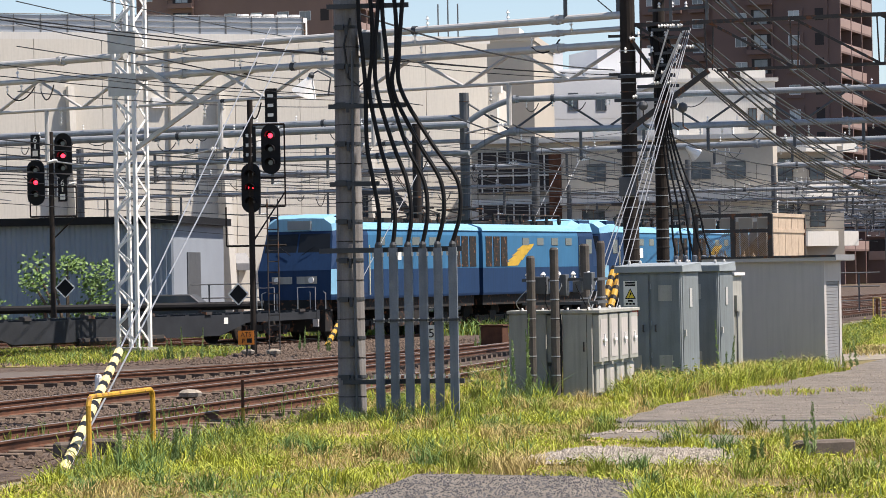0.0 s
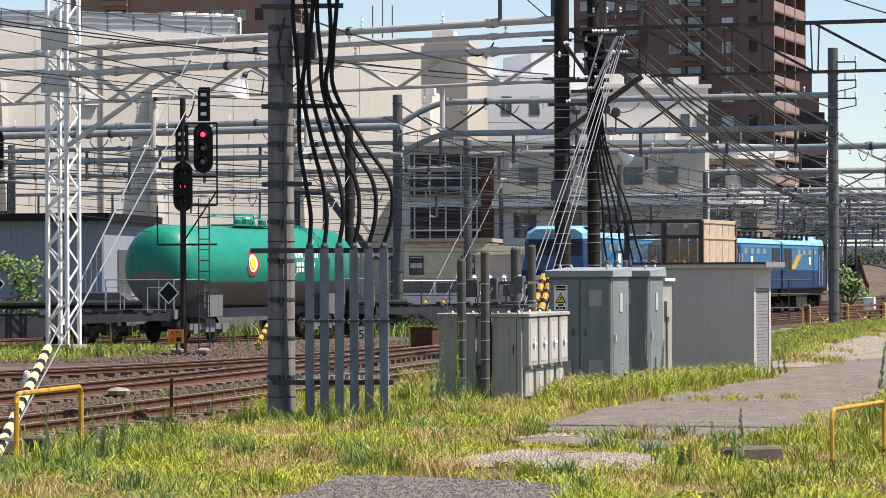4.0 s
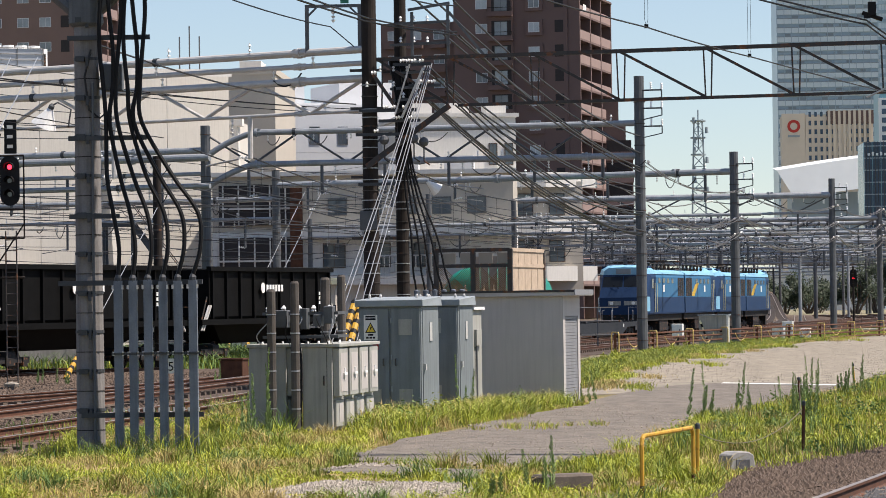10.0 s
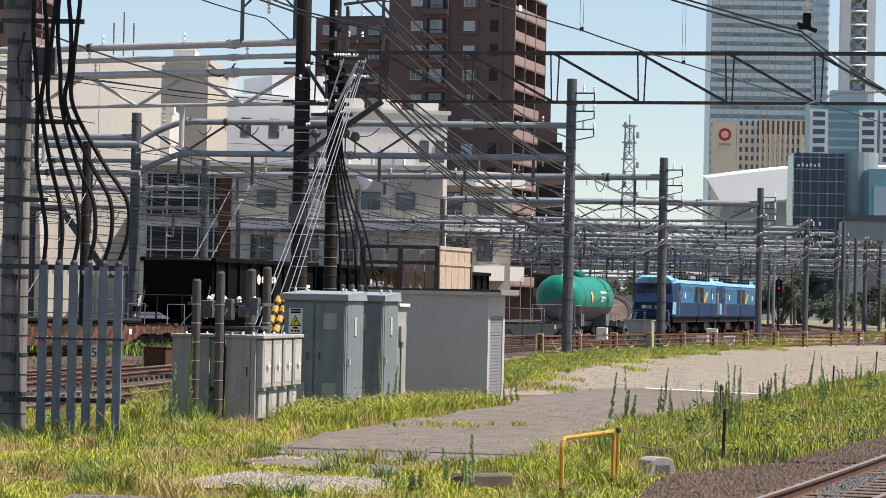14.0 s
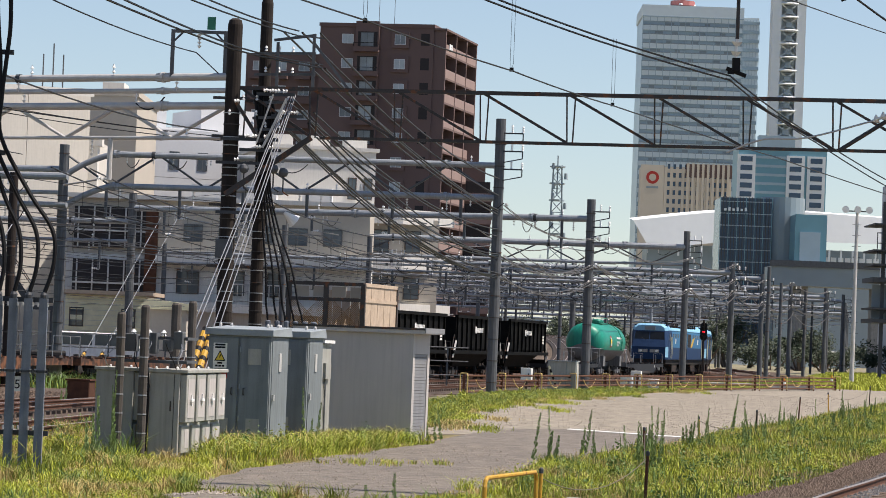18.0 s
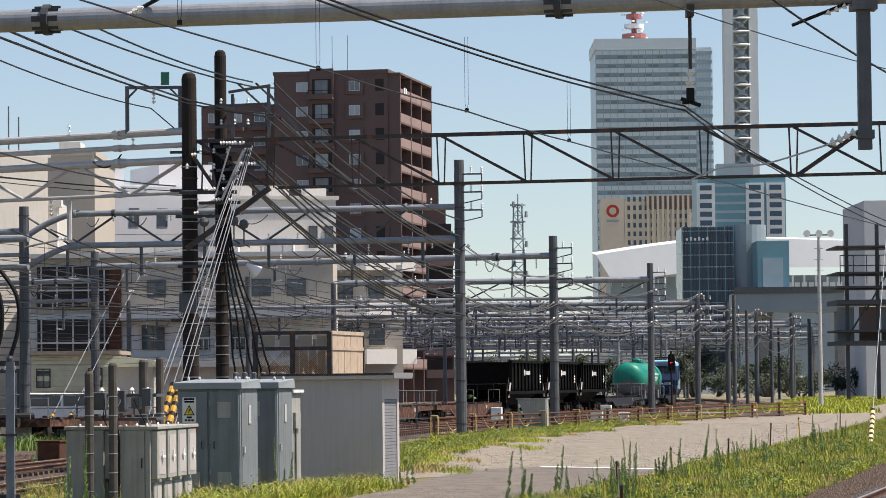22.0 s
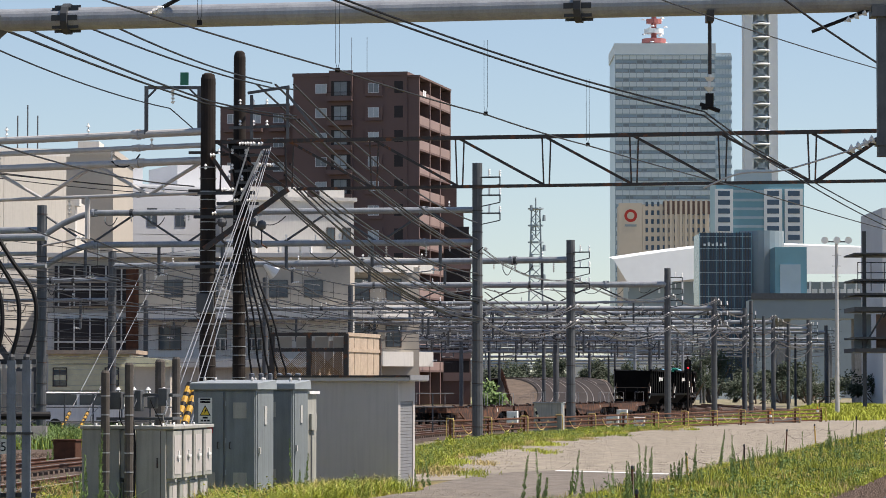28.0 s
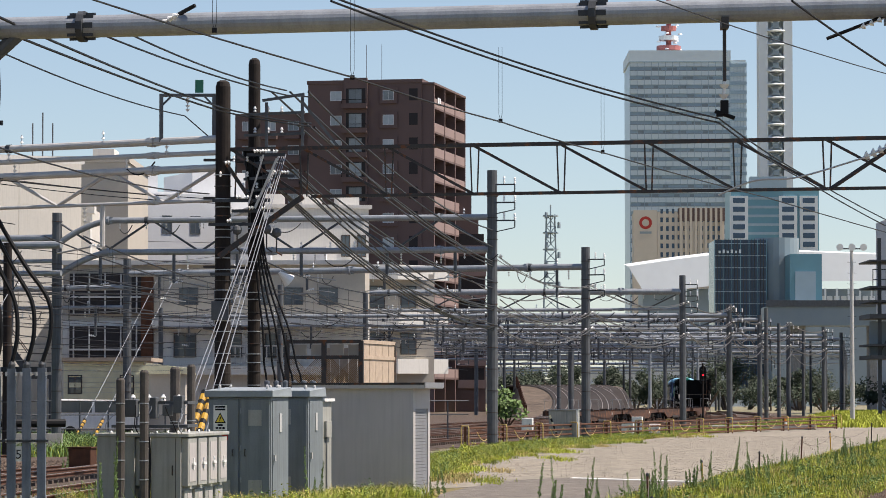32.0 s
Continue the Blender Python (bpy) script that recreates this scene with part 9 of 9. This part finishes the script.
def blades(name, label, x, y, h, w, rng, material, z=-0.03, lean=0.45):
    """Many bent grass blades as one sheet of geometry."""
    n = len(x)
    a = rng.uniform(0, 2 * np.pi, n)
    h = h * rng.uniform(0.45, 1.25, n)
    l = h * rng.uniform(0.05, lean, n)
    d = rng.uniform(0, 2 * np.pi, n)
    ca, sa = np.cos(a) * w / 2, np.sin(a) * w / 2
    dx, dy = np.cos(d) * l, np.sin(d) * l
    v = np.empty((n, 5, 3))
    v[:, 0] = np.stack([x - ca, y - sa, np.full(n, z)], 1)
    v[:, 1] = np.stack([x + ca, y + sa, np.full(n, z)], 1)
    v[:, 2] = np.stack([x + ca * 0.8 + dx * 0.4, y + sa * 0.8 + dy * 0.4, z + h * 0.6], 1)
    v[:, 3] = np.stack([x - ca * 0.8 + dx * 0.4, y - sa * 0.8 + dy * 0.4, z + h * 0.6], 1)
    v[:, 4] = np.stack([x + dx * 1.3, y + dy * 1.3, z + h * 0.95], 1)
    k = (np.arange(n) * 5)[:, None]
    quads = (k + np.array([0, 1, 2, 3])).tolist()
    tris = (k + np.array([3, 2, 4])).tolist()
    me = bpy.data.meshes.new(name)
    me.from_pydata(v.reshape(-1, 3).tolist(), [], quads + tris)
    me.materials.append(M[material])
    return tagged(new(name, me), label, "grass", kind="stuff")


def grasses():
    rng = np.random.default_rng(3)
    near = [(-8.9, 26), (0.6, 26), (1.4, 40), (2.6, 46), (4.2, 50), (1.8, 62), (-0.4, 72), (-2.6, 78), (-8.6, 70), (-9.0, 45)]
    bare = (ROAD, STRIP, APRON, GRAVEL)
    for mat_, per, h, w, kp in (("blade", 150, 0.1, 0.013, 0.45), ("dryblade", 300, 0.1, 0.009, 0.65), ("limeblade", 230, 0.11, 0.014, 0.45), ("shrub", 16, 0.2, 0.016, 0.2)):
        x, y, q = scatter(near, per, rng, bare, kp, 0.0, len(mat_) * 1.3)
        blades("verge_grass", "rough yellow-green grass with dry stalks", x, y, h * np.clip(0.55 + 0.35 * q, 0.35, 1.5), w, rng, mat_, lean=1.1)
    lush = [(-4.35, 56.2), (-3.5, 56.5), (-2.5, 60.5), (-0.9, 69.0), (-0.5, 70), (-1.0, 70), (-2.5, 68.4), (-3.3, 63.2), (-4.3, 62.6)]
    for mat_, per, h in (("limeblade", 420, 0.32), ("blade", 260, 0.34), ("dryblade", 50, 0.42), ("shrub", 40, 0.36)):
        x, y, _ = scatter(lush, per, rng, (), 0.9)
        blades("lush_weeds", "lush bright weeds round the cabinets", x, y, h, 0.014, rng, mat_, lean=1.0)
    for foot in ([(-8.4, 48.4), (-5.8, 48.6), (-5.7, 49.5), (-8.2, 50.4)], [(-6.5, 56.0), (-5.3, 56.0), (-5.3, 56.8), (-6.4, 57.4)], [(-8.9, 36), (-8.2, 36), (-8.0, 44), (-8.8, 44)]):
        for mat_, per, h in (("shrub", 150, 0.42), ("blade", 150, 0.38), ("limeblade", 90, 0.34)):
            x, y, q = scatter(foot, per, rng, (), 0.8, 0.0, len(mat_))
            blades("tall_tufts", "tall dark tufts of grass at the feet of the pole and cabinets", x, y, h * np.clip(0.7 + 0.3 * q, 0.3, 1.4), 0.013, rng, mat_, lean=0.9)
    for mat_, n, h, area in (("shrub", 46, 0.26, near), ("blade", 90, 0.24, near), ("limeblade", 80, 0.22, near), ("dryblade", 60, 0.24, near)):
        cx, cy, _ = scatter(area, 3.0, rng, bare, 0.55, 0.0, len(mat_) * 2.1)
        pick = rng.permutation(len(cx))[:n]
        x = np.repeat(cx[pick], 90) + rng.normal(0, 0.09, len(pick) * 90)
        y = np.repeat(cy[pick], 90) + rng.normal(0, 0.12, len(pick) * 90)
        blades("grass_tussocks", "tussocks of long arching grass in the rough verge", x, y, h, 0.012, rng, mat_, lean=1.3)
    right = [(2.0, 42.5), (3.6, 47), (6.0, 57), (11.6, 86), (32, 172), (50, 250), (56, 300), (49, 300), (31, 214), (12.8, 118), (6.6, 86), (5.2, 76), (1.7, 61), (0.6, 50)]
    for mat_, per, h, w in (("limeblade", 150, 0.2, 0.014), ("blade", 90, 0.2, 0.013), ("dryblade", 70, 0.2, 0.011), ("shrub", 14, 0.34, 0.014)):
        x, y, q = scatter(right, per, rng, (LOT,), 0.7, 0.0, len(mat_) * 1.3)
        blades("verge_grass", "tall bright grass between the lot and the line", x, y, h * np.clip(0.7 + 0.3 * q, 0.3, 1.5), w, rng, mat_)
    edge = [(-2.4, 92), (-0.6, 84), (0.2, 100), (2.2, 122), (6.5, 148), (12, 180), (21.5, 216), (30, 262), (36, 300), (31, 300), (20.6, 244), (10.5, 190), (1.6, 141), (-1.4, 112)]
    for mat_, per, h in (("limeblade", 110, 0.2), ("dryblade", 130, 0.17), ("blade", 120, 0.22), ("shrub", 30, 0.28)):
        x, y, _ = scatter(edge, per, rng, (), 0.55, 0.0, len(mat_) * 1.7)
        blades("lot_edge_grass", "grass along the edge of the gravel lot", x, y, h, 0.02, rng, mat_, lean=0.9)
    # clumps that creep in over the lot from its ragged edge
    run = rng.uniform(0, 1, 70)
    ey = 78 + 105 * run
    ex = np.interp(ey, [78, 104, 135, 178, 214], [-0.9, 0.3, 3.9, 10.5, 21]) + rng.exponential(0.45, 70) * (1 + run)
    for k, mat_ in enumerate(("limeblade", "blade", "dryblade")):
        cx, cy = ex[k::3], ey[k::3]
        x = np.repeat(cx, 130) + rng.normal(0, 0.2, len(cx) * 130)
        y = np.repeat(cy, 130) + rng.normal(0, 1.1, len(cy) * 130)
        blades("lot_edge_clumps", "clumps of grass creeping over the gravel edge", x, y, 0.13, 0.02, rng, mat_, 0.0, 1.1)
    far = [(22, 218), (30, 222), (34, 262), (46, 330), (70, 470), (44, 400), (31, 300)]
    x, y, _ = scatter(far, 9, rng, (), 0.9)
    blades("far_grass", "distant grass beyond the lot", x, y, 0.4, 0.09, rng, "limeblade")
    yard = [(-40, 80), (-21, 84), (-17.6, 90), (-18.4, 100), (-23, 103), (-40, 104)]
    for mat_, per, h in (("limeblade", 50, 0.16), ("blade", 50, 0.18), ("shrub", 20, 0.22), ("dryblade", 25, 0.14)):
        x, y, _ = scatter(yard, per, rng, (), 0.8)
        blades("yard_weeds", "weeds between the yard lines", x, y, h, 0.02, rng, mat_, lean=0.9)
    back = [(-44, 118), (-14, 118), (-9, 140), (-8, 152), (-44, 150)]
    for mat_, per, h in (("blade", 20, 0.45), ("limeblade", 10, 0.4), ("shrub", 30, 0.6)):
        x, y, _ = scatter(back, per, rng, (), 0.8)
        blades("fence_weeds", "tall weeds in front of the fence", x, y, h, 0.035, rng, mat_, lean=0.9)
    rail = [(-12.2, 40), (-9.2, 44), (-8.9, 57), (-6.4, 80), (-8.6, 78), (-11.2, 58)]
    for mat_, per, h in (("blade", 18, 0.2), ("shrub", 8, 0.25)):
        x, y, _ = scatter(rail, per, rng, (), 0.6)
        blades("rail_weeds", "sparse weeds beside the rails", x, y, h, 0.02, rng, mat_)
    u = rng.uniform(0, 1, 10) ** 1.6
    spots = [(-2.2 + 2.2 * a + rng.normal(0, 0.1), 57.6 + 0.9 * a + rng.normal(0, 0.5)) for a in u]
    spots += [(-2.45 + 0.19 * k + rng.normal(0, 0.12), 60 + 1.1 * k + rng.normal(0, 0.3)) for k in range(9)]
    spots += [(0.9 + 0.22 * k + rng.normal(0, 0.1), 53.5 + k + rng.normal(0, 0.3)) for k in range(8)]
    many = [int(q) for q in rng.uniform(15, 110, len(spots))]
    x = np.concatenate([rng.normal(a, 0.06 + 0.001 * n, n) for (a, _), n in zip(spots, many)])
    y = np.concatenate([rng.normal(b, 0.2 + 0.002 * n, n) for (_, b), n in zip(spots, many)])
    for mat_, k in (("blade", 0), ("limeblade", 1), ("dryblade", 2)):
        blades("road_tufts", "tufts of grass in the cracks of the road", x[k::3], y[k::3], 0.1, 0.012, rng, mat_, 0.0, 1.2)


def leafage(name, label, poly, per, height, size, material, seed, bare=(), keep=0.7):
    """Low broad-leaved weeds: many small leaves in rounded clumps."""
    rng = np.random.default_rng(seed)
    cx, cy, q = scatter(poly, per, rng, bare, keep, 0.0, seed * 0.7)
    m = 46
    n = len(cx) * m
    r = np.repeat(rng.uniform(0.08, 0.22, len(cx)), m)
    top = np.repeat(height * np.clip(0.5 + 0.35 * q, 0.25, 1.4), m)
    a, b = rng.uniform(0, 2 * np.pi, n), np.sqrt(rng.uniform(0, 1, n))
    x, y = np.repeat(cx, m) + r * b * np.cos(a), np.repeat(cy, m) + r * b * np.sin(a)
    z = top * (1 - 0.7 * b * b) * rng.uniform(0.35, 1.05, n)
    c = np.stack([x, y, z], 1)
    u = rng.normal(0, 1, (n, 3)) * (1, 1, 0.55)
    u /= np.linalg.norm(u, axis=1)[:, None]
    w = np.cross(u, rng.normal(0, 1, (n, 3)))
    w /= np.linalg.norm(w, axis=1)[:, None]
    s = size * rng.uniform(0.6, 1.4, (n, 1))
    v = np.stack([c - u * s, c + w * s * 0.4, c + u * s, c - w * s * 0.4], 1)
    me = bpy.data.meshes.new(name)
    me.from_pydata(v.reshape(-1, 3).tolist(), [], ((np.arange(n) * 4)[:, None] + np.arange(4)).tolist())
    me.materials.append(M[material])
    return tagged(new(name, me), label, "weeds", kind="stuff")


def low_weeds():
    lush = [(-4.35, 56.2), (-3.5, 56.5), (-2.5, 60.5), (-0.9, 69.0), (-0.5, 70), (-1.0, 70), (-2.5, 68.4), (-3.3, 63.2), (-4.3, 62.6)]
    leafage("leafy_weeds", "bright leafy weeds round the cabinets", lush, 5, 0.42, 0.028, "leaf", 4)
    leafage("leafy_weeds", "green leafy weeds round the cabinets", lush, 4, 0.44, 0.026, "shrub", 5)
    front = [(-8.6, 27), (0.4, 27), (1.2, 40), (-1.0, 43.5), (-3.4, 45.7), (-5.0, 50.5), (-6.8, 54), (-8.6, 56)]
    leafage("leafy_weeds", "patches of leafy weeds in the rough grass", front, 1.5, 0.15, 0.02, "blade", 6, (APRON, GRAVEL, STRIP), 0.5)
    leafage("leafy_weeds", "patches of bright weeds in the rough grass", front, 1.3, 0.12, 0.018, "limeblade", 7, (APRON, GRAVEL, STRIP), 0.5)
    right = [(2.0, 45), (3.6, 47), (6.0, 57), (11.6, 86), (22, 130), (16, 130), (6.6, 86), (5.2, 76), (1.7, 61), (0.6, 50)]
    leafage("leafy_weeds", "lush leafy weeds between the lot and the line", right, 1.2, 0.28, 0.028, "leaf", 8, (LOT,), 0.6)
    leafage("leafy_weeds", "green leafy weeds between the lot and the line", right, 1.0, 0.32, 0.032, "shrub", 9, (LOT,), 0.5)
    edge = [(-2.4, 92), (-0.6, 84), (0.2, 100), (2.2, 122), (6.5, 148), (12, 180), (21.5, 216), (20.6, 220), (10.5, 190), (1.6, 141), (-1.4, 112)]
    leafage("leafy_weeds", "leafy weeds along the edge of the lot", edge, 1.2, 0.3, 0.05, "leaf", 10, (), 0.6)


def tall_weed(kind):
    """A tall slender weed: a stem set with narrow leaves."""
    rng = random.Random(20 + kind)
    t = thing("tall_weed", "clump of tall slender green weeds with narrow leaves", "weed", pose(0, -20, 0), "tall weeds")
    stalks = [(rng.uniform(-0.2, 0.2), rng.uniform(-0.3, 0.3), 1.0 if k == 0 else rng.uniform(0.55, 0.95)) for k in range(1 + kind)]
    for sx, sy, sh in stalks:
        part("stem", Build().tube([(sx, sy, 0), (sx + 0.02, sy + 0.01, sh * 0.5), (sx, sy + 0.03, sh)], 0.009, 5, 0.003), "weed", t)
    b = Build()
    for k in range((110 + 20 * kind) * len(stalks)):
        sx, sy, h = stalks[k % len(stalks)]
        z = h * (0.08 + 0.92 * rng.random())
        a = rng.uniform(0, 2 * math.pi)
        l = (0.085 - 0.065 * z / h) * rng.uniform(0.5, 1.2) + 0.015
        c, s = math.cos(a), math.sin(a)
        up = rng.uniform(0.5, 1.5) * l
        w = 0.0045
        b.add([(sx + u, sy + v, q) for u, v, q in ((-s * w, c * w, z), (s * w, -c * w, z), (c * l * 0.6 + s * w, s * l * 0.6 - c * w, z + up), (c * l, s * l, z + up * 0.9), (c * l * 0.6 - s * w, s * l * 0.6 + c * w, z + up))], [(0, 1, 2, 3, 4)])
    part("foliage", b, "weed", t)
    return t


def weeds():
    kinds = [tall_weed(k) for k in range(3)]
    rng = random.Random(9)
    spots = [(-5.75, 55.5, 1.5), (-5.62, 55.8, 1.25), (-5.9, 55.2, 1.1), (-2.92, 65.2, 1.2), (-2.8, 65.6, 0.9), (1.59, 60.45, 0.95), (1.77, 65.6, 1.0), (2.49, 65.6, 0.95)]
    spots += [(-1.12 + 0.2 * k, 37.6 + 0.4 * (k % 3), 0.42 + 0.12 * (k % 3)) for k in range(3)]
    spots += [(-0.45, 71.4, 0.7), (-0.3, 72.0, 0.6), (-8.3, 36.5, 0.7), (-8.0, 38.6, 0.6), (-8.55, 41.0, 0.55)]
    for k in range(30):     # along the rope between lot and line
        u = (k / 29) ** 1.3
        spots.append((2.6 + 12.5 * u + rng.uniform(-0.9, 0.9), 62 + 60 * u + rng.uniform(-3, 3), rng.uniform(0.6, 1.15)))
    for k in range(16):     # at the posts of the yard
        spots.append((-22 + k * 0.9, 92 + rng.uniform(-5, 8), rng.uniform(0.5, 1.0)))
    for k, (x, y, s) in enumerate(spots):
        src = kinds[k % 3]
        if k < 3:
            ob = src
        else:
            ob = copy_thing(src, Matrix())
        ob.matrix_world = Matrix.LocRotScale((x, y, -0.04), Euler((rng.uniform(-0.14, 0.14), rng.uniform(-0.14, 0.14), rng.uniform(0, 6))), (0.62, 0.62, s))


def shrub(name, x, y, w, h, label, n=900, material="shrub", size=0.16, cat="shrub"):
    """A leafy shrub: a few stems and many single leaves in uneven clumps."""
    rng = random.Random(int(abs(x) * 31 + y))
    t = thing(name, label, cat, pose(x, y, -0.05))
    clumps = [(rng.uniform(-w, w) * 0.8, rng.uniform(-0.6, 0.6) * w, h * rng.uniform(0.3, 0.95), rng.uniform(0.2, 0.45) * min(w, h)) for _ in range(11)]
    for cx, cy, cz, r in clumps[:6]:
        part("stem", Build().tube([(cx * 0.15, cy * 0.15, 0), (cx * 0.6, cy * 0.6, cz * 0.6), (cx, cy, cz)], 0.03 * h, 5, 0.01 * h), "sleeper", t)
    b = Build()
    for k in range(n):
        cx, cy, cz, r = rng.choice(clumps)
        d = Vector((rng.gauss(0, 1), rng.gauss(0, 1), rng.gauss(0, 0.8))).normalized() * r * rng.uniform(0.5, 1.05)
        p = Vector((cx, cy, max(0.1, cz + d.z))) + Vector((d.x, d.y, 0))
        a = Vector((rng.gauss(0, 1), rng.gauss(0, 1), rng.gauss(0, 0.6))).normalized() * size * rng.uniform(0.6, 1.3)
        c = a.orthogonal().normalized() * size * 0.38
        b.add([p, p + a * 0.5 + c, p + a, p + a * 0.5 - c], [(0, 1, 2, 3)])
    part("foliage", b, material, t)
    return t


def stones():
    """Loose ballast stones on the beds that lie nearest."""
    rng = np.random.default_rng(8)

    def lay(name, label, poly, per, size, material, z):
        x, y, _ = scatter(poly, per, rng, (), 1.0)
        n = len(x)
        base = np.array([(1, 0, 0), (-1, 0, 0), (0, 1, 0), (0, -1, 0), (0, 0, 1), (0, 0, -0.6)])
        s = size * rng.uniform(0.5, 1.3, (n, 1, 1)) * rng.uniform(0.6, 1.3, (n, 6, 3))
        a = rng.uniform(0, 6.28, n)
        v = base[None] * s
        c, q = np.cos(a)[:, None], np.sin(a)[:, None]
        vx, vy = v[:, :, 0] * c - v[:, :, 1] * q, v[:, :, 0] * q + v[:, :, 1] * c
        pts = np.stack([vx + x[:, None], vy + y[:, None], v[:, :, 2] * 0.75 + z + 0.01], 2)
        f = np.array([(0, 2, 4), (2, 1, 4), (1, 3, 4), (3, 0, 4), (2, 0, 5), (1, 2, 5), (3, 1, 5), (0, 3, 5)])
        faces = ((np.arange(n) * 6)[:, None, None] + f[None]).reshape(-1, 3).tolist()
        me = bpy.data.meshes.new(name)
        me.from_pydata(pts.reshape(-1, 3).tolist(), [], faces)
        me.materials.append(M[material])
        tagged(new(name, me), label, "ballast", kind="stuff")
    lay("ballast_stones", "loose brown ballast stones beside the line", [(0.6, 33), (2.0, 44.6), (5.0, 55), (11.2, 86), (15.5, 86), (8.2, 55), (4.2, 40), (2.2, 33)], 230, 0.046, "stone", -0.01)
    lay("dark_ballast_stones", "dark wet-looking ballast against the rail", [(1.9, 33), (3.4, 41), (4.7, 47), (6.9, 57), (8.8, 66), (9.5, 66), (7.6, 57), (5.5, 47), (3.9, 40), (2.5, 33)], 230, 0.04, "darkstone", 0.03)
    lay("ballast_stones", "loose brown ballast stones between the yard rails", [(-17, 38), (-9.5, 38), (-9.2, 57), (-6.8, 76), (-13, 80), (-17, 66)], 34, 0.05, "stone", -0.03)
    lay("ballast_stones", "brown ballast stones of the goods line", [(-26, 84), (-12, 84), (-8, 110), (-18, 112), (-26, 104)], 16, 0.07, "stone", -0.03)
    lay("loose_gravel", "loose grey gravel in the grass", [(-4.3, 37.9), (-3.5, 41.3), (-1.6, 40.3), (-1.6, 37)], 240, 0.032, "palestone", -0.01)
    lay("loose_gravel", "loose pale gravel on the lot", [(-0.7, 79), (0.4, 104), (3.9, 135), (10, 176), (20, 176), (12, 118), (6.0, 86), (2, 90)], 9, 0.02, "palestone", -0.012)
    lay("loose_grit", "grit and pebbles on the broken asphalt apron", [(-5.3, 27), (-4.8, 36.4), (-3.2, 35.6), (-2.2, 34.2), (-2.2, 27)], 300, 0.012, "darkstone", -0.006)
    lay("loose_grit", "grit and pebbles along the service road", [(-3.7, 46.5), (-3.2, 54), (-2.3, 60), (-0.5, 70), (0.9, 70), (1.4, 61), (0.3, 49.8), (-0.9, 44.6)], 22, 0.016, "palestone", -0.004)
    lay("loose_gravel", "line of gravel along the broken road edge", [(-4.0, 43.5), (-3.3, 46), (-1.0, 44.6), (-0.8, 44.0), (-3.2, 44.8)], 120, 0.03, "palestone", -0.01)


grasses()
low_weeds()
weeds()
stones()
shrub("shrub", -30.2, 125, 1.7, 3.0, "leafy green shrub behind the wagons", 1500)
shrub("shrub", -33.0, 122, 1.2, 1.6, "low green shrub beside the box", 700)
shrub("shrub", 3.4, 235, 1.3, 2.4, "green shrub at the far side of the yard", 700, size=0.3)
shrub("shrub", -3.6, 176, 1.0, 1.8, "green shrub behind the shed", 600, size=0.22)
for _k in range(10):
    shrub("tree_clump", 8 + _k * 4.4, 470 + (_k % 3) * 16, 3.6, 4.6 + (_k % 4) * 0.9, "dense dark green trees behind the sorting lines", 3200, "treeleaf", 0.34, "tree")
for _k in range(9):
    shrub("tree_clump", 10 + _k * 7.5 + (_k % 3) * 2, 452 + (_k % 4) * 22, 5.2, 3.2 + (_k % 3) * 0.7, "dark green trees at the end of the yard", 3000, "treeleaf", 0.32, "tree")
for _k in range(6):
    shrub("tree_clump", 52 + _k * 5, 400 + _k * 24, 4.4, 3.4, "dark green trees beside the far road", 2400, "treeleaf", 0.32, "tree")


motions()
